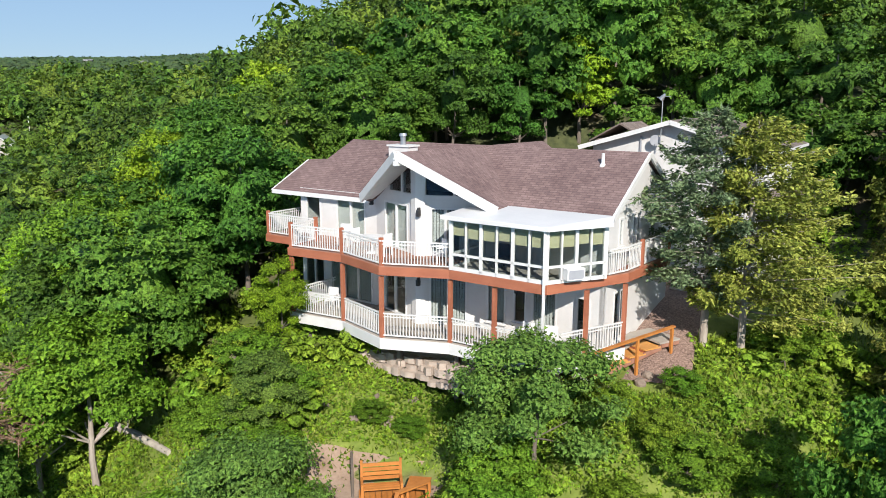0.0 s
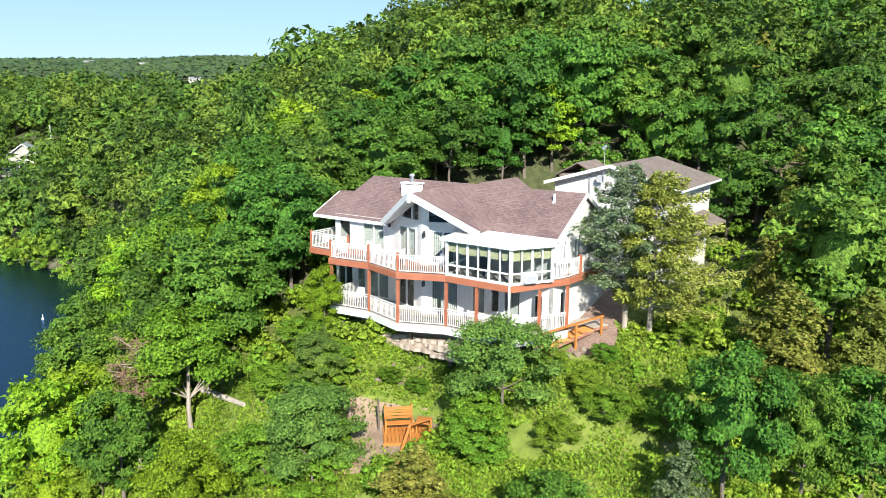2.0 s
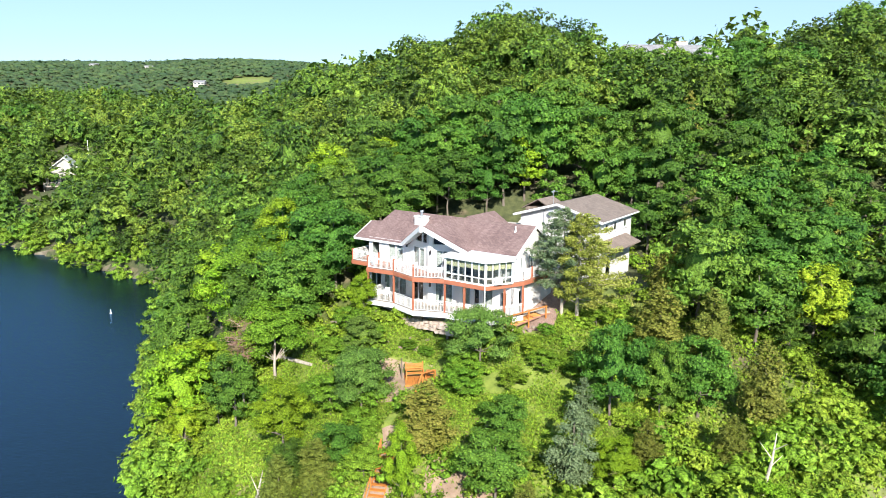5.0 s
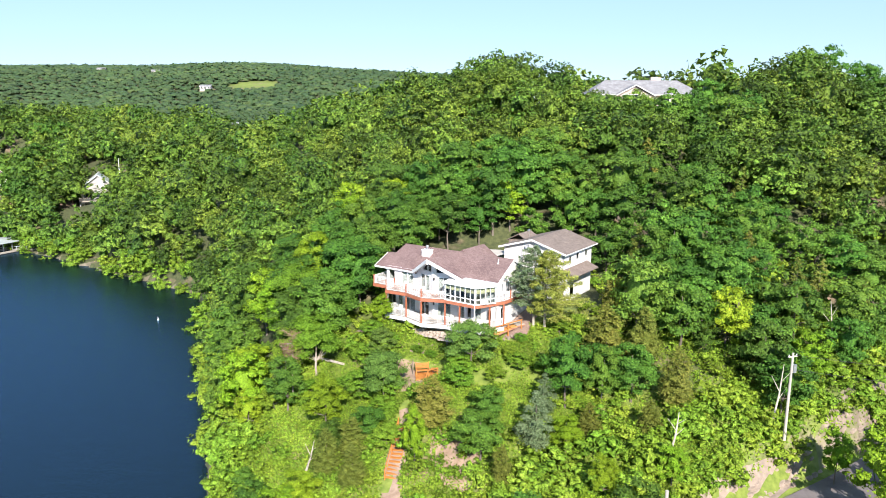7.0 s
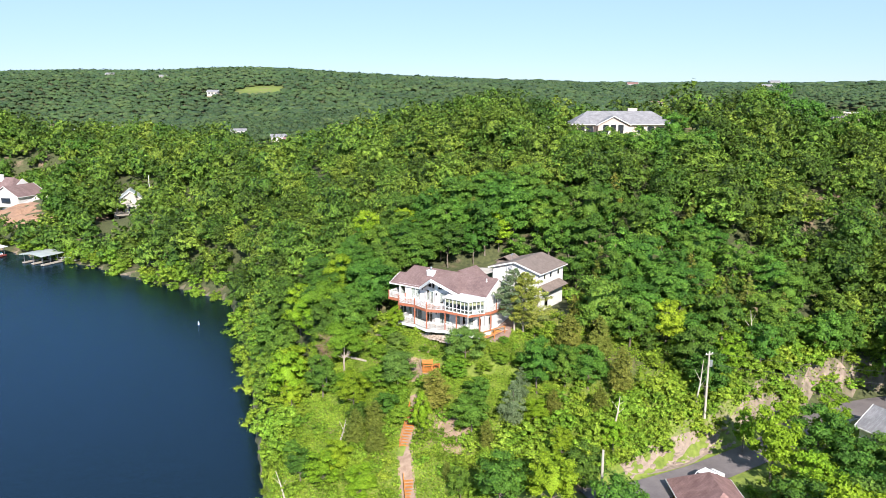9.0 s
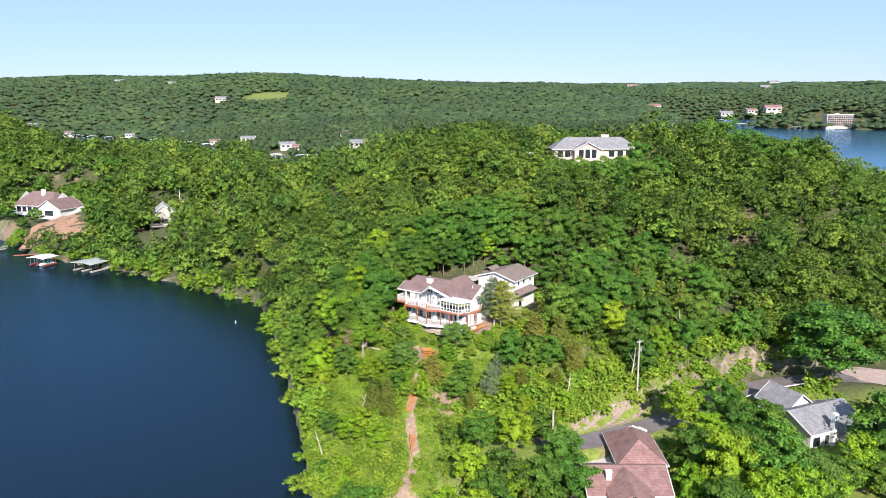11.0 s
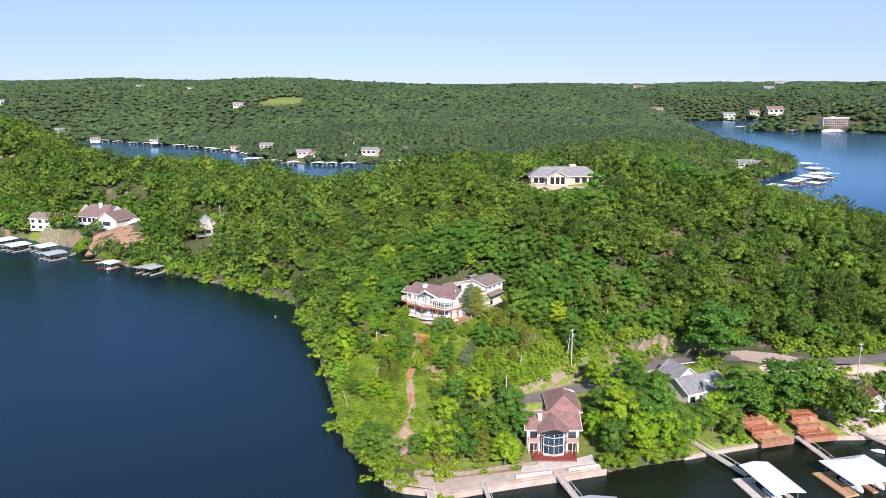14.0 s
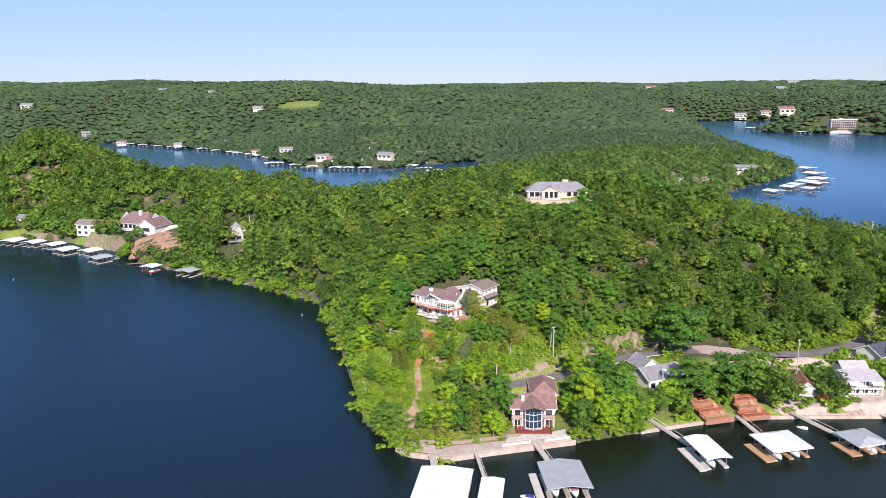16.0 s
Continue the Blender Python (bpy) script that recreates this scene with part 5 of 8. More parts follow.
# gable wall over the prow with its raked windows
for (a, b), peak_at in (((FRONT[1], FRONT[2]), 1), ((FRONT[2], FRONT[3]), 0)):
    d = Vector(b) - Vector(a)
    L_ = d.length
    d.normalize()
    n = Vector((-d.y, d.x)) * 0.18
    def W(s, z, back=0.0, a=a, d=d, n=n):
        q = Vector(a) + d * s + n * back
        return (q.x, q.y, z)
    top = lambda s, p=peak_at, L_=L_: 25.12 + (1.95 * (s / L_) if p else 1.95 * (1 - s / L_))
    cuts = [0.0, 0.34 * L_, 0.62 * L_, 0.66 * L_, 0.9 * L_, L_] if peak_at else [0.0, 0.12 * L_, 0.52 * L_, 0.56 * L_, 0.8 * L_, L_]
    glassy = {1, 3} if peak_at else {1, 3}
    for i, (s0, s1) in enumerate(zip(cuts, cuts[1:])):
        w = Shape()
        if i in glassy:
            lo = 25.35
            w.sheet([W(s0, 25.05), W(s1, 25.05), W(s1, lo), W(s0, lo)], tuple(Vector((*n, 0))))
            part("gable_wall", w, SIDING, house)
            w = Shape()
            w.sheet([W(s0, max(lo, top(s0) - 0.12)), W(s1, max(lo, top(s1) - 0.12)), W(s1, top(s1)), W(s0, top(s0))], tuple(Vector((*n, 0))))
            g = part("gable_window", Shape().sheet([W(s0, lo, 0.3), W(s1, lo, 0.3), W(s1, max(lo + 0.02, top(s1) - 0.12), 0.3), W(s0, max(lo + 0.02, top(s0) - 0.12), 0.3)], tuple(Vector((*n, 0)) * 0.08)), GLASS, house, "raked gable window")
            g.visible_shadow = False
        else:
            w.sheet([W(s0, 25.05), W(s1, 25.05), W(s1, top(s1)), W(s0, top(s0))], tuple(Vector((*n, 0))))
        part("gable_wall", w, SIDING, house)
# corner column of the prow, ends and back
part("column", Shape().prism([(0.0, 2.1), (0.35, 1.95), (0.72, 2.12), (0.35, 2.4)], 17.6, 26.9), SIDING, house, "white corner column")
END_R = [(1.2, 1.65, UP + 0.9, UP + 2.0), (2.6, 3.5, UP + 0.2, UP + 2.05), (4.6, 5.3, UP + 0.9, UP + 2.0), (1.0, 2.2, LOW + 0.05, LOW + 2.1)]
part("wall", wall_run(Shape(), (8.2, 3.2), (8.2, 10.4), 17.6, 25.0, END_R), SIDING, house)
for hole in END_R:
    glazing(house, (8.2, 3.2), (8.2, 10.4), hole, "window", 1 if hole[1] - hole[0] < 0.8 else 2, None)
part("wall", wall_run(Shape(), (8.02, 10.4), (-7.6, 10.4), 17.6, 25.0), SIDING, house)
part("wall", wall_run(Shape(), (-7.6, 10.22), (-7.6, 3.38), 17.6, 25.0, [(3.5, 5.2, UP + 0.05, UP + 2.0)]), SIDING, house)
for u in (8.2, -7.44):
    part("gable_wall", Shape().sheet([(u, 3.6, 24.98), (u, 10.2, 24.98), (u, 6.86, 26.92)], (-0.16, 0, 0)), SIDING, house)
part("floor", Shape().prism([(-7.4, 3.4), (-2.8, 3.4), (0.35, 2.35), (3.0, 3.4), (7.4, 3.4), (7.4, 10.2), (-7.4, 10.2)], UP - 0.3, UP - 0.03), DECKWOOD, house)
part("floor", Shape().prism([(-7.4, 3.4), (-2.8, 3.4), (0.35, 2.35), (3.0, 3.4), (7.4, 3.4), (7.4, 10.2), (-7.4, 10.2)], LOW - 0.3, LOW - 0.03), DECKWOOD, house)
part("partition", Shape().box(-7.4, 6.4, LOW, 7.4, 6.55, 24.9), DIM_INSIDE, house, "dim inner wall")
# roof: main slopes, left lean-to, prow gable
SL = (27.16 - 25.07) / 3.51
zr = lambda v: 25.07 + SL * (v - 3.35)
roof = part("roof", Shape().sheet([(-9.3, 2.95, zr(2.95)), (-3.0, 2.95, zr(2.95)), (0.67, 6.86, 27.16), (-7.36, 6.86, 27.16), (-7.75, 5.3, zr(5.3)), (-8.95, 5.2, zr(5.2))], (0, 0, -0.14)), SHINGLE, house, "brown mottled asphalt shingles")
roof_slab(roof, [(4.0, 3.3, zr(3.3)), (8.4, 3.3, zr(3.3)), (8.4, 6.86, 27.16), (0.67, 6.86, 27.16)], SHINGLE)
roof_slab(roof, [(8.4, 6.86, 27.16), (8.4, 10.75, zr(3.0)), (-7.6, 10.75, zr(3.0)), (-7.36, 6.86, 27.16)], SHINGLE)
roof_slab(roof, [(0.67, 0.35, 27.22), (4.05, 2.2, 25.12), (4.0, 3.3, 25.04), (0.67, 6.86, 27.17)], SHINGLE)
roof_slab(roof, [(0.67, 0.35, 27.22), (0.67, 6.86, 27.17), (-3.0, 2.97, 24.86), (-2.75, 2.2, 25.08)], SHINGLE)
roof_slab(roof, [(0.4, 8.0, 27.1), (0.4, 13.0, 27.05), (3.6, 12.6, 25.2), (3.6, 9.0, 25.2)], SHINGLE)
roof_slab(roof, [(0.4, 8.0, 27.1), (-2.8, 9.0, 25.2), (-2.8, 12.6, 25.2), (0.4, 13.0, 27.05)], SHINGLE)
part("wall", Shape().prism([(-2.5, 10.3), (3.3, 10.3), (3.3, 12.4), (-2.5, 12.4)], 19, 25.2), SIDING, house)
# white edges
for a, b in (((-9.3, 2.95, zr(2.95)), (-3.0, 2.95, zr(2.95))), ((-9.3, 2.95, zr(2.95)), (-8.95, 5.2, zr(5.2))), ((8.4, 3.3, 25.04), (8.4, 6.86, 27.16)), ((8.4, 6.86, 27.16), (8.4, 10.75, zr(3.0)))):
    part("fascia", Shape().bar(Vector(a) - Vector((0, 0, 0.1)), Vector(b) - Vector((0, 0, 0.1)), 0.09, 0.2), TRIM, house, "white gutter and rake boards")
for a, b in (((0.67, 0.3, 27.17), (4.1, 2.17, 25.05)), ((0.67, 0.3, 27.17), (-2.8, 2.17, 25.02))):
    part("bargeboard", Shape().bar(Vector(a) - Vector((0, 0, 0.06)), Vector(b) - Vector((0, 0, 0.06)), 0.14, 0.36), TRIM, house, "broad white board of the prow gable")
part("ridge_beam", Shape().bar((0.67, 0.25, 26.85), (0.67, 2.3, 26.85), 0.22, 0.3), TRIM, house)
part("soffit", Shape().sheet([(0.67, 0.45, 27.02), (3.9, 2.25, 24.96), (3.0, 3.1, 25.0), (0.5, 2.2, 27.0)], (0, 0, -0.04)).sheet([(0.67, 0.45, 27.02), (0.5, 2.2, 27.0), (-2.8, 3.1, 24.9), (-2.6, 2.25, 24.93)], (0, 0, -0.04)), TRIM, house)
chim = part("chimney", Shape().box(-3.75, 5.3, 25.9, -2.55, 6.0, 27.02), SIDING, house, "white boxed chimney")
part("cap", Shape().box(-3.82, 5.23, 27.02, -2.48, 6.07, 27.1), TRIM, chim)
part("flue", Shape().tube((-3.15, 5.65, 27.05), (-3.15, 5.65, 27.5), 0.13, 0.13, 10).tube((-3.15, 5.65, 27.5), (-3.15, 5.65, 27.63), 0.2, 0.16, 10), STEEL, chim, "round metal flue")
part("vent_pipe", Shape().tube((6.76, 6.0, 26.4), (6.76, 6.0, 27.1), 0.07).tube((6.76, 6.0, 26.5), (6.76, 6.0, 26.72), 0.18, 0.08), TRIM, house, "white vent pipe")
part("roof_vent", Shape().box(-0.95, 5.35, 26.25, -0.55, 5.6, 26.42), SHINGLE, house)
# decks
EDGE = [(-5.4, 0.2), (-2.5, 0.5), (0.3, -0.35), (2.9, 0.72), (7.05, 0.72), (8.72, 4.2), (9.0, 8.2)]
deck_u = part("upper_deck", Shape().prism([(-8.7, 5.4), (-8.7, 1.9), (-5.4, 1.9), *EDGE, (8.2, 8.2), (8.2, 3.2), (3.0, 3.2), (0.35, 2.1), (-2.8, 3.2), (-7.6, 3.2), (-7.6, 5.4)], UP - 0.14, UP), REDDECK, house, "upper red-brown wooden deck")
for a, b in zip([(-8.7, 5.4), (-8.7, 1.9), (-5.4, 1.9), *EDGE], [(-8.7, 1.9), (-5.4, 1.9), *EDGE]):
    part("fascia", Shape().bar((*a, UP - 0.19), (*b, UP - 0.19), 0.08, 0.34), STAIN, deck_u, "red-brown rim board")
for j in range(9):
    u = -5.0 + 1.45 * j
    part("joist", Shape().bar((u, 0.8, UP - 0.25), (u, 3.1, UP - 0.25), 0.05, 0.2), STAIN, deck_u)
deck_l = part("lower_deck", Shape().prism([*EDGE[:-1], (8.85, 6.2), (8.2, 6.2), (8.2, 3.2), (3.0, 3.2), (0.35, 2.1), (-2.8, 3.2), (-5.4, 3.2)], LOW - 0.14, LOW), DECKWOOD, house, "lower wooden deck")
for a, b in zip([(-5.4, 3.2), *EDGE[:-1]], EDGE[:-1]):
    part("fascia", Shape().bar((*a, LOW - 0.24), (*b, LOW - 0.24), 0.08, 0.44), TRIM, deck_l, "white rim board")
for u, v in ((-5.3, 0.3), (-2.5, 0.55), (0.3, -0.25), (2.9, 0.8), (4.9, 0.8), (7.85, 2.45), (8.65, 4.2)):
    part("post", Shape().box(u - 0.075, v - 0.075, LOW, u + 0.075, v + 0.075, UP - 0.44), STAIN, deck_u, "red-brown square post")
for u, v in ((-5.3, 0.3), (-2.5, 0.55), (0.3, -0.22), (-8.62, 2.0), (-5.4, 1.95), (8.8, 5.4), (8.95, 8.1)):
    part("newel", Shape().box(u - 0.07, v - 0.07, UP, u + 0.07, v + 0.07, UP + 1.12), STAIN, deck_u)
for u, v in ((-5.0, 1.0), (-2.3, 1.3), (0.3, 0.9), (2.9, 1.3), (5.0, 1.3), (7.2, 1.5), (8.3, 4.2)):
    part("pier", Shape().box(u - 0.1, v - 0.1, 16.5, u + 0.1, v + 0.1, LOW - 0.14), BARK, deck_l)
split_railing(house, [(-8.65, 5.3), (-8.65, 1.98), (-5.45, 1.98), (-5.35, 0.27), (-2.5, 0.56), (0.3, -0.27), (2.85, 0.78)], UP)
split_railing(house, [(8.35, 3.2), (8.68, 4.2), (8.95, 8.1)], UP)
split_railing(house, [(-5.35, 3.1), (-5.33, 0.28), (-2.5, 0.57), (0.3, -0.26), (2.9, 0.8), (7.0, 0.8), (8.65, 4.2)], LOW)
part("downspout", Shape().bar((7.0, 0.66, 18.0), (7.0, 0.66, 24.8), 0.1, 0.08, up=(1, 0, 0)), TRIM, house, "white downspout")
# glazed porch on the upper deck
porch = part("sunroom", Shape().prism([(2.95, 0.8), (7.0, 0.8), (8.3, 2.85), (8.3, 3.15), (2.95, 3.15)], UP, UP + 0.06), DECKWOOD, house, "white glazed porch with yellow blinds")
PORCH = [((2.95, 3.15), (2.95, 0.78), 2), ((2.95, 0.78), (7.0, 0.78), 6), ((7.0, 0.78), (8.32, 2.85), 4)]
for a, b, n in PORCH:
    A_, B_ = Vector(a), Vector(b)
    d = (B_ - A_).normalized()
    L_ = (B_ - A_).length
    fr = Shape()
    for z, hgt in ((UP + 0.07, 0.14), (UP + 0.62, 0.09), (UP + 1.98, 0.16)):
        fr.bar((*a, z), (*b, z), 0.1, hgt)
    for i in range(n + 1):
        p = A_.lerp(B_, i / n)
        w = 0.17 if i in (0, n) else (0.12 if i % 2 == 0 else 0.06)
        fr.bar((*p, UP), (*p, UP + 2.05), w, 0.1, up=(-d.y, d.x, 0))
    part("frame", fr, TRIM, porch)
    nn = Vector((-d.y, d.x))
    for i in range(n):
        p, q = A_.lerp(B_, i / n) + d * 0.05, A_.lerp(B_, (i + 1) / n) - d * 0.05
        ob = part("pane", Shape().bar((*p, UP + 1.29), (*q, UP + 1.29), 0.012, 1.25), GLASS, porch)
        ob.visible_shadow = False
        if not (b[0] > 8 and i == 1):
            ob = part("pane", Shape().bar((*p, UP + 0.36), (*q, UP + 0.36), 0.012, 0.44), GLASS, porch)
            ob.visible_shadow = False
        dr = 0.62 if (i + n) % 3 else 0.55
        p, q = p + nn * 0.09, q + nn * 0.09
        part("blind", Shape().bar((*p, UP + 1.9 - dr / 2), (*q, UP + 1.9 - dr / 2), 0.02, dr), BLIND, porch, "yellow roller blind")
proof = part("porch_roof", Shape().sheet([(2.62, 0.55, 24.93), (7.15, 0.55, 24.9), (8.62, 2.75, 24.92), (8.45, 3.32, 25.06), (4.0, 3.32, 25.06), (2.62, 2.3, 25.02)], (0, 0, -0.05)), METALROOF, house, "low white porch roof")
pf = Shape()
for a, b in (((2.62, 2.3, 24.9), (2.62, 0.55, 24.84)), ((2.62, 0.55, 24.84), (7.15, 0.55, 24.82)), ((7.15, 0.55, 24.82), (8.62, 2.75, 24.84))):
    pf.bar(a, b, 0.07, 0.14)
part("gutter", pf, TRIM, proof)
part("porch_chair", Shape().box(4.2, 1.6, UP + 0.3, 4.9, 2.2, UP + 0.5).box(4.2, 2.1, UP + 0.5, 4.9, 2.25, UP + 0.95).box(4.25, 1.65, UP + 0.06, 4.35, 1.75, UP + 0.3).box(4.75, 1.65, UP + 0.06, 4.85, 1.75, UP + 0.3), DARKPLASTIC, porch)
ac = part("air_conditioner", Shape().box(-0.36, -0.28, 0, 0.36, 0.2, 0.42), GELCOAT, porch, "grey-white window air conditioner")
ac.matrix_local = pose(7.62, 1.62, UP + 0.14, 0, 0, 57)
part("grille", Shape().box(-0.3, -0.3, 0.05, 0.3, -0.285, 0.37), GREYROOF, ac)
# lamps and wind ornaments on the wall
for u, v, z in ((0.55, 1.9, UP + 1.7), (0.5, 1.92, LOW + 1.7), (4.55, 3.1, LOW + 1.75), (-3.0, 3.1, UP + 1.75)):
    lamp = part("wall_lantern", Shape().box(u - 0.06, v - 0.1, z, u + 0.06, v + 0.08, z + 0.26).box(u - 0.03, v - 0.06, z + 0.26, u + 0.03, v + 0.1, z + 0.36), DARKPLASTIC, house, "small black wall lantern")


def table_set(m):
    t = thing("patio_table", m, "round white patio table on the upper deck", "table")
    part("tabletop", Shape().tube((0, 0, 0.68), (0, 0, 0.72), 0.55, 0.55, 20), GELCOAT, t)
    part("leg", Shape().tube((0, 0, 0), (0, 0, 0.68), 0.04).tube((0, 0, 0), (0, 0, 0.05), 0.28, 0.2, 12), GELCOAT, t)
    return t


def patio_chair(m, col=None, label="white patio chair on the deck"):
    c = thing("patio_chair", m, label, "chair", "chairs on the decks")
    col = col or GELCOAT
    part("seat", Shape().box(-0.24, -0.24, 0.4, 0.24, 0.24, 0.45), col, c)
    part("backrest", Shape().box(-0.24, 0.2, 0.45, 0.24, 0.25, 0.95), col, c)
    for x in (-0.22, 0.22):
        part("armrest", Shape().bar((x, -0.22, 0.65), (x, 0.22, 0.65), 0.05, 0.04), col, c)
        for y in (-0.21, 0.21):
            part("leg", Shape().bar((x, y, 0), (x, y, 0.42), 0.04, 0.04, up=(1, 0, 0)), col, c)
    return c


table_set(HOUSE @ pose(-1.6, 1.45, UP))
for u, v, r in ((-2.4, 1.5, 80), (-0.8, 1.3, -95), (-3.6, 1.9, 20), (1.9, 1.5, -30)):
    patio_chair(HOUSE @ pose(u, v, UP, 0, 0, r))
for u, v, r in ((-4.2, 1.6, 10), (5.6, 2.0, 0), (6.6, 2.1, 15)):
    patio_chair(HOUSE @ pose(u, v, LOW, 0, 0, r))

# garage wing uphill
garage = thing("garage", HOUSE, "white garage wing with a tan-brown gable roof behind the house", "garage")
part("wall", wall_run(Shape(), (2.6, 14.5), (10.9, 14.5), 19, 26.8), SIDING, garage, "white siding")
GR = [(1.5, 2.4, 25.4, 26.3), (3.6, 4.5, 25.4, 26.3), (6.2, 7.1, 25.4, 26.3), (2.0, 3.4, 20.9, 22.6)]
part("wall", wall_run(Shape(), (10.9, 14.5), (10.9, 22.8), 19, 26.8, GR), SIDING, garage)
for hole in GR:
    glazing(garage, (10.9, 14.5), (10.9, 22.8), hole, "window", 1)
part("wall", wall_run(Shape(), (10.7, 22.8), (2.6, 22.8), 19, 26.8), SIDING, garage)
part("wall", wall_run(Shape(), (2.6, 22.6), (2.6, 14.7), 19, 26.8), SIDING, garage)
part("gable_wall", Shape().sheet([(2.6, 14.5, 26.8), (10.9, 14.5, 26.8), (6.75, 14.5, 28.05)], (0, 0.16, 0)), SIDING, garage)
part("gable_wall", Shape().sheet([(2.6, 22.6, 26.8), (10.9, 22.6, 26.8), (6.75, 22.6, 28.05)], (0, 0.16, 0)), SIDING, garage)
part("partition", Shape().box(2.8, 17, 19, 10.7, 17.1, 26.7), DIM_INSIDE, garage)
part("roof", Shape().sheet([(6.75, 14.0, 28.22), (11.5, 14.0, 26.84), (11.5, 23.3, 26.84), (6.75, 23.3, 28.22)], (0, 0, -0.14)).sheet([(6.75, 14.0, 28.22), (6.75, 23.3, 28.22), (2.0, 23.3, 26.84), (2.0, 14.0, 26.84)], (0, 0, -0.14)), SHINGLE_TAN, garage, "tan-brown shingles")
part("bargeboard", Shape().bar((6.75, 13.97, 28.1), (11.5, 13.97, 26.72), 0.08, 0.22).bar((6.75, 13.97, 28.1), (2.0, 13.97, 26.72), 0.08, 0.22).bar((11.5, 14.0, 26.75), (11.5, 23.3, 26.75), 0.1, 0.14), TRIM, garage)
part("roof", Shape().sheet([(10.9, 14.6, 24.75), (12.5, 14.6, 24.1), (12.5, 21.5, 24.1), (10.9, 21.5, 24.75)], (0, 0, -0.12)), SHINGLE_TAN, garage, "lean-to roof")
part("dormer", Shape().box(1.2, 18.0, 25.0, 4.2, 21.0, 27.0).sheet([(2.7, 17.8, 27.9), (0.9, 17.8, 26.9), (0.9, 21.2, 26.9), (2.7, 21.2, 27.9)], (0, 0, -0.1)).sheet([(2.7, 17.8, 27.9), (2.7, 21.2, 27.9), (4.5, 21.2, 26.9), (4.5, 17.8, 26.9)], (0, 0, -0.1)), SHINGLE_TAN, garage)
dish = part("satellite_dish", Shape().tube((0, 0, 0), (0, -0.08, 0.02), 0.12, 0.27, 16).tube((0, 0.25, -0.25), (0, 0, 0), 0.03, 0.03, 6).bar((0, -0.05, -0.3), (0, -0.45, -0.05), 0.03), GREYROOF, garage, "grey satellite dish")
dish.matrix_local = pose(6.0, 14.25, 27.2, 10, 0, 15)
ant = Shape().tube((6.3, 14.1, 26.9), (6.3, 14.1, 29.4), 0.03, 0.025, 6).bar((6.0, 14.1, 29.3), (6.7, 14.1, 29.35), 0.03).tube((6.2, 14.1, 29.2), (6.4, 14.1, 29.45), 0.14, 0.06, 8)
part("antenna", ant, STEEL, garage, "thin metal mast")
part("conduit", Shape().bar((5.2, 14.44, 20), (5.2, 14.44, 27.4), 0.08), GREYROOF, garage)

unit = thing("heat_pump", pose(12.6, 37.0, h1(12.6, 37) - 0.05, 0, 0, -35), "dark grey outdoor air conditioning unit by the wall", "air conditioner")
part("body", Shape().box(-0.42, -0.42, 0.05, 0.42, 0.42, 0.85), DARKPLASTIC, unit)
part("fan_grille", Shape().tube((0, 0, 0.85), (0, 0, 0.9), 0.36, 0.34, 16), STEEL, unit)
part("base", Shape().box(-0.5, -0.5, -0.05, 0.5, 0.5, 0.05), CONCRETE, unit)

# timber steps and landing beside the lower deck
ramp = thing("timber_steps", pose(4.95, 25.6, 0, 0, 0, 30.5), "orange-stained timber steps with handrails beside the deck", "steps")
for i in range(4):
    x0, z0 = 1.0 + 0.8 * i, 19.22 + 0.15 * i
    part("tread", Shape().box(x0, -0.02, z0 - 0.06, x0 + 0.84, 1.25, z0), FRESHWOOD, ramp)
    part("riser", Shape().box(x0 + 0.01, 0.05, z0 - 0.2, x0 + 0.05, 1.22, z0 - 0.06), STAIN, ramp)
part("landing", Shape().box(4.2, -0.02, 19.75, 5.3, 1.6, 19.82), DECKWOOD, ramp)
part("stringer", Shape().bar((0.95, 0.02, 18.98), (4.3, 0.02, 19.6), 0.05, 0.2), REDDECK, ramp)
part("stringer", Shape().bar((4.3, 0.02, 19.66), (5.3, 0.02, 19.66), 0.05, 0.16), REDDECK, ramp)
for x in (1.05, 2.9, 4.75):
    part("post", Shape().box(x - 0.05, -0.13, 17.7, x + 0.05, -0.03, 20.0 + 0.085 * x), ORANGE, ramp)
part("handrail", Shape().bar((-0.6, -0.08, 19.93), (4.85, -0.08, 20.42), 0.16, 0.07), ORANGE, ramp)

# air-conditioning unit in the yard
ac = thing("ac_unit", pose(11.3, 33.6, h1(11.3, 33.6) + 0.06, 0, 0, -35), "dark grey outdoor air-conditioning unit beside the wall", "air conditioner")
part("base_pad", Shape().box(-0.5, -0.5, -0.1, 0.5, 0.5, 0.04), CONCRETE, ac)
part("coil", Shape().box(-0.38, -0.38, 0.04, 0.38, 0.38, 0.86), DARKPLASTIC, ac)
for x in (-0.4, 0.4):
    for y in (-0.4, 0.4):
        part("corner_post", Shape().box(x - 0.04, y - 0.04, 0.04, x + 0.04, y + 0.04, 0.9), DARKPLASTIC, ac)
for i in range(9):
    z = 0.1 + 0.088 * i
    part("louvre", Shape().box(-0.41, -0.41, z, 0.41, 0.41, z + 0.025), GREYROOF, ac)
part("fan_cover", Shape().tube((0, 0, 0.86), (0, 0, 0.93), 0.38, 0.34, 20), DARKPLASTIC, ac)

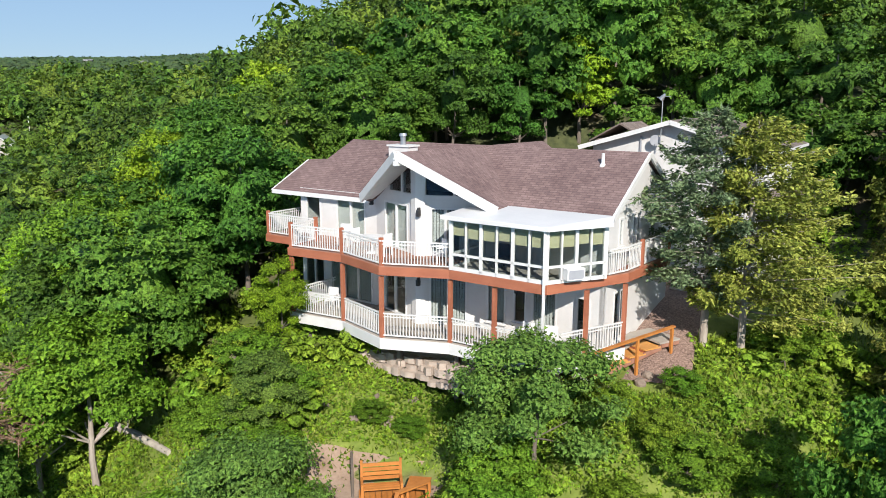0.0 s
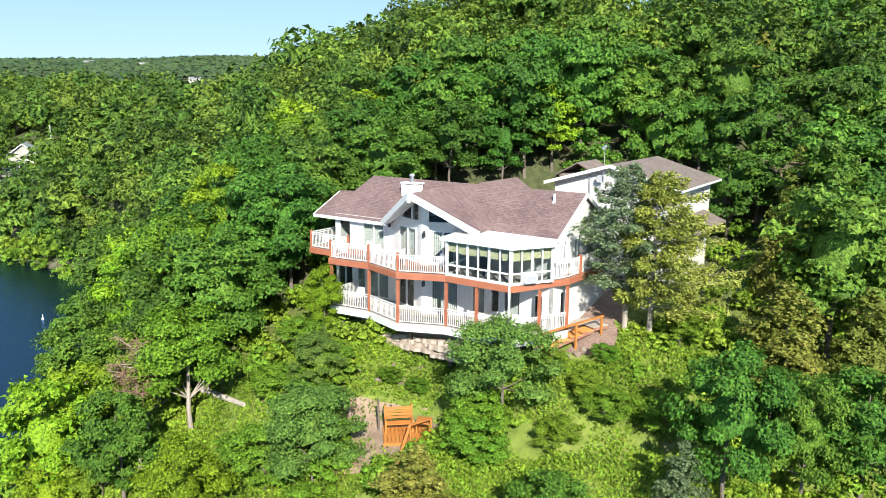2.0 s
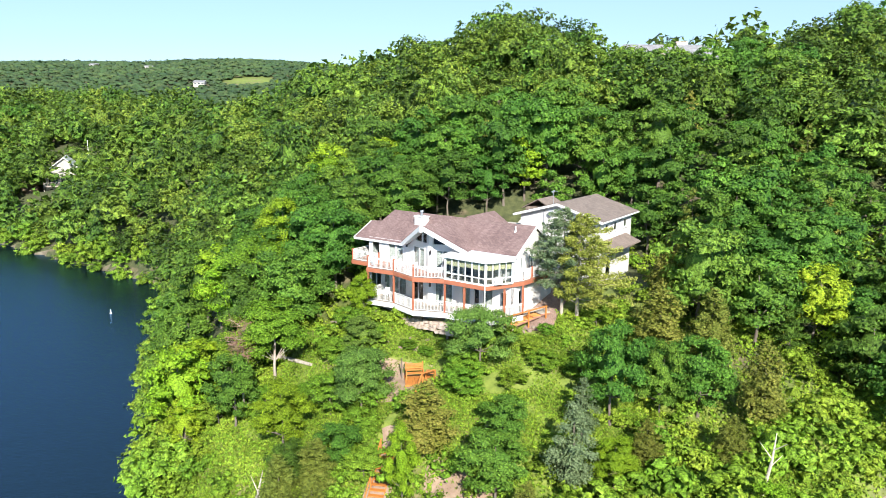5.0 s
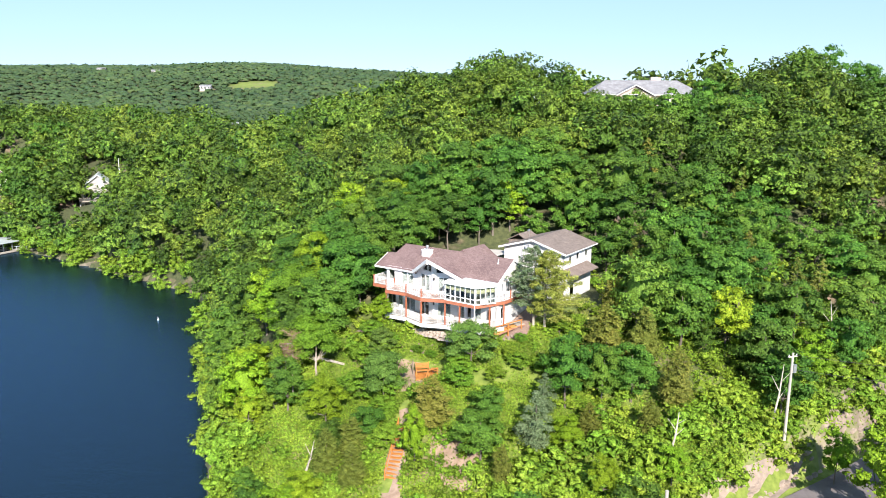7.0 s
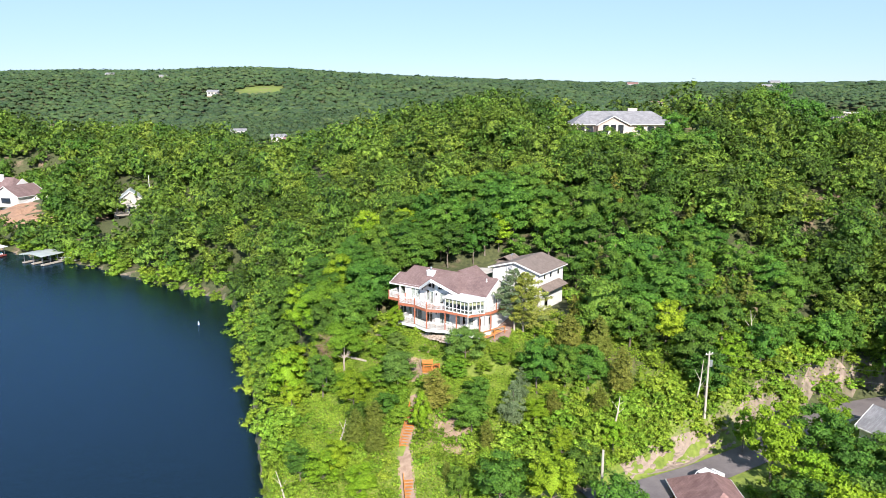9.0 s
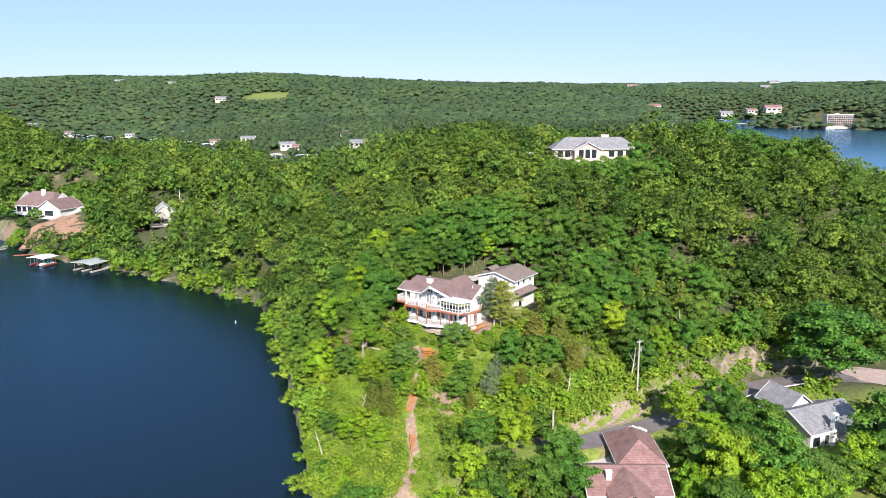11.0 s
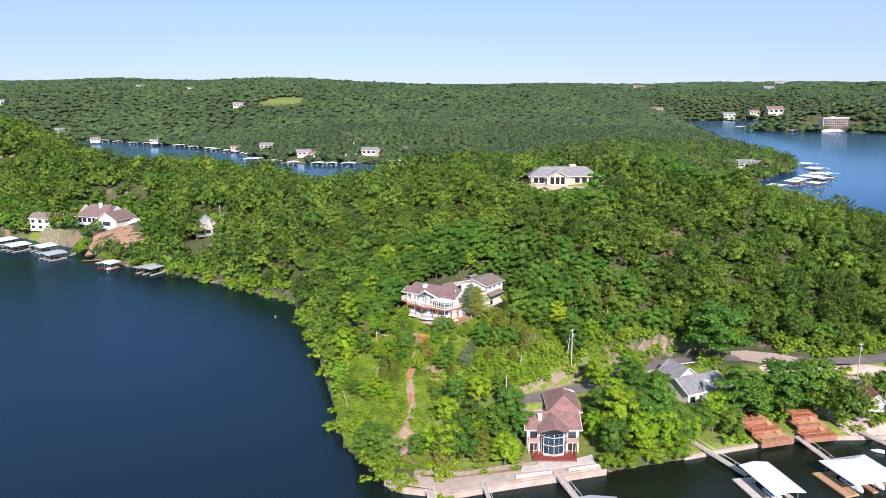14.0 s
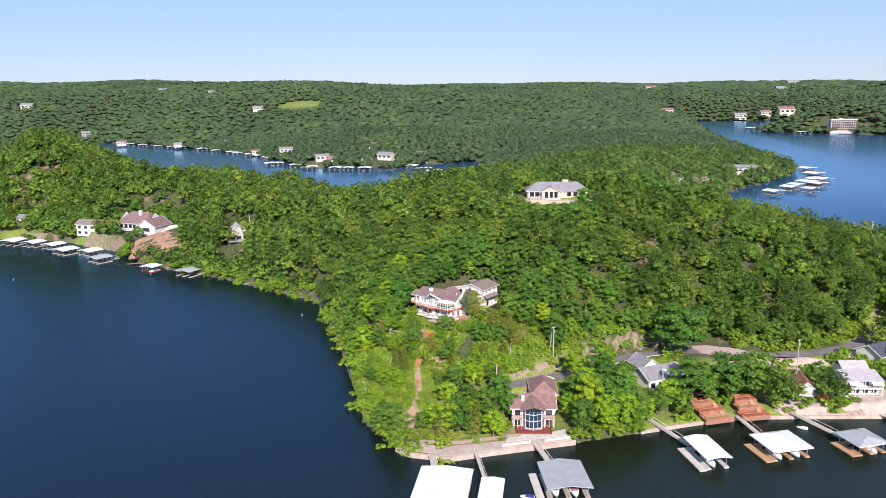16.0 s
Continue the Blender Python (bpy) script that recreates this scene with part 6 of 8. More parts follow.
# stone footing under the deck, stone by stone
footing = thing("stone_wall", HOUSE, "low wall of pale tan limestone blocks under the deck", "stone wall")
rs = random.Random(5)
for row in range(3):
    u = -2.4 + rs.uniform(0, 0.2)
    while u < 6.2:
        w = rs.uniform(0.35, 0.75)
        v0 = 0.75 + 0.16 * rs.uniform(-1, 1) + 0.12 * row
        z0 = 17.9 + 0.29 * row + rs.uniform(-0.06, 0.06)
        q = Shape().prism([(u, v0), (u + w * 0.45, v0 - rs.uniform(0.02, 0.12)), (u + w - 0.04, v0 + rs.uniform(-0.06, 0.08)), (u + w - 0.06, v0 + 0.4), (u + 0.03, v0 + 0.4)], z0, z0 + rs.uniform(0.2, 0.36))
        part("stone", q, PALESTONE, footing)
        u += w

# swing bench on the clearing
land = thing("stair_landing", pose(-1.7, 23.6, h1(-1.7, 23.6) + 0.28, 0, 0, 6), "orange-stained timber landing with a short stair and handrail", "landing")
for i in range(12):
    part("plank", Shape().box(-1.25 + 0.205 * i, -0.9, -0.07, -1.06 + 0.205 * i, 1.1, 0.0), ORANGE, land)
part("rim", Shape().box(-1.28, -0.96, -0.3, 1.25, -0.91, -0.0), ORANGE, land)
for x in (-1.2, 0.1, 1.2):
    for y in (-0.85, 1.0):
        part("post", Shape().box(x - 0.05, y - 0.05, -1.6, x + 0.05, y + 0.05, -0.07), ORANGE, land)
for i in range(6):
    part("tread", Shape().box(-1.25 - 0.1 * i, -1.2 - 0.3 * i, -0.24 - 0.17 * i, -0.05 - 0.1 * i, -0.93 - 0.3 * i, -0.19 - 0.17 * i), ORANGE, land)
for x in (-1.27, -0.03):
    part("stringer", Shape().bar((x, -0.95, -0.22), (x - 0.6, -2.75, -1.24), 0.05, 0.24), ORANGE, land)
part("handrail", Shape().bar((0.1, -0.85, 0.92), (-0.62, -2.75, -0.1), 0.14, 0.06), ORANGE, land)
for k in (0.0, 0.5, 1.0):
    part("baluster", Shape().bar((0.1 - 0.72 * k, -0.85 - 1.9 * k, -0.5 - 1.02 * k), (0.1 - 0.72 * k, -0.85 - 1.9 * k, 0.9 - 1.02 * k), 0.08, 0.08, up=(1, 0, 0)), ORANGE, land)
part("side_rail", Shape().bar((0.1, -0.85, 0.92), (1.2, -0.2, 0.92), 0.2, 0.06).bar((1.2, -0.2, -0.07), (1.2, -0.2, 0.92), 0.08, 0.08, up=(1, 0, 0)), ORANGE, land)
bench = thing("garden_bench", pose(-2.2, 24.25, h1(-1.7, 23.6) + 0.28, 0, 0, 8), "orange-stained wooden bench with a slatted back on the slope", "bench")
for i in range(3):
    part("seat_slat", Shape().box(-0.65, -0.45 + 0.16 * i, 0.42, 0.65, -0.31 + 0.16 * i, 0.46), ORANGE, bench)
for i in range(4):
    part("back_slat", Shape().box(-0.65, 0.08, 0.55 + 0.17 * i, 0.65, 0.11, 0.68 + 0.17 * i), ORANGE, bench)
for x in (-0.7, 0.7):
    part("arm", Shape().bar((x, -0.5, 0.66), (x, 0.12, 0.66), 0.1, 0.04), ORANGE, bench)
    part("leg", Shape().bar((x, -0.45, 0), (x, -0.45, 0.66), 0.09, 0.09, up=(1, 0, 0)), ORANGE, bench)
    part("leg", Shape().bar((x, 0.1, 0), (x, 0.14, 1.3), 0.09, 0.09, up=(1, 0, 0)), ORANGE, bench)
stool = thing("garden_table", pose(-0.85, 24.1, h1(-1.7, 23.6) + 0.28, 0, 0, -8), "low orange-stained wooden table beside the bench", "table")
part("tabletop", Shape().box(-0.4, -0.4, 0.5, 0.4, 0.4, 0.56), ORANGE, stool)
for x in (-0.34, 0.34):
    for y in (-0.34, 0.34):
        part("leg", Shape().box(x - 0.04, y - 0.04, 0, x + 0.04, y + 0.04, 0.5), ORANGE, stool)
stake = thing("post", pose(-3.25, 24.3, h1(-3.25, 24.3)), "weathered wooden post beside the bench", "post")
part("shaft", Shape().tube((0, 0, -0.3), (0, 0, 1.9), 0.06, 0.05), BARK, stake)


def timber_flight(x, y, turn, n, run=0.42, rise=0.2, w=1.1):
    """A flight of open timber steps that goes down along its own -y."""
    z = h1(x, y)
    f = thing("timber_stair", pose(x, y, z + 0.25, 0, 0, turn), "orange-stained timber stair on the hillside path", "stair", "path stairs")
    for i in range(n):
        part("tread", Shape().box(-w / 2, -run * (i + 1), -rise * i - 0.06, w / 2, -run * i - 0.12, -rise * i), ORANGE, f)
    for s in (-1, 1):
        part("stringer", Shape().bar((s * w / 2, 0, -0.12), (s * w / 2, -run * n, -0.12 - rise * n), 0.06, 0.26), ORANGE, f)
    for s in (-1,):
        part("handrail", Shape().bar((s * w / 2, 0.1, 0.85), (s * w / 2, -run * n, 0.85 - rise * n), 0.09, 0.06), ORANGE, f)
        for k in (0, n // 2, n):
            part("baluster", Shape().bar((s * w / 2, -run * k, -0.6 - rise * k), (s * w / 2, -run * k, 0.85 - rise * k), 0.08, 0.08, up=(1, 0, 0)), ORANGE, f)
    return f


timber_flight(-3.9, 17.2, -10, 14)
timber_flight(-4.2, 6.5, 8, 12)

# ---- road, paths and shore walls ----
def ribbon(name, pts, width, material, label, category, lift=0.05, z_of=None, step=1.0):
    """A strip laid along plan points, following the ground."""
    P = []
    for (ax, ay), (bx, by) in zip(pts, pts[1:]):
        n = max(1, int(math.hypot(bx - ax, by - ay) / step))
        P += [(ax + (bx - ax) * i / n, ay + (by - ay) * i / n) for i in range(n)]
    P.append(pts[-1])
    for _ in range(6):
        P = [P[0]] + [((a[0] + 2 * b[0] + c[0]) / 4, (a[1] + 2 * b[1] + c[1]) / 4) for a, b, c in zip(P, P[1:], P[2:])] + [P[-1]]
    s = Shape()
    for i, (x, y) in enumerate(P):
        a, b = P[max(0, i - 1)], P[min(len(P) - 1, i + 1)]
        d = Vector((b[0] - a[0], b[1] - a[1])).normalized()
        for k in (-1, -0.33, 0.33, 1):
            px, py = x - d.y * k * width / 2, y + d.x * k * width / 2
            z = h1(px, py) + lift if z_of is None else z_of
            s.v.append((px, py, z))
        if i:
            for k in range(3):
                q = 4 * i + k
                s.f.append((q - 4, q - 3, q + 1, q))
    me = s.mesh(name, material)
    me.polygons.foreach_set("use_smooth", [True] * len(me.polygons))
    return tagged(new(name, me), label, category, kind="structure")


ribbon("road", [(p[0], p[1]) for p in ROAD[1:]], 4.8, ASPHALT, "narrow grey asphalt lane along the hillside", "road", 0.12)
ribbon("path", [(-3.7, 19), (-4.3, 15), (-4.9, 11), (-4.4, 7), (-3.6, 1), (-4.7, -2.5), (-5.4, -7), (-4.5, -12), (-1, -19)], 2.0, CLAY, "worn clay and gravel footpath", "path", 0.06, step=0.7)
ribbon("driveway", [(4.5, 44), (7, 46.5), (11, 51)], 4.0, CONCRETE, "pale concrete driveway behind the house", "driveway", 0.1)
ribbon("patio", [(7.6, 26.6), (8.6, 29.5), (10.5, 33), (12.5, 36)], 3.6, DAPPLED_YARD, "brown trodden yard beside the house", "patio", 0.07)


def wall_strip(name, pts, z0, z1, thick, material, label):
    s = Shape()
    for a, b in zip(pts, pts[1:]):
        d = (Vector(b) - Vector(a)).normalized()
        n = Vector((-d.y, d.x)) * thick
        s.prism([a, b, tuple(Vector(b) + n), tuple(Vector(a) + n)], z0, z1)
    return tagged(new(name, s.mesh(name, material)), label, "sea wall", kind="structure")


QUAY = [(-8, -22.5), (-4, -25.6), (6, -27.6), (18, -23.8), (38, -18)]
wall_strip("sea_wall", QUAY, -2, 1.3, 0.5, SEAWALL, "pale concrete sea wall along the waterfront")
wall_strip("sea_wall", [(56, -11.6), (72, -6.2), (86, -2.2), (112, -1.4), (140, -0.6)], -2, 0.95, 0.5, SEAWALL, "pale concrete sea wall along the waterfront")
s = Shape().prism([(-6, -23.5), (6, -27.1), (18, -23.3), (37, -17.6), (36, -14.5), (18, -19.2), (6, -22), (-4, -21)], 1.15, 1.42)
tagged(new("promenade", s.mesh("promenade", SEAWALL)), "pale concrete terrace along the water", "terrace", kind="structure")
wall_strip("garden_wall", [(-2, -20.5), (8, -20.8), (17, -18.2), (24, -16.4)], 1.0, 2.2, 0.35, ROCK, "low stone garden wall behind the terrace")
for pts in ([(19, -22.2), (22.5, -21.2), (26.2, -20.2)], [(30, -19.2), (34, -18.1), (37.5, -17.0)]):
    f = thing("white_fence", pose(0, 0, 0), "white board fence along the sea wall", "fence", "fences on the sea wall")
    for (ax, ay), (bx, by) in zip(pts, pts[1:]):
        for z in (1.62, 1.86, 2.1):
            part("board", Shape().bar((ax, ay, z), (bx, by, z), 0.04, 0.17), TRIM, f)
    for x, y in pts:
        part("post", Shape().box(x - 0.07, y - 0.07, 1.3, x + 0.07, y + 0.07, 2.3), TRIM, f)
s = Shape().prism([(95, 0), (112, -0.8), (140, 0), (140, 5), (112, 4.5), (98, 6)], 0.9, 1.3)
tagged(new("promenade", s.mesh("promenade", SEAWALL)), "pale concrete terrace along the water", "terrace", kind="structure")


# rocks along the cut bank and the shore
def rock(m, size, seed):
    rr = random.Random(seed)
    bm = bmesh.new()
    bmesh.ops.create_icosphere(bm, subdivisions=2, radius=0.5)
    for v in bm.verts:
        v.co *= 0.8 + 0.4 * noise.noise(v.co * 2.2 + Vector((seed, 0, 0))) + rr.uniform(-0.05, 0.05)
        v.co.z = round(v.co.z * 5) / 5 * 0.7 + v.co.z * 0.3
    me = bpy.data.meshes.new("boulder")
    bm.to_mesh(me)
    bm.free()
    me.materials.append(ROCK)
    ob = new("boulder", me)
    ob.matrix_world = m @ Matrix.Diagonal((*size, 1))
    return tagged(ob, "weathered tan limestone boulder on the bank", "rock", "boulders on the bank")


rs = random.Random(9)
for i in range(96):
    flat = 0.7
    if i < 76:
        k = rs.choice((2, 3, 3, 4)) if i < 66 else 6
        t = rs.random()
        (ax, ay, _), (bx, by, _) = ROAD[k], ROAD[k + 1]
        off = rs.uniform(3.4, 4.7) if i < 66 else rs.uniform(3.3, 3.9)
        q = math.hypot(bx - ax, by - ay)
        x, y = ax + (bx - ax) * t - (by - ay) / q * off, ay + (by - ay) * t + (bx - ax) / q * off
        sc, flat = rs.uniform(0.45, 1.0) * (1 if i < 66 else 0.6), 0.6
        rock(pose(x, y, h1(x, y) + 0.05, rs.uniform(-8, 8), rs.uniform(-8, 8), 33 + rs.uniform(-18, 18)), (sc * 1.9, sc, sc * flat), i)
        continue
    elif i < 86:
        x, y = rs.uniform(-10, -1), rs.uniform(-24, -19.5)
        sc = rs.uniform(0.9, 2.3)
    else:
        x, y = rs.uniform(-8, -1), rs.uniform(27.2, 29.0)
        sc = rs.uniform(0.3, 0.8)
    rock(pose(x, y, h1(x, y) - 0.08, rs.uniform(-15, 15), rs.uniform(-15, 15), rs.uniform(0, 360)), (sc * 1.4, sc, sc * flat), i)

log = thing("fallen_log", pose(-13.4, 30.5, 14.35, 0, -6, -44), "bare grey fallen tree trunk lying on the slope", "log")
part("trunk", Shape().tube((-2.7, 0, -0.05), (-0.6, 0.06, 0), 0.23, 0.19, 10).tube((-0.6, 0.06, 0), (2.7, 0, 0), 0.19, 0.15, 10), DEADWOOD, log)
part("branch", Shape().tube((-1.6, 0, 0), (-2.3, 0.4, 0.6), 0.06, 0.02, 6), DEADWOOD, log)
for i, (x, y) in enumerate(((6.2, 25.7), (6.9, 26.1), (7.5, 26.4), (6.5, 25.2), (7.9, 26.8))):
    rock(pose(x, y, h1(x, y) + 0.1, 6, 4, 30 + 40 * i), (0.75 - 0.07 * i, 0.5, 0.5), 220 + i)
for i, (x, y) in enumerate(((-8.2, 32.2), (-8.9, 32.9), (-9.7, 33.5), (-10.3, 34.0), (-8.6, 32.1))):
    rock(pose(x, y, h1(x, y) + 0.06, 4, 0, -40 + 9 * i), (1.5 - 0.1 * i, 0.8, 0.5), 200 + i)
for px, py, hh, ln in ((34.4, 18.6, 8, 6), (-20, 10, 5, -14), (-14, 15, 4.5, 16), (22, 12.5, 5, 8), (48, 33, 8, -6), (110, 60, 8, 5)):
    snag = thing("dead_tree", pose(px, py, h1(px, py) - 0.3, 0, ln, 0), "bare pale dead tree trunk with broken limbs", "dead tree", "bare trunks")
    part("trunk", Shape().tube((0, 0, 0), (0.1, 0, hh * 0.6), 0.14, 0.09).tube((0.1, 0, hh * 0.6), (0, 0.1, hh), 0.09, 0.03), DEADWOOD, snag)
    for k, (dx, dy) in enumerate(((0.9, 0.3), (-0.8, 0.5), (0.4, -0.8))):
        part("limb", Shape().tube((0.05, 0, hh * (0.5 + 0.13 * k)), (dx, dy, hh * (0.68 + 0.13 * k)), 0.05, 0.015, 5), DEADWOOD, snag)


def utility_pole(x, y, z0, z1, turn, label="weathered grey wooden utility pole with a transformer"):
    p = thing("utility_pole", pose(x, y, z0, 0, 0, turn), label, "utility pole", "poles along the lane")
    hgt = z1 - z0
    part("pole", Shape().tube((0, 0, -0.5), (0, 0, hgt), 0.17, 0.11, 10), POLEWOOD, p)
    part("crossarm", Shape().box(-0.6, -0.06, hgt - 0.45, 0.6, 0.06, hgt - 0.33), POLEWOOD, p)
    for dx in (-0.5, 0.0, 0.5):
        part("insulator", Shape().tube((dx, 0, hgt - 0.33), (dx, 0, hgt - 0.15), 0.05, 0.04, 8), GELCOAT, p)
    part("transformer", Shape().tube((0.28, -0.1, hgt - 2.1), (0.28, -0.1, hgt - 1.25), 0.22, 0.22, 12), STEEL, p, "grey transformer can")
    return p


utility_pole(35.7, 18.0, 11.0, 20.1, 20)
utility_pole(109.9, 22.2, 5.0, 14.9, 10)
stub = thing("pole_stub", pose(18.2, 1.0, h1(18.2, 1.0)), "short weathered bare wooden pole above the lane", "pole")
part("pole", Shape().tube((0, 0, -0.5), (0, 0, 14.4 - h1(18.2, 1.0)), 0.17, 0.14, 10), POLEWOOD, stub)
utility_pole(145.3, 115.8, h1(145.3, 115.8), 36.7, 0)
utility_pole(201, 160, h1(201, 160), 26.1, 0)


def cable(a, b, sag):
    a, b = Vector(a), Vector(b)
    c = bpy.data.curves.new("cable", "CURVE")
    c.dimensions, c.bevel_depth, c.bevel_resolution = "3D", 0.018, 1
    sp = c.splines.new("POLY")
    sp.points.add(16)
    for i in range(17):
        t = i / 16
        p = a.lerp(b, t) - Vector((0, 0, sag * 4 * t * (1 - t)))
        sp.points[i].co = (*p, 1)
    c.materials.append(DARKPLASTIC)
    return tagged(new("power_cable", c), "thin sagging power line between the poles", "cable", "power lines")


cable((35.7, 18, 19.9), (109.9, 22.2, 14.7), 1.6)
cable((35.9, 18, 18.3), (109.9, 22.2, 13.2), 1.8)
cable((109.9, 22.2, 14.7), (180, 60, 18), 1.6)


# ---- houses ----
def simple_window(owner, s, a, b, s0, s1, z0, z1, mat_=None):
    """A framed dark window standing a little proud of a wall a-b (plan points, outside to the right)."""
    a, b = Vector(a), Vector(b)
    d = (b - a).normalized()
    n = Vector((d.y, -d.x))
    p, q = a + d * s0 + n * 0.03, a + d * s1 + n * 0.03
    w = part("window", Shape().bar((*p, z0), (*q, z0), 0.1, 0.1).bar((*p, z1), (*q, z1), 0.1, 0.1).bar((*p, z0), (*p, z1), 0.1, 0.1, up=(n.x, n.y, 0)).bar((*q, z0), (*q, z1), 0.1, 0.1, up=(n.x, n.y, 0)), TRIM, owner)
    part("pane", Shape().bar((*p, (z0 + z1) / 2), (*q, (z0 + z1) / 2), 0.05, z1 - z0), mat_ or DARKGLASS, w)
    return w


def gable_roof(owner, x0, y0, x1, y1, eave, ridge, axis, mat_, over=0.5, hip=0.0, edge=True):
    """A gable or hip roof over a rectangle; axis 'x' or 'y' names the ridge's direction."""
    x0, y0, x1, y1 = x0 - over, y0 - over, x1 + over, y1 + over
    if axis == "x":
        m = (y0 + y1) / 2
        A, B = (x0 + hip, m, ridge), (x1 - hip, m, ridge)
        c = [(x0, y0, eave), (x1, y0, eave), (x1, y1, eave), (x0, y1, eave)]
        faces = [[c[0], c[1], B, A], [c[2], c[3], A, B]]
        ends = [[c[3], c[0], A], [c[1], c[2], B]]
    else:
        m = (x0 + x1) / 2
        A, B = (m, y0 + hip, ridge), (m, y1 - hip, ridge)
        c = [(x0, y0, eave), (x1, y0, eave), (x1, y1, eave), (x0, y1, eave)]
        faces = [[c[1], c[2], B, A], [c[3], c[0], A, B]]
        ends = [[c[0], c[1], A], [c[2], c[3], B]]
    r = Shape()
    for f in faces:
        r.sheet(f, (0, 0, -0.15))
    if hip:
        for f in ends:
            r.sheet(f, (0, 0, -0.15))
    rf = part("roof", r, mat_, owner)
    if edge:
        for p, q in zip(c, c[1:] + c[:1]):
            flat = hip or (axis == "x") == (abs(p[1] - q[1]) < 1e-6)
            if flat:
                part("fascia", Shape().bar((p[0], p[1], eave - 0.1), (q[0], q[1], eave - 0.1), 0.1, 0.2), TRIM, rf)
        if not hip:
            for f in ends:
                for p, q in ((f[0], f[2]), (f[1], f[2])):
                    part("bargeboard", Shape().bar(Vector(p) - Vector((0, 0, 0.08)), Vector(q) - Vector((0, 0, 0.08)), 0.1, 0.2), TRIM, rf)
    return rf


def block(owner, x0, y0, x1, y1, z0, z1, mat_, axis=None, ridge=None):
    """Four walls as one shell, with gable tops when a ridge is given."""
    s = Shape().box(x0, y0, z0, x1, y1, z1)
    if axis == "x" and ridge:
        m = (y0 + y1) / 2
        for x in (x0, x1 - 0.1):
            s.sheet([(x, y0, z1), (x, y1, z1), (x, m, ridge - 0.2)], (0.1, 0, 0))
    elif axis == "y" and ridge:
        m = (x0 + x1) / 2
        for y in (y0, y1 - 0.1):
            s.sheet([(x0, y, z1), (x1, y, z1), (m, y, ridge - 0.2)], (0, 0.1, 0))
    return part("wall", s, mat_, owner)


def deck(owner, x0, y0, x1, y1, z, colour, rail=True, under=1.5, rail_col=None):
    d = part("deck", Shape().box(x0, y0, z - 0.2, x1, y1, z), colour, owner)
    for x in (x0 + 0.1, (x0 + x1) / 2, x1 - 0.1):
        part("post", Shape().box(x - 0.08, y0 + 0.05, z - under, x + 0.08, y0 + 0.2, z - 0.2), colour, d)
    if rail:
        railing(d, [(x0, y1), (x0, y0), (x1, y0), (x1, y1)], z, 1.0, rail_col or colour, 0.3)
    return d


# the brown-roofed lodge at the water
BLUEGLASS = mat("blue_tinted_glass", (0.012, 0.03, 0.055), (0.025, 0.05, 0.085), 1.0, 0.08, spec=0.8)
lodge = thing("lakeside_house", pose(0, 0, 0), "cream lakeside house with red-brown roof and tall glass bay", "house")
block(lodge, 22.0, -11.2, 33.2, -2.6, 0.8, 7.0, PINKSTUCCO, "x", 9.2)
gable_roof(lodge, 22.0, -11.2, 33.2, -2.6, 7.05, 9.3, "x", SHINGLE_RED, 0.6)
block(lodge, 27.6, -3.0, 34.4, 5.5, 2, 8.0, PINKSTUCCO)
gable_roof(lodge, 27.6, -4.5, 34.4, 5.5, 8.1, 10.8, "y", SHINGLE_RED, 0.5, 3.2)
BAY = [(24.8, -11.2), (25.4, -13.2), (27.5, -14.0), (29.6, -13.2), (30.2, -11.2)]
part("bay_floor", Shape().prism(BAY, 1.5, 2.4), PINKSTUCCO, lodge)
fr = Shape()
for a, b in zip(BAY, BAY[1:]):
    for z in (2.4, 4.4, 6.2, 7.2):
        fr.bar((*a, z), (*b, z), 0.08, 0.09)
    for t in (0, 0.5):
        p = Vector(a).lerp(Vector(b), t)
        fr.bar((*p, 1.6), (*p, 7.2), 0.09 if t == 0 else 0.04, 0.1, up=(1, 0, 0))
bay = part("bay_window", fr, TRIM, lodge, "two-storey bay of blue-tinted glass in white frames")
for a, b in zip(BAY, BAY[1:]):
    for z0, z1 in ((2.5, 4.3), (4.5, 6.1), (6.3, 7.1)):
        for t in (0, 0.5):
            p, q = Vector(a).lerp(Vector(b), t), Vector(a).lerp(Vector(b), t + 0.5)
            part("pane", Shape().bar((*p, (z0 + z1) / 2), (*q, (z0 + z1) / 2), 0.04, z1 - z0), BLUEGLASS, bay)
part("roof", Shape().sheet([(27.5, -14.6, 8.7), (24.2, -13.4, 7.25), (24.2, -9.5, 7.6), (27.5, -7.2, 9.25)], (0, 0, -0.15)).sheet([(27.5, -14.6, 8.7), (27.5, -7.2, 9.25), (30.8, -9.5, 7.6), (30.8, -13.4, 7.25)], (0, 0, -0.15)), SHINGLE_RED, lodge, "red-brown shingle gable")
part("gable_glass", Shape().sheet([(25.0, -13.5, 7.2), (27.5, -14.2, 7.2), (27.5, -14.2, 8.4)], (0, 0.06, 0)).sheet([(27.5, -14.2, 7.2), (30.0, -13.5, 7.2), (27.5, -14.2, 8.4)], (0, 0.06, 0)), DARKGLASS, lodge)
for x0, x1 in ((22.4, 24.4), (30.6, 32.8)):
    simple_window(lodge, None, (22.0, -11.2), (33.2, -11.2), x0 - 21.8, x1 - 22.2, 4.9, 6.6)
    simple_window(lodge, None, (22.0, -11.2), (33.2, -11.2), x0 - 21.8, x1 - 22.2, 2.0, 3.8)
    deck(lodge, x0 - 0.2, -12.5, x1 + 0.2, -11.2, 4.6, PINKSTUCCO, True, 2.6, MAROON)
deck(lodge, 23.0, -15.4, 32.2, -11.3, 1.95, MAROON, True, 0.9, MAROON)
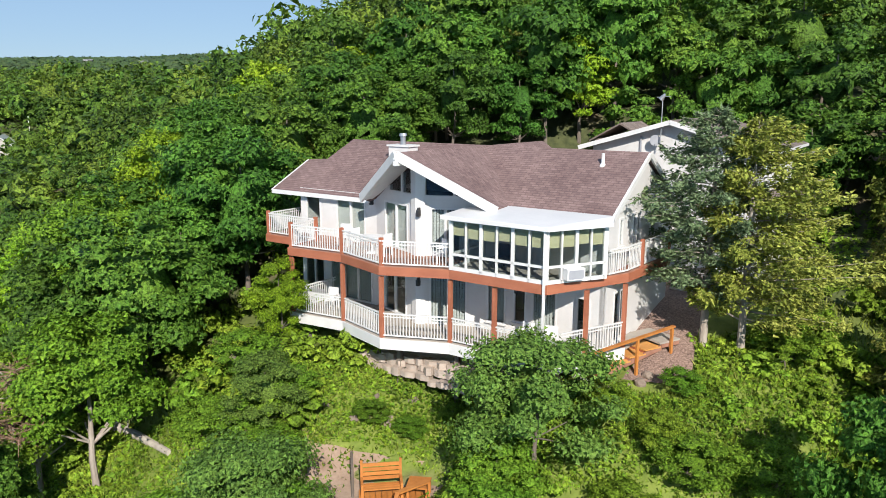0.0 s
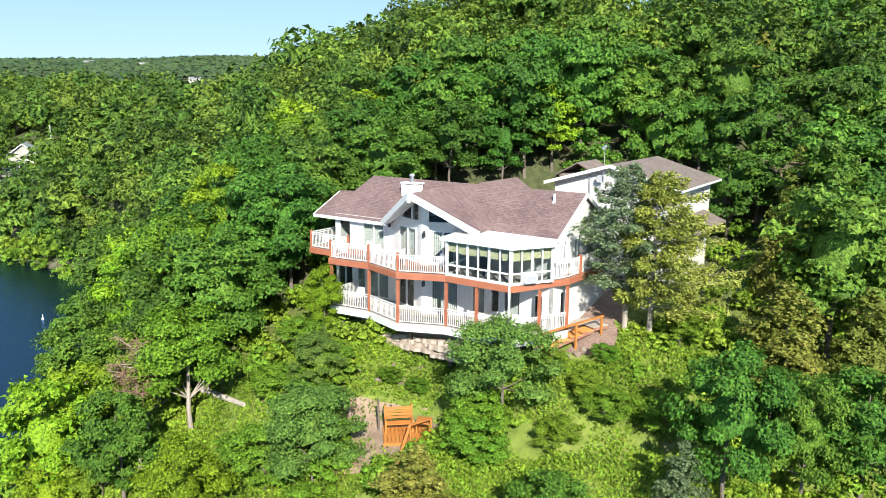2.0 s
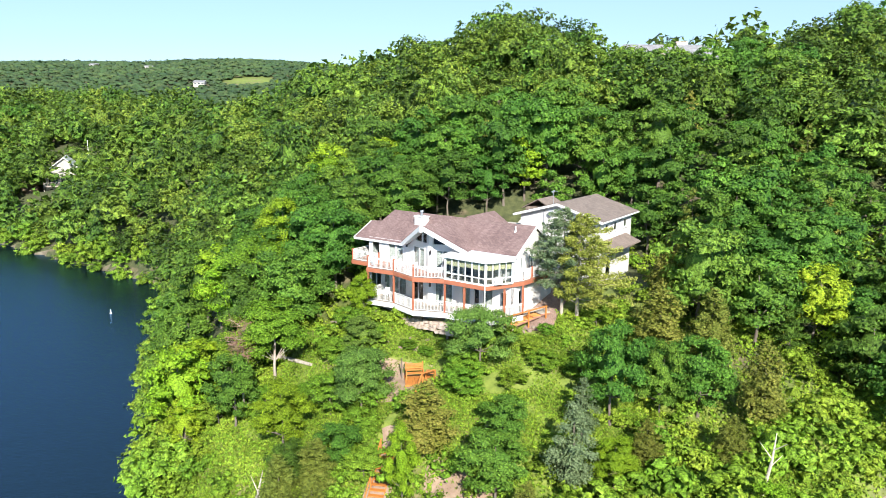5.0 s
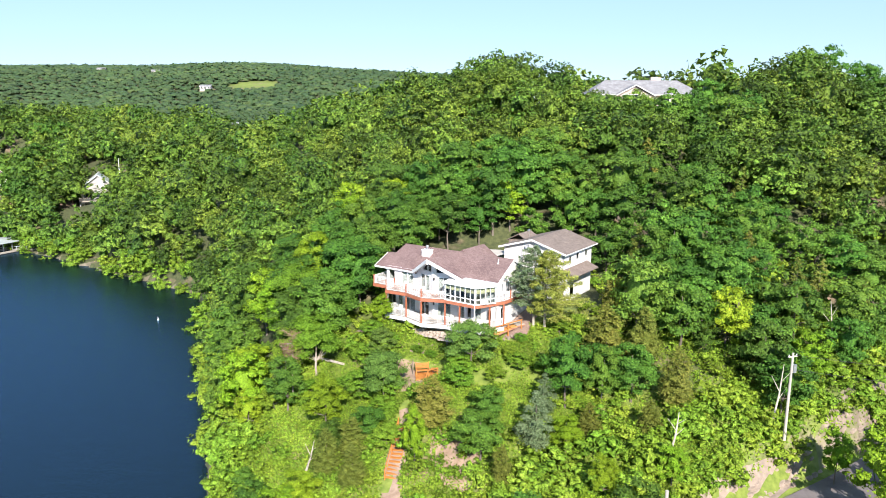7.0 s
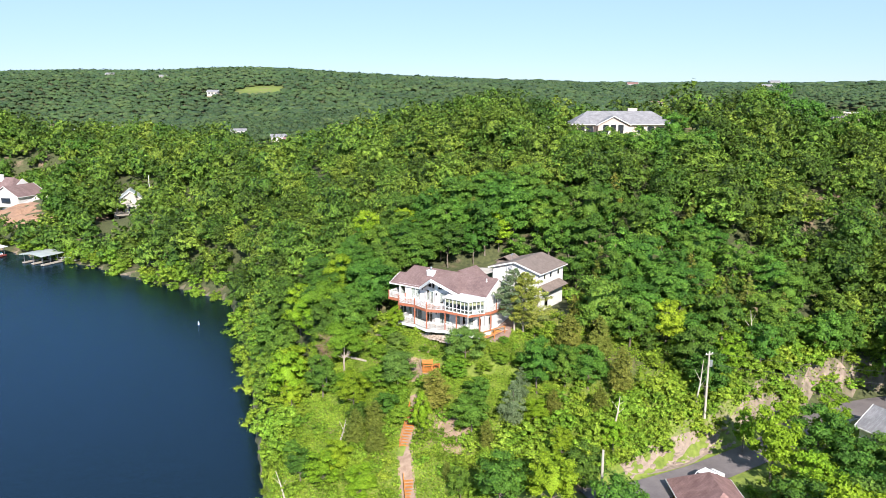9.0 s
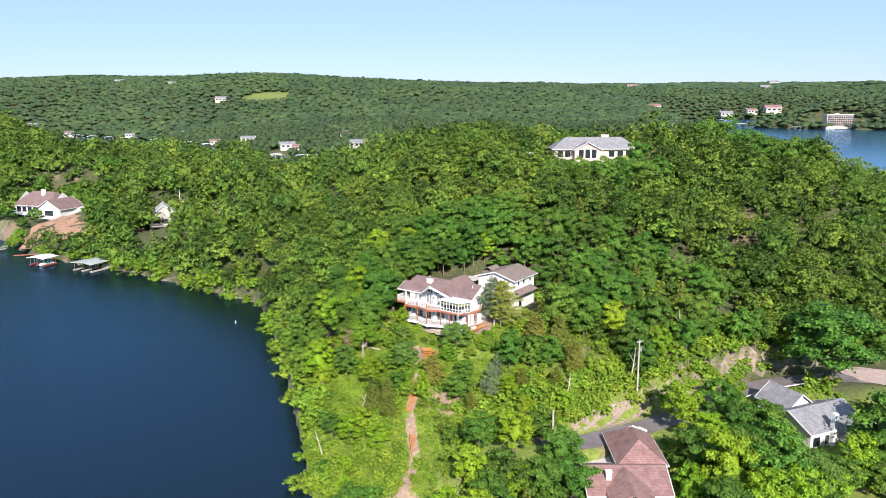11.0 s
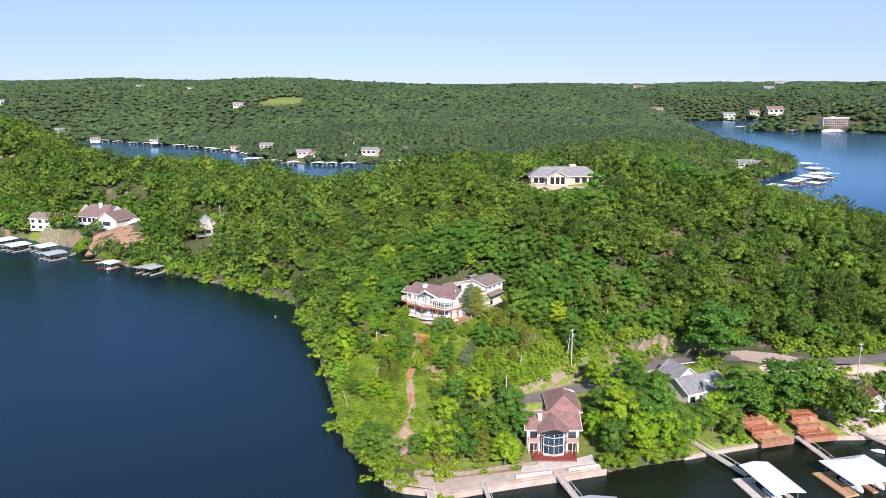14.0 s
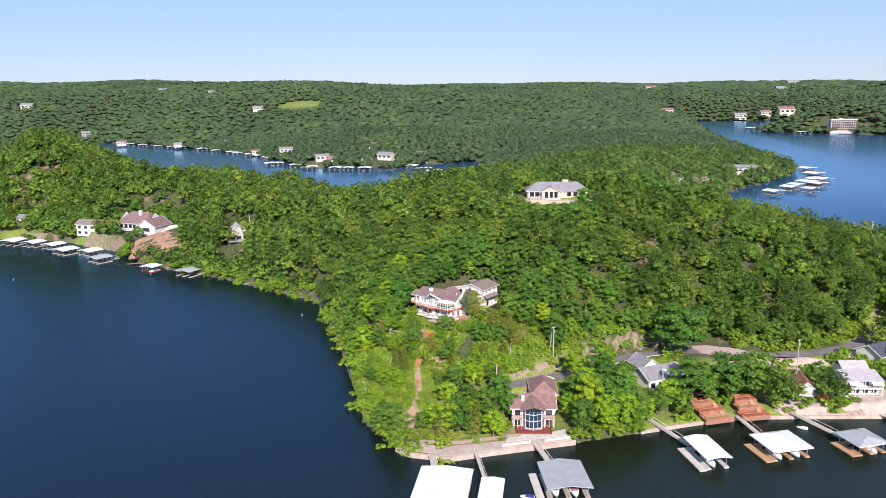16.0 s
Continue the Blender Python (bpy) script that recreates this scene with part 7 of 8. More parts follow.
for x in (22.1, 24.6, 30.4, 33.0):
    part("column", Shape().box(x - 0.15, -11.5, 1.2, x + 0.15, -11.2, 7.0), TRIM, lodge)
chim = part("chimney", Shape().box(24.5, -9.4, 7.6, 25.3, -8.8, 9.4), PINKSTUCCO, lodge)
part("cap", Shape().box(24.4, -9.5, 9.4, 25.4, -8.7, 9.52), TRIM, chim)
part("terrace", Shape().prism([(20, -19.6), (36, -15.6), (36, -11.4), (21, -11.4)], 1.0, 1.5), CONCRETE, lodge)
part("parking", Shape().prism([(22.5, -2.2), (27.4, -2.2), (27.4, 7), (22.5, 4)], 5.6, 6.2), CONCRETE, lodge, "pale concrete parking slab")
part("parapet", Shape().box(22.3, -2.3, 6.2, 22.6, 3.8, 7.0), PINKSTUCCO, lodge)

# the grey-roofed house among the trees
grey = thing("grey_roofed_house", pose(66, 14.5, 0, 0, 0, 24), "white house with a grey shingle roof among trees", "house")
block(grey, -6.5, -5, 5.5, 4, 3.0, 7.3, SIDING, "x", 9.6)
gable_roof(grey, -6.5, -5, 5.5, 4, 7.3, 9.7, "x", SHINGLE_GREY, 0.6)
block(grey, 0.5, -7.5, 6.5, 0, 3.0, 7.0, SIDING, "y", 9.2)
gable_roof(grey, 0.5, -7.5, 6.5, 0, 7.0, 9.3, "y", SHINGLE_GREY, 0.5)
block(grey, -3, 3, 3, 9.5, 3.5, 7.6, SIDING, "y", 10)
gable_roof(grey, -3, 3, 3, 9.5, 7.6, 10.2, "y", SHINGLE_GREY, 0.5)
for x0 in (-6.0, -3.2):
    simple_window(grey, None, (-6.5, -5), (5.5, -5), x0 + 6.5, x0 + 8.2, 4.6, 6.4)
simple_window(grey, None, (0.5, -7.5), (6.5, -7.5), 1.2, 4.6, 4.4, 6.4)
part("chimney", Shape().box(-2.2, -5.8, 3, -1.3, -5, 10.2), TRIM, grey, "white boxed chimney")
part("skylight", Shape().sheet([(3.2, -4.5, 9.05), (5.6, -4.5, 7.9), (5.6, -2.5, 7.9), (3.2, -2.5, 9.05)], (0, 0, 0.12)), TRIM, grey)
deck(grey, -1, -10.5, 6.5, -7.6, 4.2, MAROON, True, 2.5)

# the small cottage and the white house with balconies
cot = thing("boathouse_cottage", pose(106.0, 8.6, 0.6, 0, 0, -10) @ Matrix.Diagonal((0.82, 0.95, 0.82, 1)), "small white cottage with a red-brown roof and dark base", "cottage")
part("base", Shape().box(-2.3, -4, 1.4, 2.3, 5.5, 4.0), mat("dark_brown_boards", (0.06, 0.04, 0.035), (0.12, 0.085, 0.075), 2, 0.8, stretch=(6, 6, 0.3)), cot, "dark slatted base")
block(cot, -2.3, -4, 2.3, 5.5, 4.0, 7.0, SIDING, "y", 9.2)
gable_roof(cot, -2.3, -4, 2.3, 5.5, 7.0, 9.3, "y", mat("brick_red_shingles", (0.24, 0.085, 0.07), (0.36, 0.14, 0.12), 0.8, 0.85, bump=0.4, courses=(0.4, 0.2)), 0.4)
simple_window(cot, None, (-2.3, -4), (2.3, -4), 1.4, 3.2, 5.0, 6.5, BLIND_W)
PALEROOF = mat("pale_lilac_shingles", (0.34, 0.32, 0.34), (0.47, 0.45, 0.48), 0.8, 0.85, bump=0.3, courses=(0.5, 0.25))
white = thing("balcony_house", pose(121.6, 9.6, 0.9, 0, 0, 0) @ Matrix.Diagonal((0.7, 0.8, 0.82, 1)), "white two-storey house with balconies and pale grey roofs", "house")
block(white, -7, -3, 7, 5, 2.6, 9.2, SIDING)
part("roof", Shape().sheet([(-7.6, -5.2, 8.9), (7.6, -5.2, 8.9), (7.6, 2, 10.6), (-7.6, 2, 10.6)], (0, 0, -0.18)), PALEROOF, white, "pale grey shingle roof")
block(white, -4, 4, 6, 11, 4, 10, SIDING)
gable_roof(white, -4, 4, 6, 11, 10, 12, "x", PALEROOF, 0.5)
for x0 in (-6.6, 2.4):
    part("awning", Shape().sheet([(x0, -5.3, 8.7), (x0 + 4.4, -5.3, 8.7), (x0 + 4.4, -6.7, 8.0), (x0, -6.7, 8.0)], (0, 0, -0.06)), TRIM, white, "white canvas awning")
for z in (3.4, 6.3):
    dk = deck(white, -7.2, -5.4, 7.2, -3.0, z, SIDING, True, 1.2, TRIM)
for x in (-7.0, -3.5, 0, 3.5, 7.0):
    part("column", Shape().box(x - 0.12, -5.35, 3.4, x + 0.12, -5.1, 8.9), TRIM, white)
for i in range(4):
    for z in (3.8, 6.6):
        simple_window(white, None, (-7, -3), (7, -3), 0.8 + 3.4 * i, 2.9 + 3.4 * i, z, z + 1.9)
part("basement", Shape().box(-7, -5.4, 0.9, 7, -3, 3.2), STUCCO, white, "pale block retaining wall")
side = thing("dark_roofed_house", pose(139, 31, 0, 0, 0, 30), "house with a dark slate-blue roof by the lane", "house")
block(side, -6, -4, 6, 4, 5, 8.4, SIDING, "x", 10.8)
gable_roof(side, -6, -4, 6, 4, 8.4, 11, "x", mat("slate_blue_shingles", (0.04, 0.045, 0.07), (0.075, 0.08, 0.11), 1.0, 0.8), 0.6)
for i in range(3):
    simple_window(side, None, (-6, -4), (6, -4), 1 + 3.6 * i, 2.8 + 3.6 * i, 6, 7.5)

# stepped red decks on the waterfront
for k, (x, y, w, d, turn) in enumerate(((77.6, -3.4, 8.6, 5.4, 16), (88.2, -1.6, 8.4, 4.8, 12))):
    t = thing("terrace_deck", pose(x, y, 0, 0, 0, turn), "stepped red-brown timber deck with railings and steps", "deck", "decks at the water")
    for i in range(3):
        z = 1.9 + 0.8 * i
        y0 = -d / 2 + 3.5 * i
        x0, x1 = -w / 2 + (0.9 * i if k else 0), w / 2 - (0.7 * i if k == 0 else 0)
        d_ = part("platform", Shape().box(x0, y0 + 0.08, z - 0.15, x1, y0 + 3.58, z), TANWOOD if (k + i) % 2 == 0 else STAIN, t)
        for j in range(int((x1 - x0) / 0.3)):
            part("skirt_board", Shape().box(x0 + 0.3 * j, y0 + 0.02 * (j % 2), z - 1.3, x0 + 0.3 * j + 0.27, y0 + 0.08, z - 0.02), REDDECK, d_)
        railing(d_, [(x0, y0 + 3.4), (x0, y0 + 0.1), (x1 - 2.0, y0 + 0.1)], z, 0.9, STAIN, 0.3)
        part("cap_rail", Shape().box(x0, y0, z + 0.92, x1 - 2.0, y0 + 0.2, z + 0.98), TANWOOD, d_)
        for px in (x0, x0 + (x1 - 2.0 - x0) * 0.5, x1 - 2.0):
            part("post", Shape().box(px - 0.07, y0 + 0.03, z, px + 0.07, y0 + 0.17, z + 1.0), STAIN, d_)
        part("bench", Shape().box(x0 + 0.3, y0 + 2.9, z, x0 + 2.9, y0 + 3.3, z + 0.42), STAIN, d_)
    for i in range(4):
        for j in (0, 1):
            part("step", Shape().box(w / 2 - 2.6, -d / 2 + 2.3 + 3.5 * j + 0.3 * i, 1.9 + 0.8 * j, w / 2 - 1.4, -d / 2 + 2.6 + 3.5 * j + 0.3 * i, 2.06 + 0.8 * j + 0.16 * i), TANWOOD, t)

for u, v, r in ((-2.2, 5.6, 20), (-0.8, 5.8, -10), (0.6, 5.5, -30)):
    patio_chair(pose(77.6, -3.4, 0, 0, 0, 16) @ pose(u, v, 3.5, 0, 0, r), REDPAINT, "bright red garden chair on the timber deck")

# the long house on the hilltop
hill = thing("hilltop_house", pose(47.5, 130, 0, 0, 0, 0), "long pale hilltop house with grey hip roof and stone terrace", "house")
block(hill, -12.5, -4, 13.5, 5, 41, 46.2, PINKSTUCCO)
gable_roof(hill, -12.5, -4, 13.5, 5, 46.2, 49.6, "x", SHINGLE_GREY, 0.8, 5.0)
block(hill, -6.5, -6.5, 1.5, 0, 41, 46.0, PINKSTUCCO, "y", 48.2)
gable_roof(hill, -6.5, -6.5, 1.5, 0, 46.0, 48.4, "y", SHINGLE_GREY, 0.6)
for i in range(3):
    simple_window(hill, None, (-6.5, -6.5), (1.5, -6.5), 1.2 + 2.0 * i, 2.8 + 2.0 * i, 43.4, 46.2)
for x0 in (-11.5, -9.3, 4.5, 7.2, 9.8):
    simple_window(hill, None, (-12.5, -4), (13.5, -4), x0 + 12.5, x0 + 14.4, 43.6, 45.6)
part("chimney", Shape().box(3, 1, 47, 5.5, 2.2, 50.3), PINKSTUCCO, hill)
part("terrace", Shape().box(-18, -10, 37.5, -4.5, -4, 43.2), PALESTONE, hill, "pale stone terrace wall")
part("terrace", Shape().box(-4.5, -9.4, 37.5, 15, -4, 42.6), PALESTONE, hill)
gar = thing("hilltop_garage", pose(23.5, 131, 0), "small pale outbuilding with a grey-green roof", "outbuilding")
block(gar, -3.5, -3, 5, 3, 41, 44.2, PINKSTUCCO, "x", 45.6)
gable_roof(gar, -3.5, -3, 5, 3, 44.2, 45.7, "x", GREENROOF, 0.5)
lawn = Shape().prism([(66, 114), (82, 116), (84, 126), (66, 126)], 41.0, 42.3)
tagged(new("lawn", lawn.mesh("lawn", GRASS)), "bright mown lawn beside the hilltop house", "lawn", kind="structure")

# houses
big = thing("shore_house", pose(-188, 240, -1.6, 0, 0, -18) @ Matrix.Diagonal((1.3, 1.2, 1.22, 1)), "large white shore house with brown roof and balcony", "house")
block(big, -11, -6, 6, 6, 5, 12.2, SIDING, "x", 17)
gable_roof(big, -11, -6, 6, 6, 12.2, 17.0, "x", SHINGLE, 0.7, 4)
block(big, 2, -8.5, 12, 3, 5, 11.5, SIDING, "y", 15)
gable_roof(big, 2, -8.5, 12, 3, 11.5, 15.0, "y", SHINGLE, 0.6)
for i in range(5):
    simple_window(big, None, (-11, -6), (6, -6), 0.8 + 2.5 * i, 2.8 + 2.5 * i, 9.6, 11.6)
    simple_window(big, None, (-11, -6), (6, -6), 0.8 + 2.5 * i, 2.8 + 2.5 * i, 6.4, 8.3)
simple_window(big, None, (2, -8.5), (12, -8.5), 3, 7, 9, 11)
deck(big, -11, -8.5, 2, -6.1, 9.0, SIDING, True, 3.5, TRIM)
part("chimney", Shape().box(-2, -2, 15, -0.8, -0.8, 18), TRIM, big)
wing = thing("shore_house_wing", pose(-218, 240, -0.8, 0, 0, -12) @ Matrix.Diagonal((1.1, 1.1, 1.15, 1)), "white annexe with a grey-brown roof by the shore", "house")
block(wing, -11, -4, 10, 4, 5, 11.2, SIDING, "x", 13.6)
gable_roof(wing, -11, -4, 10, 4, 11.2, 13.6, "x", SHINGLE_TAN, 0.6)
for i in range(5):
    for z in (6.2, 9.0):
        simple_window(wing, None, (-11, -4), (10, -4), 1 + 4.1 * i, 3 + 4.1 * i, z, z + 1.5)
redh = thing("red_shore_house", pose(-166, 250, 0, 0, 0, -30), "small red-brown house above the bare slope", "house")
block(redh, -4, -3, 4, 3, 4.5, 8.4, BRICKRED, "x", 10.6)
gable_roof(redh, -4, -3, 4, 3, 8.4, 10.7, "x", SHINGLE_RED, 0.5)
simple_window(redh, None, (-4, -3), (4, -3), 1.5, 4, 5.6, 7.4)
tow = thing("tower_house", pose(-117.5, 199, -2, 0, 0, 22) @ Matrix.Diagonal((1.25, 1.15, 1.15, 1)), "tall narrow pale house with grey-green roof on stilts", "house")
block(tow, -5, -4, 4, 5, 6.5, 14, mat("weathered_pale_siding", (0.34, 0.32, 0.29), (0.48, 0.46, 0.42), 0.8, 0.9), "y", 18.2)
gable_roof(tow, -5, -4, 4, 5, 14, 18.4, "y", GREENROOF, 0.6)
for z in (8, 11):
    dk = deck(tow, -5.2, -6.2, 4.2, -4.05, z, DECKWOOD, True, 5.5, DECKWOOD)
    for i in range(3):
        simple_window(tow, None, (-5, -4), (4, -4), 0.8 + 2.8 * i, 2.9 + 2.8 * i, z + 0.3, z + 2.2)
fp = thing("flagpole", pose(-112.5, 203, h1(-112.5, 203)), "tall thin pale flagpole beside the tower house", "flagpole")
part("pole", Shape().tube((0, 0, 0), (0, 0, 24.0 - h1(-112.5, 203)), 0.14, 0.08), GELCOAT, fp)
far_l = thing("shore_cabin", pose(-279, 270, 0, 0, 0, -10), "white cabin half hidden in the trees", "cabin")
block(far_l, -7, -4, 7, 4, 4.5, 10.5, SIDING, "x", 13)
gable_roof(far_l, -7, -4, 7, 4, 10.5, 13.2, "x", SHINGLE_GREY, 0.6)
for i in range(4):
    simple_window(far_l, None, (-7, -4), (7, -4), 0.8 + 3.4 * i, 2.6 + 3.4 * i, 8, 9.8)

# hotel on the far point, and cabins along the far shores
hotel = thing("hotel", pose(711, 1262, 3.5), "pale multi-storey lakeside hotel with rows of balconies", "hotel")
part("wall", Shape().box(-24, -7, -4, 24, 9, 22).box(-8, -4, 22, -2, 3, 25).box(-26, -9, -4, 26, 10, 1.5), PINKSTUCCO, hotel)
part("roof", Shape().box(-24.5, -7.5, 22, 24.5, 9.5, 22.7), TRIM, hotel)
for i in range(12):
    for k in range(6):
        x, z = -22.5 + 4.0 * i, 2.6 + 3.2 * k
        w_ = part("window", Shape().box(x, -7.15, z, x + 3.0, -6.95, z + 2.4), DARKGLASS, hotel)
for k in range(6):
    part("balcony", Shape().box(-23.5, -8.2, 2.2 + 3.2 * k, 23.5, -7, 2.45 + 3.2 * k), PINKSTUCCO, hotel)


def cabin(m, wall_m, roof_m, label, w=12, d=8, hgt=3.4):
    c = thing("cabin", m, label, "house", "houses along the far shore")
    block(c, -w / 2, -d / 2, w / 2, d / 2, -2, hgt, wall_m, "x", hgt + 2.2)
    gable_roof(c, -w / 2, -d / 2, w / 2, d / 2, hgt, hgt + 2.3, "x", roof_m, 0.6)
    for i in range(3):
        simple_window(c, None, (-w / 2, -d / 2), (w / 2, -d / 2), 1 + (w / 3) * i, w / 3 - 0.5 + (w / 3) * i, hgt - 2.2, hgt - 0.7)
    return c


c1 = cabin(pose(-467, 985, 6, 0, 0, 10), STUCCO, SHINGLE_GREY, "pale lake cabin on the far shore")
c2 = cabin(pose(-163, 702, 6, 0, 0, -8), STUCCO, SHINGLE_RED, "tan lake cabin on the far shore")
for x, y, z, r, s in ((-250, 826, 4, 5, 1.4), (-178, 716, 4, 20, 1.3), (-97, 708, 4, -20, 1.5), (-752, 1240, 6, 30, 1.4), (269, 534, 8, -20, 1.3), (-407, 1240, 1, 0, 1.5), (-700, 1500, 1, 0, 1.4), (1160, 2600, 12, 0, 3.0), (915, 2085, 5, 0, 2.2), (-560, 1420, 1, 20, 1.2), (-742, 1222, 3, 20, 1.2), (-396, 1000, 5, 25, 1.1), (-343, 935, 4, 20, 1.0), (-118, 692, 4, -10, 1.0), (195, 455, 6, 20, 1.1), (264, 538, 6, -30, 1.4), (291, 566, 5, -20, 1.2), (328, 818, 9, 0, 1.0), (715, 1832, 3, 0, 2.4), (-984, 1437, 58, 10, 2.0)):
    copy_thing(c1, pose(x, y, max(z, h1(x, y) + 0.5), 0, 0, r) @ Matrix.Diagonal((s, s, s, 1)))
for x, y, z, r, s in ((-125, 775, 8, 10, 1.2), (-57, 752, 5, -15, 1.0), (206, 449, 8, 30, 1.0), (183, 452, 8, -10, 0.9), (-589, 1045, 5, 20, 1.2), (300, 560, 7, 40, 1.0), (558, 2190, 8, 0, 2.5), (290, 880, 1, 0, 0.9), (880, 1290, 5, 0, 1.6), (-300, 850, 4, 20, 1.0), (-165, 712, 5, 15, 0.9), (-75, 715, 3, -10, 0.9), (184, 476, 8, 0, 1.0), (205, 462, 7, 30, 0.9), (300, 572, 5, 10, 1.0), (432, 1474, 30, 0, 2.0), (833, 1832, 14, 0, 3.2), (780, 1835, 12, 10, 2.2)):
    copy_thing(c2, pose(x, y, max(z, h1(x, y) + 0.5), 0, 0, r) @ Matrix.Diagonal((s, s, s, 1)))


# ---- docks and boats ----
def boat(m, cover, label):
    b = thing("motorboat", m, label, "boat", "boats at the docks")
    h = Shape()
    out = [(-0.9, -2.6), (0.9, -2.6), (1.0, 0.6), (0.6, 2.0), (0, 2.9), (-0.6, 2.0), (-1.0, 0.6)]
    h.prism(out, 0.35, 0.75)
    k = len(h.v)
    h.v += [(x * 0.6, y * 0.9, -0.1) for x, y in out] + [(x, y, 0.35) for x, y in out]
    n = len(out)
    h.f += [tuple(range(k + n - 1, k - 1, -1))] + [(k + i, k + (i + 1) % n, k + n + (i + 1) % n, k + n + i) for i in range(n)]
    part("hull", h, GELCOAT, b)
    part("cover", Shape().prism([(-0.85, -2.4), (0.85, -2.4), (0.8, 0.8), (-0.8, 0.8)], 0.75, 1.15), cover, b)
    part("windscreen", Shape().sheet([(-0.8, 0.85, 0.75), (0.8, 0.85, 0.75), (0.6, 0.5, 1.35), (-0.6, 0.5, 1.35)], (0, 0.03, 0)), DARKGLASS, b)
    return b


def boat_dock(m, w, l, roof_m, deckm, label, slips=2, rise=0.9, high=3.2, hip=0.0):
    """A floating covered dock: walkways round the slips, posts and a low roof. Its back end (+y) faces the shore."""
    d = thing("boat_dock", m, label, "boat dock", "covered docks")
    part("back_walkway", Shape().box(-w / 2, l / 2 - 1.6, 0.15, w / 2, l / 2, 0.5), deckm, d)
    step = (w - 1.2) / slips
    for i in range(slips + 1):
        x = -w / 2 + step * i
        part("finger", Shape().box(x, -l / 2, 0.15, x + 1.2, l / 2 - 1.6, 0.5), deckm, d)
        part("float", Shape().box(x + 0.1, -l / 2 + 0.2, -0.25, x + 1.1, l / 2 - 1.7, 0.15), DARKPLASTIC, d)
        for k in range(4):
            y = -l / 2 + 0.4 + (l - 0.8) * k / 3
            part("post", Shape().bar((x + 0.6, y, 0.5), (x + 0.6, y, high), 0.12, 0.12, up=(1, 0, 0)), STEEL, d)
    r = Shape()
    if hip:
        gable_roof(d, -w / 2, -l / 2, w / 2, l / 2, high, high + rise, "y", roof_m, 0.5, hip)
    else:
        r.sheet([(0, -l / 2 - 0.5, high + rise), (w / 2 + 0.4, -l / 2 - 0.5, high), (w / 2 + 0.4, l / 2 + 0.5, high), (0, l / 2 + 0.5, high + rise)], (0, 0, -0.1))
        r.sheet([(0, -l / 2 - 0.5, high + rise), (0, l / 2 + 0.5, high + rise), (-w / 2 - 0.4, l / 2 + 0.5, high), (-w / 2 - 0.4, -l / 2 - 0.5, high)], (0, 0, -0.1))
        rf = part("roof", r, roof_m, d, "low metal roof")
        for y in (-l / 2 - 0.5, l / 2 + 0.5):
            for sx in (-1, 1):
                part("fascia", Shape().bar((0, y, high + rise - 0.12), (sx * (w / 2 + 0.4), y, high - 0.12), 0.06, 0.22), roof_m, rf)
    return d


def gangway(a, b, w, material=None):
    g = thing("gangway", pose(*a), "narrow wooden gangway from shore to dock", "gangway", "gangways")
    v = Vector(b) - Vector(a)
    part("walkway", Shape().bar((0, 0, 0), v, w, 0.14), material or DECKWOOD, g)
    d = v.normalized()
    side = Vector((-d.y, d.x, 0)) * (w / 2)
    for s in (-1, 1):
        part("handrail", Shape().bar(side * s + Vector((0, 0, 0.95)), v + side * s + Vector((0, 0, 0.95)), 0.06, 0.06), TRIM, g)
        for k in range(5):
            p = v * (k / 4) + side * s
            part("stanchion", Shape().bar(p, p + Vector((0, 0, 0.95)), 0.05, 0.05, up=(1, 0, 0)), TRIM, g)
    return g


boat_dock(pose(5.0, -43.2, 0, 0, 0, -6), 11.5, 13.5, METALROOF, DECKWOOD, "large floating dock under a bright white metal roof", 2, 0.5)
boat_dock(pose(15.8, -44.8, 0, 0, 0, -6), 4.6, 9.5, METALROOF, DECKWOOD, "small floating dock under a white metal roof", 1, 0.3, 2.7)
boat_dock(pose(32.6, -38.6, 0, 0, 0, 6), 9.6, 11.5, GREYROOF, DECKWOOD, "floating dock under a grey metal roof", 2, 0.7)
boat_dock(pose(69.0, -24.6, 0, 0, 0, 12), 5.8, 11.0, METALROOF, CONCRETE, "narrow floating dock under a white metal roof", 1, 0.5)
boat_dock(pose(88.4, -20.6, 0, 0, 0, 14), 10.0, 9.0, METALROOF, TANWOOD, "wide floating dock with white hipped roof and wooden deck", 2, 1.3, 3.0, 3.0)
boat_dock(pose(109.2, -18.3, 0, 0, 0, 16), 8.0, 7.5, GREYROOF, TANWOOD, "floating dock with pale hipped roof and wooden deck", 2, 1.2, 3.0, 2.5)
boat_dock(pose(129.5, -9, 0, 0, 0, 12), 8.0, 7.0, METALROOF, DECKWOOD, "small floating dock under a white roof", 2, 0.7)
for x, y, r, w, l, c in ((26.3, -39.5, 6, 1.8, 12, CONCRETE), (65.2, -25.6, 12, 1.9, 11.5, CONCRETE), (82.5, -22.0, 14, 1.9, 9.5, TANWOOD), (104.5, -19.6, 16, 1.7, 7.5, TANWOOD)):
    s = thing("swim_platform", pose(x, y, 0, 0, 0, r), "low floating platform beside the dock", "platform")
    part("planks", Shape().box(-w / 2, -l / 2, 0.2, w / 2, l / 2, 0.5), c, s)
    part("float", Shape().box(-w / 2 + 0.1, -l / 2 + 0.2, -0.25, w / 2 - 0.1, l / 2 - 0.2, 0.2), DARKPLASTIC, s)
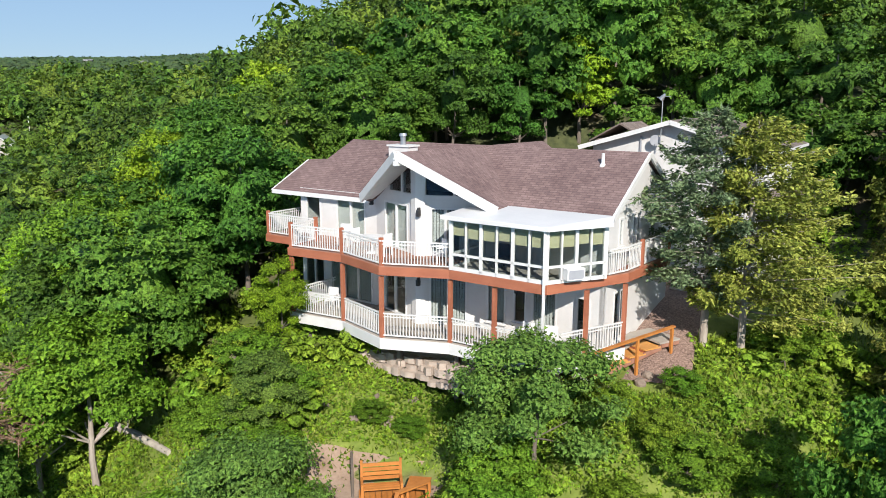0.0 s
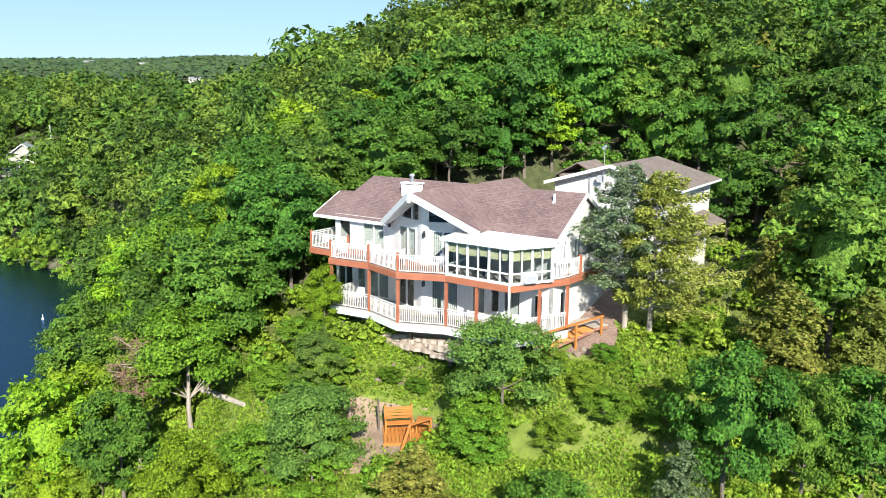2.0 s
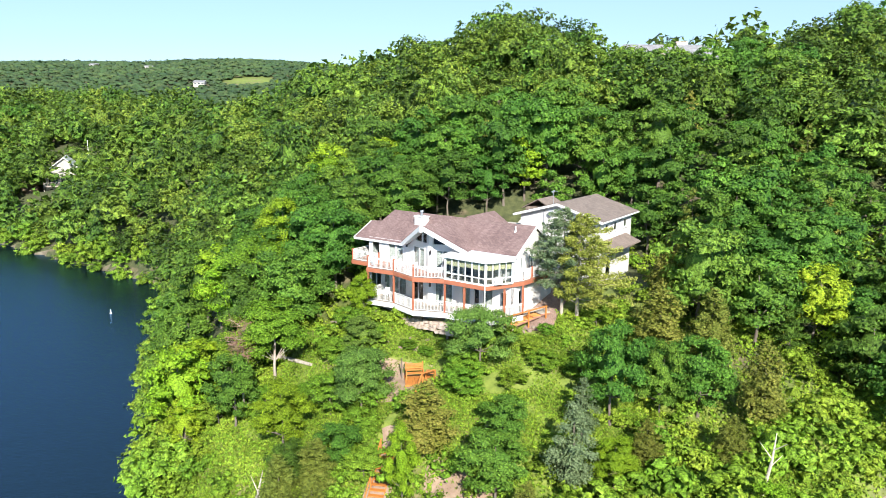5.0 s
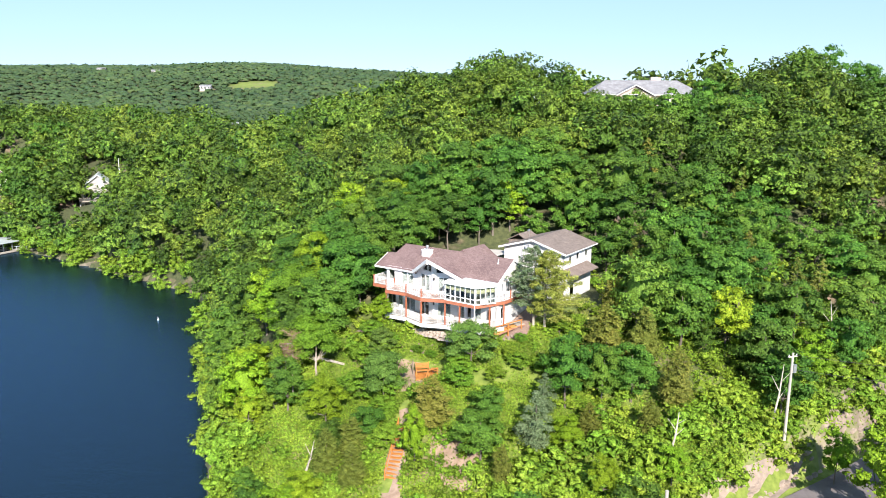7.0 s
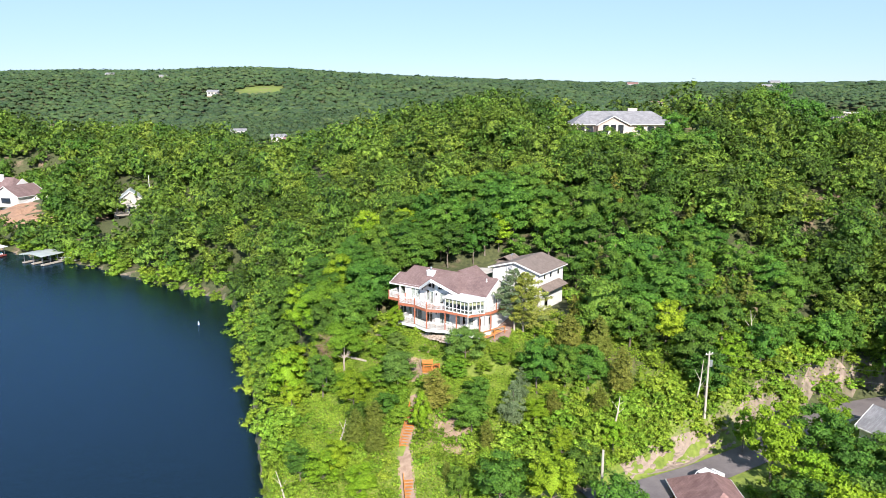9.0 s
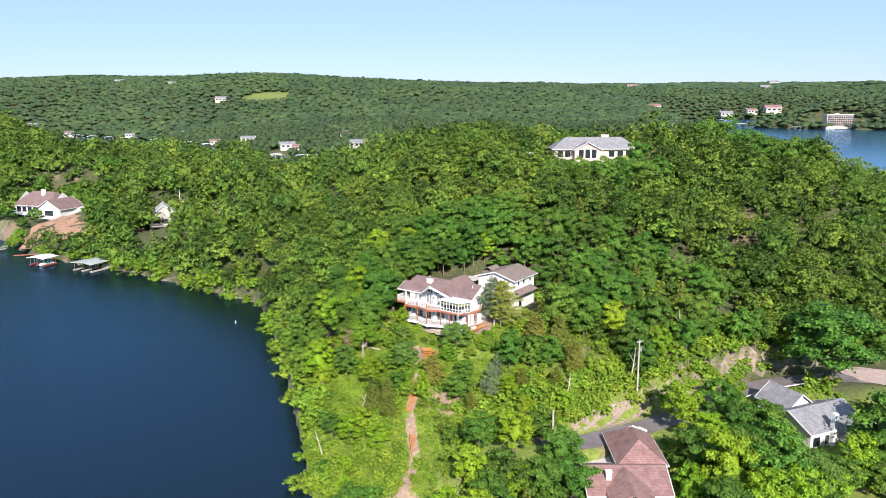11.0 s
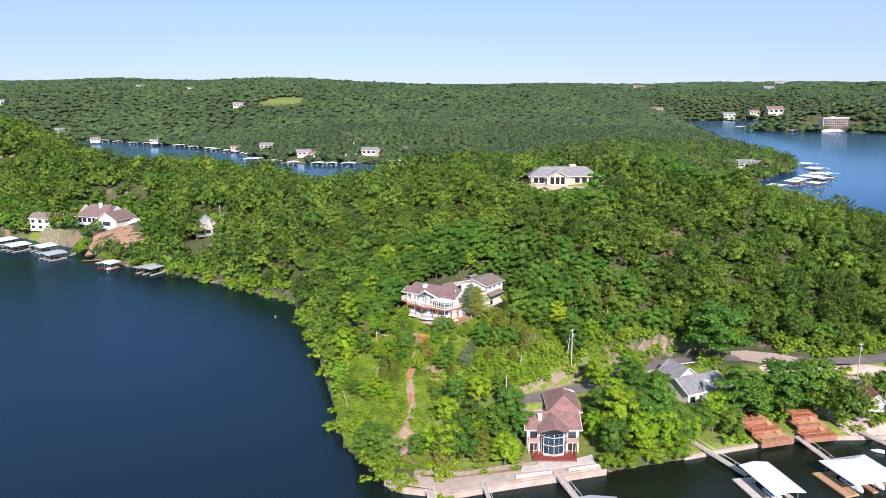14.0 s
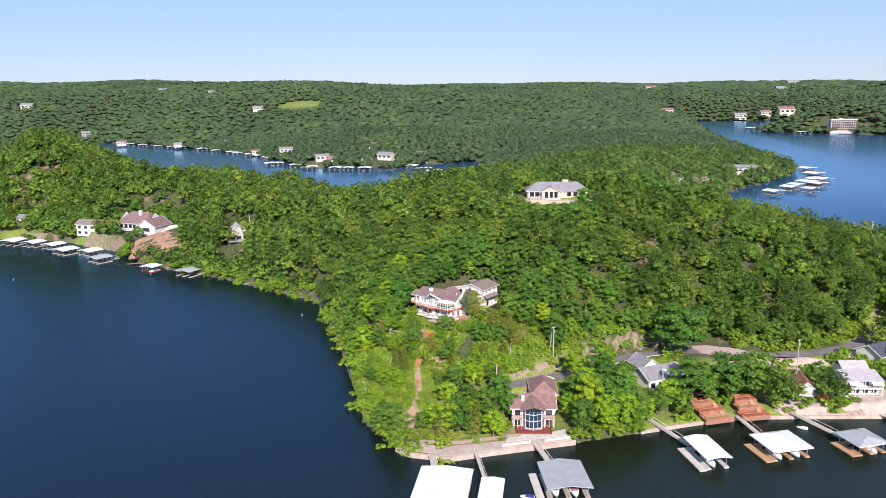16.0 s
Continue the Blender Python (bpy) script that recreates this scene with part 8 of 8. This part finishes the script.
for a, b, w in (((1.5, -27, 1.4), (3.4, -36.2, 0.6), 1.6), ((12.4, -25.6, 1.4), (15.0, -39.6, 0.6), 0.9), ((27.6, -20.8, 1.4), (31.4, -32.4, 0.6), 1.5), ((59.5, -6.5, 1.6), (66.6, -19.0, 0.6), 1.4), ((83.6, -2.8, 1.4), (86.9, -15.5, 0.6), 1.4), ((98.4, 1.0, 1.5), (107.0, -14.2, 0.6), 1.5), ((122.5, 0, 1.3), (127.6, -5.2, 0.6), 1.3)):
    gangway(a, b, w)
boat(pose(34.6, -40.5, 0, 0, 0, 186), REDPAINT, "white motorboat with red trim under the dock roof")
boat(pose(30.2, -40.5, 0, 0, 0, 186), BLUE, "white motorboat with a blue canvas cover")
boat(pose(69.1, -26.4, 0, 0, 0, 192), BLUE, "white motorboat with a blue canvas cover")
boat(pose(86.4, -22.2, 0, 0, 0, 194), NAVY, "motorboat under a navy canvas cover")
boat(pose(91.2, -21.0, 0, 0, 0, 194), GELCOAT, "white motorboat at the dock")
boat(pose(110.8, -18.8, 0, 0, 0, 196), GELCOAT, "white motorboat at the dock")
boat(pose(8.0, -44.5, 0, 0, 0, 174), GELCOAT, "white motorboat at the dock")
boat(pose(24.0, -43.5, 0, 0, 0, 80) @ Matrix.Diagonal((0.6, 0.6, 0.6, 1)), NAVY, "small purple-grey jet boat tied to the platform")
boat(pose(99.5, -7.5, 0, 0, 0, 60) @ Matrix.Diagonal((0.5, 0.5, 0.5, 1)), GELCOAT, "small white rowing boat near the shore")

ld = boat_dock(pose(-253.5, 230.2, 0, 0, 0, -20), 10.5, 8.5, METALROOF, DECKWOOD, "white-roofed floating boat dock on the lake", 2, 0.8)
for x, y, r, s in ((-270, 235.5, -12, 1.15), (-237.4, 223.4, -25, 1.0), (-222.6, 209.5, -30, 1.12), (-206, 206, -30, 1.0)):
    copy_thing(ld, pose(x, y, 0, 0, 0, r) @ Matrix.Diagonal((s, s, 1, 1)))
gd = boat_dock(pose(-191.7, 188.7, 0, 0, 0, -35), 10, 9, GREENROOF, DECKWOOD, "floating boat dock with a grey-green roof", 2, 0.6)
copy_thing(gd, pose(-131, 159.5, 0, 0, 0, -25))
gangway((-119, 157.5, 1.2), (-127, 161, 0.6), 2.0)
gangway((-183, 193, 1.2), (-187, 192.5, 0.6), 1.6)
tagged(boat_dock(pose(-154, 167.6, 0, 0, 0, -20), 8, 6, METALROOF, MAROON, "small boat dock with teal boats and a maroon deck", 2, 0.5))
boat(pose(-152.5, 167.1, 0.2, 0, 0, 150), TEAL, "small boat with a teal cover")
t = thing("walkway", pose(-167, 184, 0.5, 0, 0, 20), "long brown timber shore walkway", "walkway")
part("planks", Shape().box(-7, -0.6, 0, 12, 0.6, 0.2), STAIN, t)
for x, y, r, s in ((263, 436, 30, 1.3), (288, 463, 35, 1.3), (319, 500, 35, 1.5), (340, 520, 30, 1.6), (354, 566, 30, 1.6), (368, 615, 25, 1.4), (-31, 612, 0, 1.8), (-241, 714, 20, 1.5), (-288, 828, 30, 1.4), (-262, 790, 30, 1.4), (-205, 690, 15, 1.3), (-150, 655, 0, 1.3), (-115, 650, 0, 1.4), (-62, 672, -20, 1.2), (-350, 895, 30, 1.5), (-420, 962, 30, 1.5), (-470, 1000, 30, 1.5), (-600, 1090, 30, 2.0), (600, 1420, 0, 2.2), (700, 1225, 0, 1.8), (640, 1262, 0, 1.8), (-626, 1118, 30, 1.4), (-560, 1060, 30, 1.4), (-520, 1030, 30, 1.2), (-490, 1012, 25, 1.3), (-385, 925, 30, 1.3), (-335, 872, 30, 1.2), (-310, 850, 35, 1.3), (-272, 806, 30, 1.2), (-233, 716, 20, 1.2), (-180, 668, 10, 1.2), (-134, 652, 0, 1.1), (-45, 640, -20, 1.2), (333, 519, 30, 1.2), (322, 486, 30, 1.3), (300, 478, 30, 1.2), (300, 450, 30, 1.1), (660, 1690, 0, 1.5)):
    copy_thing(ld, pose(x, y, 0, 0, 0, r) @ Matrix.Diagonal((s, s, 1.1, 1)))

buoy = thing("buoy", pose(-58.6, 92.6, 0), "small white marker buoy on the lake", "buoy")
part("float", Shape().tube((0, 0, -0.3), (0, 0, 0.22), 0.2, 0.17, 12), GELCOAT, buoy)
part("mast", Shape().tube((0, 0, 0.22), (0, 0, 0.8), 0.07, 0.06, 8), GELCOAT, buoy)
copy_thing(buoy, pose(-216, 150, 0))


def car(m):
    c = thing("parked_car", m, "white sedan parked at the edge of the lane", "car")
    body = Shape()
    prof = [(-2.2, 0.35), (2.2, 0.35), (2.25, 0.75), (1.3, 0.92), (0.6, 1.42), (-1.1, 1.45), (-1.8, 1.0), (-2.25, 0.9)]
    k, n = 0, len(prof)
    body.v = [(x, -0.85, z) for x, z in prof] + [(x, 0.85, z) for x, z in prof]
    body.f = [tuple(range(n)), tuple(range(2 * n - 1, n - 1, -1))] + [(i, n + i, n + (i + 1) % n, (i + 1) % n) for i in range(n)]
    part("body", body, GELCOAT, c)
    part("windscreen", Shape().sheet([(1.22, -0.75, 0.98), (1.22, 0.75, 0.98), (0.68, 0.68, 1.38), (0.68, -0.68, 1.38)], (0.03, 0, 0.03)), DARKGLASS, c)
    part("rear_window", Shape().sheet([(-1.72, -0.75, 1.05), (-1.72, 0.75, 1.05), (-1.2, 0.68, 1.4), (-1.2, -0.68, 1.4)], (-0.03, 0, 0.03)), DARKGLASS, c)
    for y in (-0.87, 0.84):
        part("side_window", Shape().sheet([(-1.45, y, 0.98), (1.0, y, 0.98), (0.5, y, 1.36), (-1.05, y, 1.36)], (0, 0.03, 0)), DARKGLASS, c)
    for x in (-1.4, 1.4):
        for y in (-0.86, 0.66):
            w = part("wheel", Shape().tube((x, y, 0.33), (x, y + 0.2, 0.33), 0.33, 0.33, 16), DARKPLASTIC, c)
            part("rim", Shape().tube((x, y - 0.01 if y < 0 else y + 0.19, 0.33), (x, y + 0.02 if y < 0 else y + 0.22, 0.33), 0.2, 0.2, 12), STEEL, w)
    for y in (-0.6, 0.6):
        part("headlight", Shape().box(2.2, y - 0.18, 0.6, 2.28, y + 0.18, 0.74), GELCOAT, c)
    return c


car(pose(32.8, 7.6, h1(32.8, 7.6) + 0.15, 0, 0, 36))
# guard posts and rail at the bend
g = thing("guard_rail", pose(0, 0, 0), "low white guard rail along the lane", "guard rail")
pts = [(54, 21.4), (60, 25.6), (66, 28.6), (72, 30.6)]
for x, y in pts:
    part("post", Shape().box(x - 0.08, y - 0.08, h1(x, y) - 0.2, x + 0.08, y + 0.08, h1(x, y) + 0.9), TRIM, g)
for (ax, ay), (bx, by) in zip(pts, pts[1:]):
    part("rail", Shape().bar((ax, ay, h1(ax, ay) + 0.7), (bx, by, h1(bx, by) + 0.7), 0.06, 0.2), TRIM, g)


# bare clay slope below the shore house, laid close over the ground
def ground_patch(name, cx, cy, rx, ry, turn, material, label, step=1.2, lift=0.12):
    s = Shape()
    n = 22
    ca, sa = math.cos(radians(turn)), math.sin(radians(turn))
    rr = random.Random(int(cx * 7 + cy))
    wob = [1 + 0.14 * math.sin(3 * k * 0.285 + rr.uniform(0, 1)) + rr.uniform(-0.07, 0.07) for k in range(n)]
    rings = 12
    pts = [(cx, cy)]
    for i in range(1, rings + 1):
        for k in range(n):
            w = 2 * math.pi * k / n
            u, v = rx * i / rings * wob[k] * math.cos(w), ry * i / rings * wob[k] * math.sin(w)
            pts.append((cx + u * ca - v * sa, cy + u * sa + v * ca))
    zs = height(np.array([p[0] for p in pts]), np.array([p[1] for p in pts]))
    for (x, y), z in zip(pts, zs):
        s.v.append((x, y, z + lift))
    for k in range(n):
        s.f.append((0, 1 + k, 1 + (k + 1) % n))
    for i in range(rings - 1):
        for k in range(n):
            a, b = 1 + i * n + k, 1 + i * n + (k + 1) % n
            s.f.append((a, a + n, b + n, b))
    return tagged(new(name, s.mesh(name, material)), label, "bare ground", kind="structure")


ground_patch("bare_slope", -164, 203, 21, 13, -25, REDCLAY, "bare reddish clay slope above the shore")
ground_patch("bare_slope", -171, 221, 12, 4.6, -12, CONCRETE, "pale gravel yard beside the shore house")
ground_patch("paved_yard", 103, 3.0, 9, 5.2, 4, SEAWALL, "pale paved yard by the water")
ground_patch("paved_yard", 122, 4.2, 13, 5.0, 4, SEAWALL, "pale paved yard by the water")
ground_patch("gravel_yard", 91, 35.4, 8.5, 4.6, -14, GRAVEL, "pale gravel turnout beside the lane", lift=0.2)
ground_patch("gravel_yard", 104, 27.0, 17, 4.2, -2, GRAVEL, "pale gravel strip beside the lane")
ground_patch("gravel_yard", 131, 31.5, 8, 4.0, 30, GRAVEL, "pale gravel strip beside the lane")
ground_patch("bare_slope", 30.6, 13.2, 9.5, 1.35, 33, ROCK, "bare tan rock face of the road cut")
ground_patch("bare_slope", -3.3, 24.0, 3.2, 2.8, 10, CLAY, "bare trodden soil round the bench")
ground_patch("bare_slope", 1.5, 13, 2.6, 3.4, 10, CLAY, "bare soil patch among the small trees")
ground_patch("bare_slope", -5, -9, 3.5, 5, 10, CLAY, "bare soil patch at the foot of the path")

LEAF_RUST = leaf_mat("leaves_rust", (0.10, 0.045, 0.018), (0.20, 0.085, 0.03), (0.32, 0.15, 0.05), patch=0.3)
for x, y, hh, leaf, label in ((109.0, 2.4, 3.0, LEAF_RUST, "round rust-brown bush beside the white house"), (112.8, 0.4, 3.6, LEAF_SHRUB, "round green bush on the sea wall")):
    bush = make_tree("bush", int(x), 4.0, 4.4, "round", 1500, 0.24, leaf, label, 0.06, n_lobe=16)
    bush.matrix_world = pose(x, y, max(h1(x, y), 1.2) - 0.1) @ Matrix.Diagonal((hh / 4, hh / 4, hh / 4, 1))

# trees that stand between the houses on the left shore
shore_oak = make_tree("oak_tree", 61, 10.5, 9.0, "round", 900, 0.7, LEAF, OAK, n_lobe=16)
for x, y, sc in ((-206, 228, 0.85), (-199, 224, 0.75), (-236, 232, 1.1), (-245, 246, 1.2), (-182, 215, 0.7), (-227, 229, 0.6), (-186, 211, 0.6), (-238, 246, 1.1), (-256, 250, 1.1), (-148, 206, 1.0), (-142, 200, 1.1), (-152, 224, 1.1), (-205, 262, 1.2), (-190, 264, 1.2), (-172, 264, 1.1), (-268, 246, 1.0), (-290, 256, 1.1), (-140, 190, 1.1), (-134, 184, 1.0), (-146, 197, 1.1), (-126, 196, 0.9), (-104, 200, 1.0), (-150, 215, 1.1), (-262, 262, 1.1), (-296, 262, 1.0), (-215, 256, 1.1), (-158, 258, 1.1), (-178, 256, 1.0)):
    copy_thing(shore_oak, pose(x, y, h1(x, y) - 0.2, 0, 0, x * 7 % 360) @ Matrix.Diagonal((sc, sc, sc, 1)))
for o in (*shore_oak.children_recursive, shore_oak):
    bpy.data.objects.remove(o)
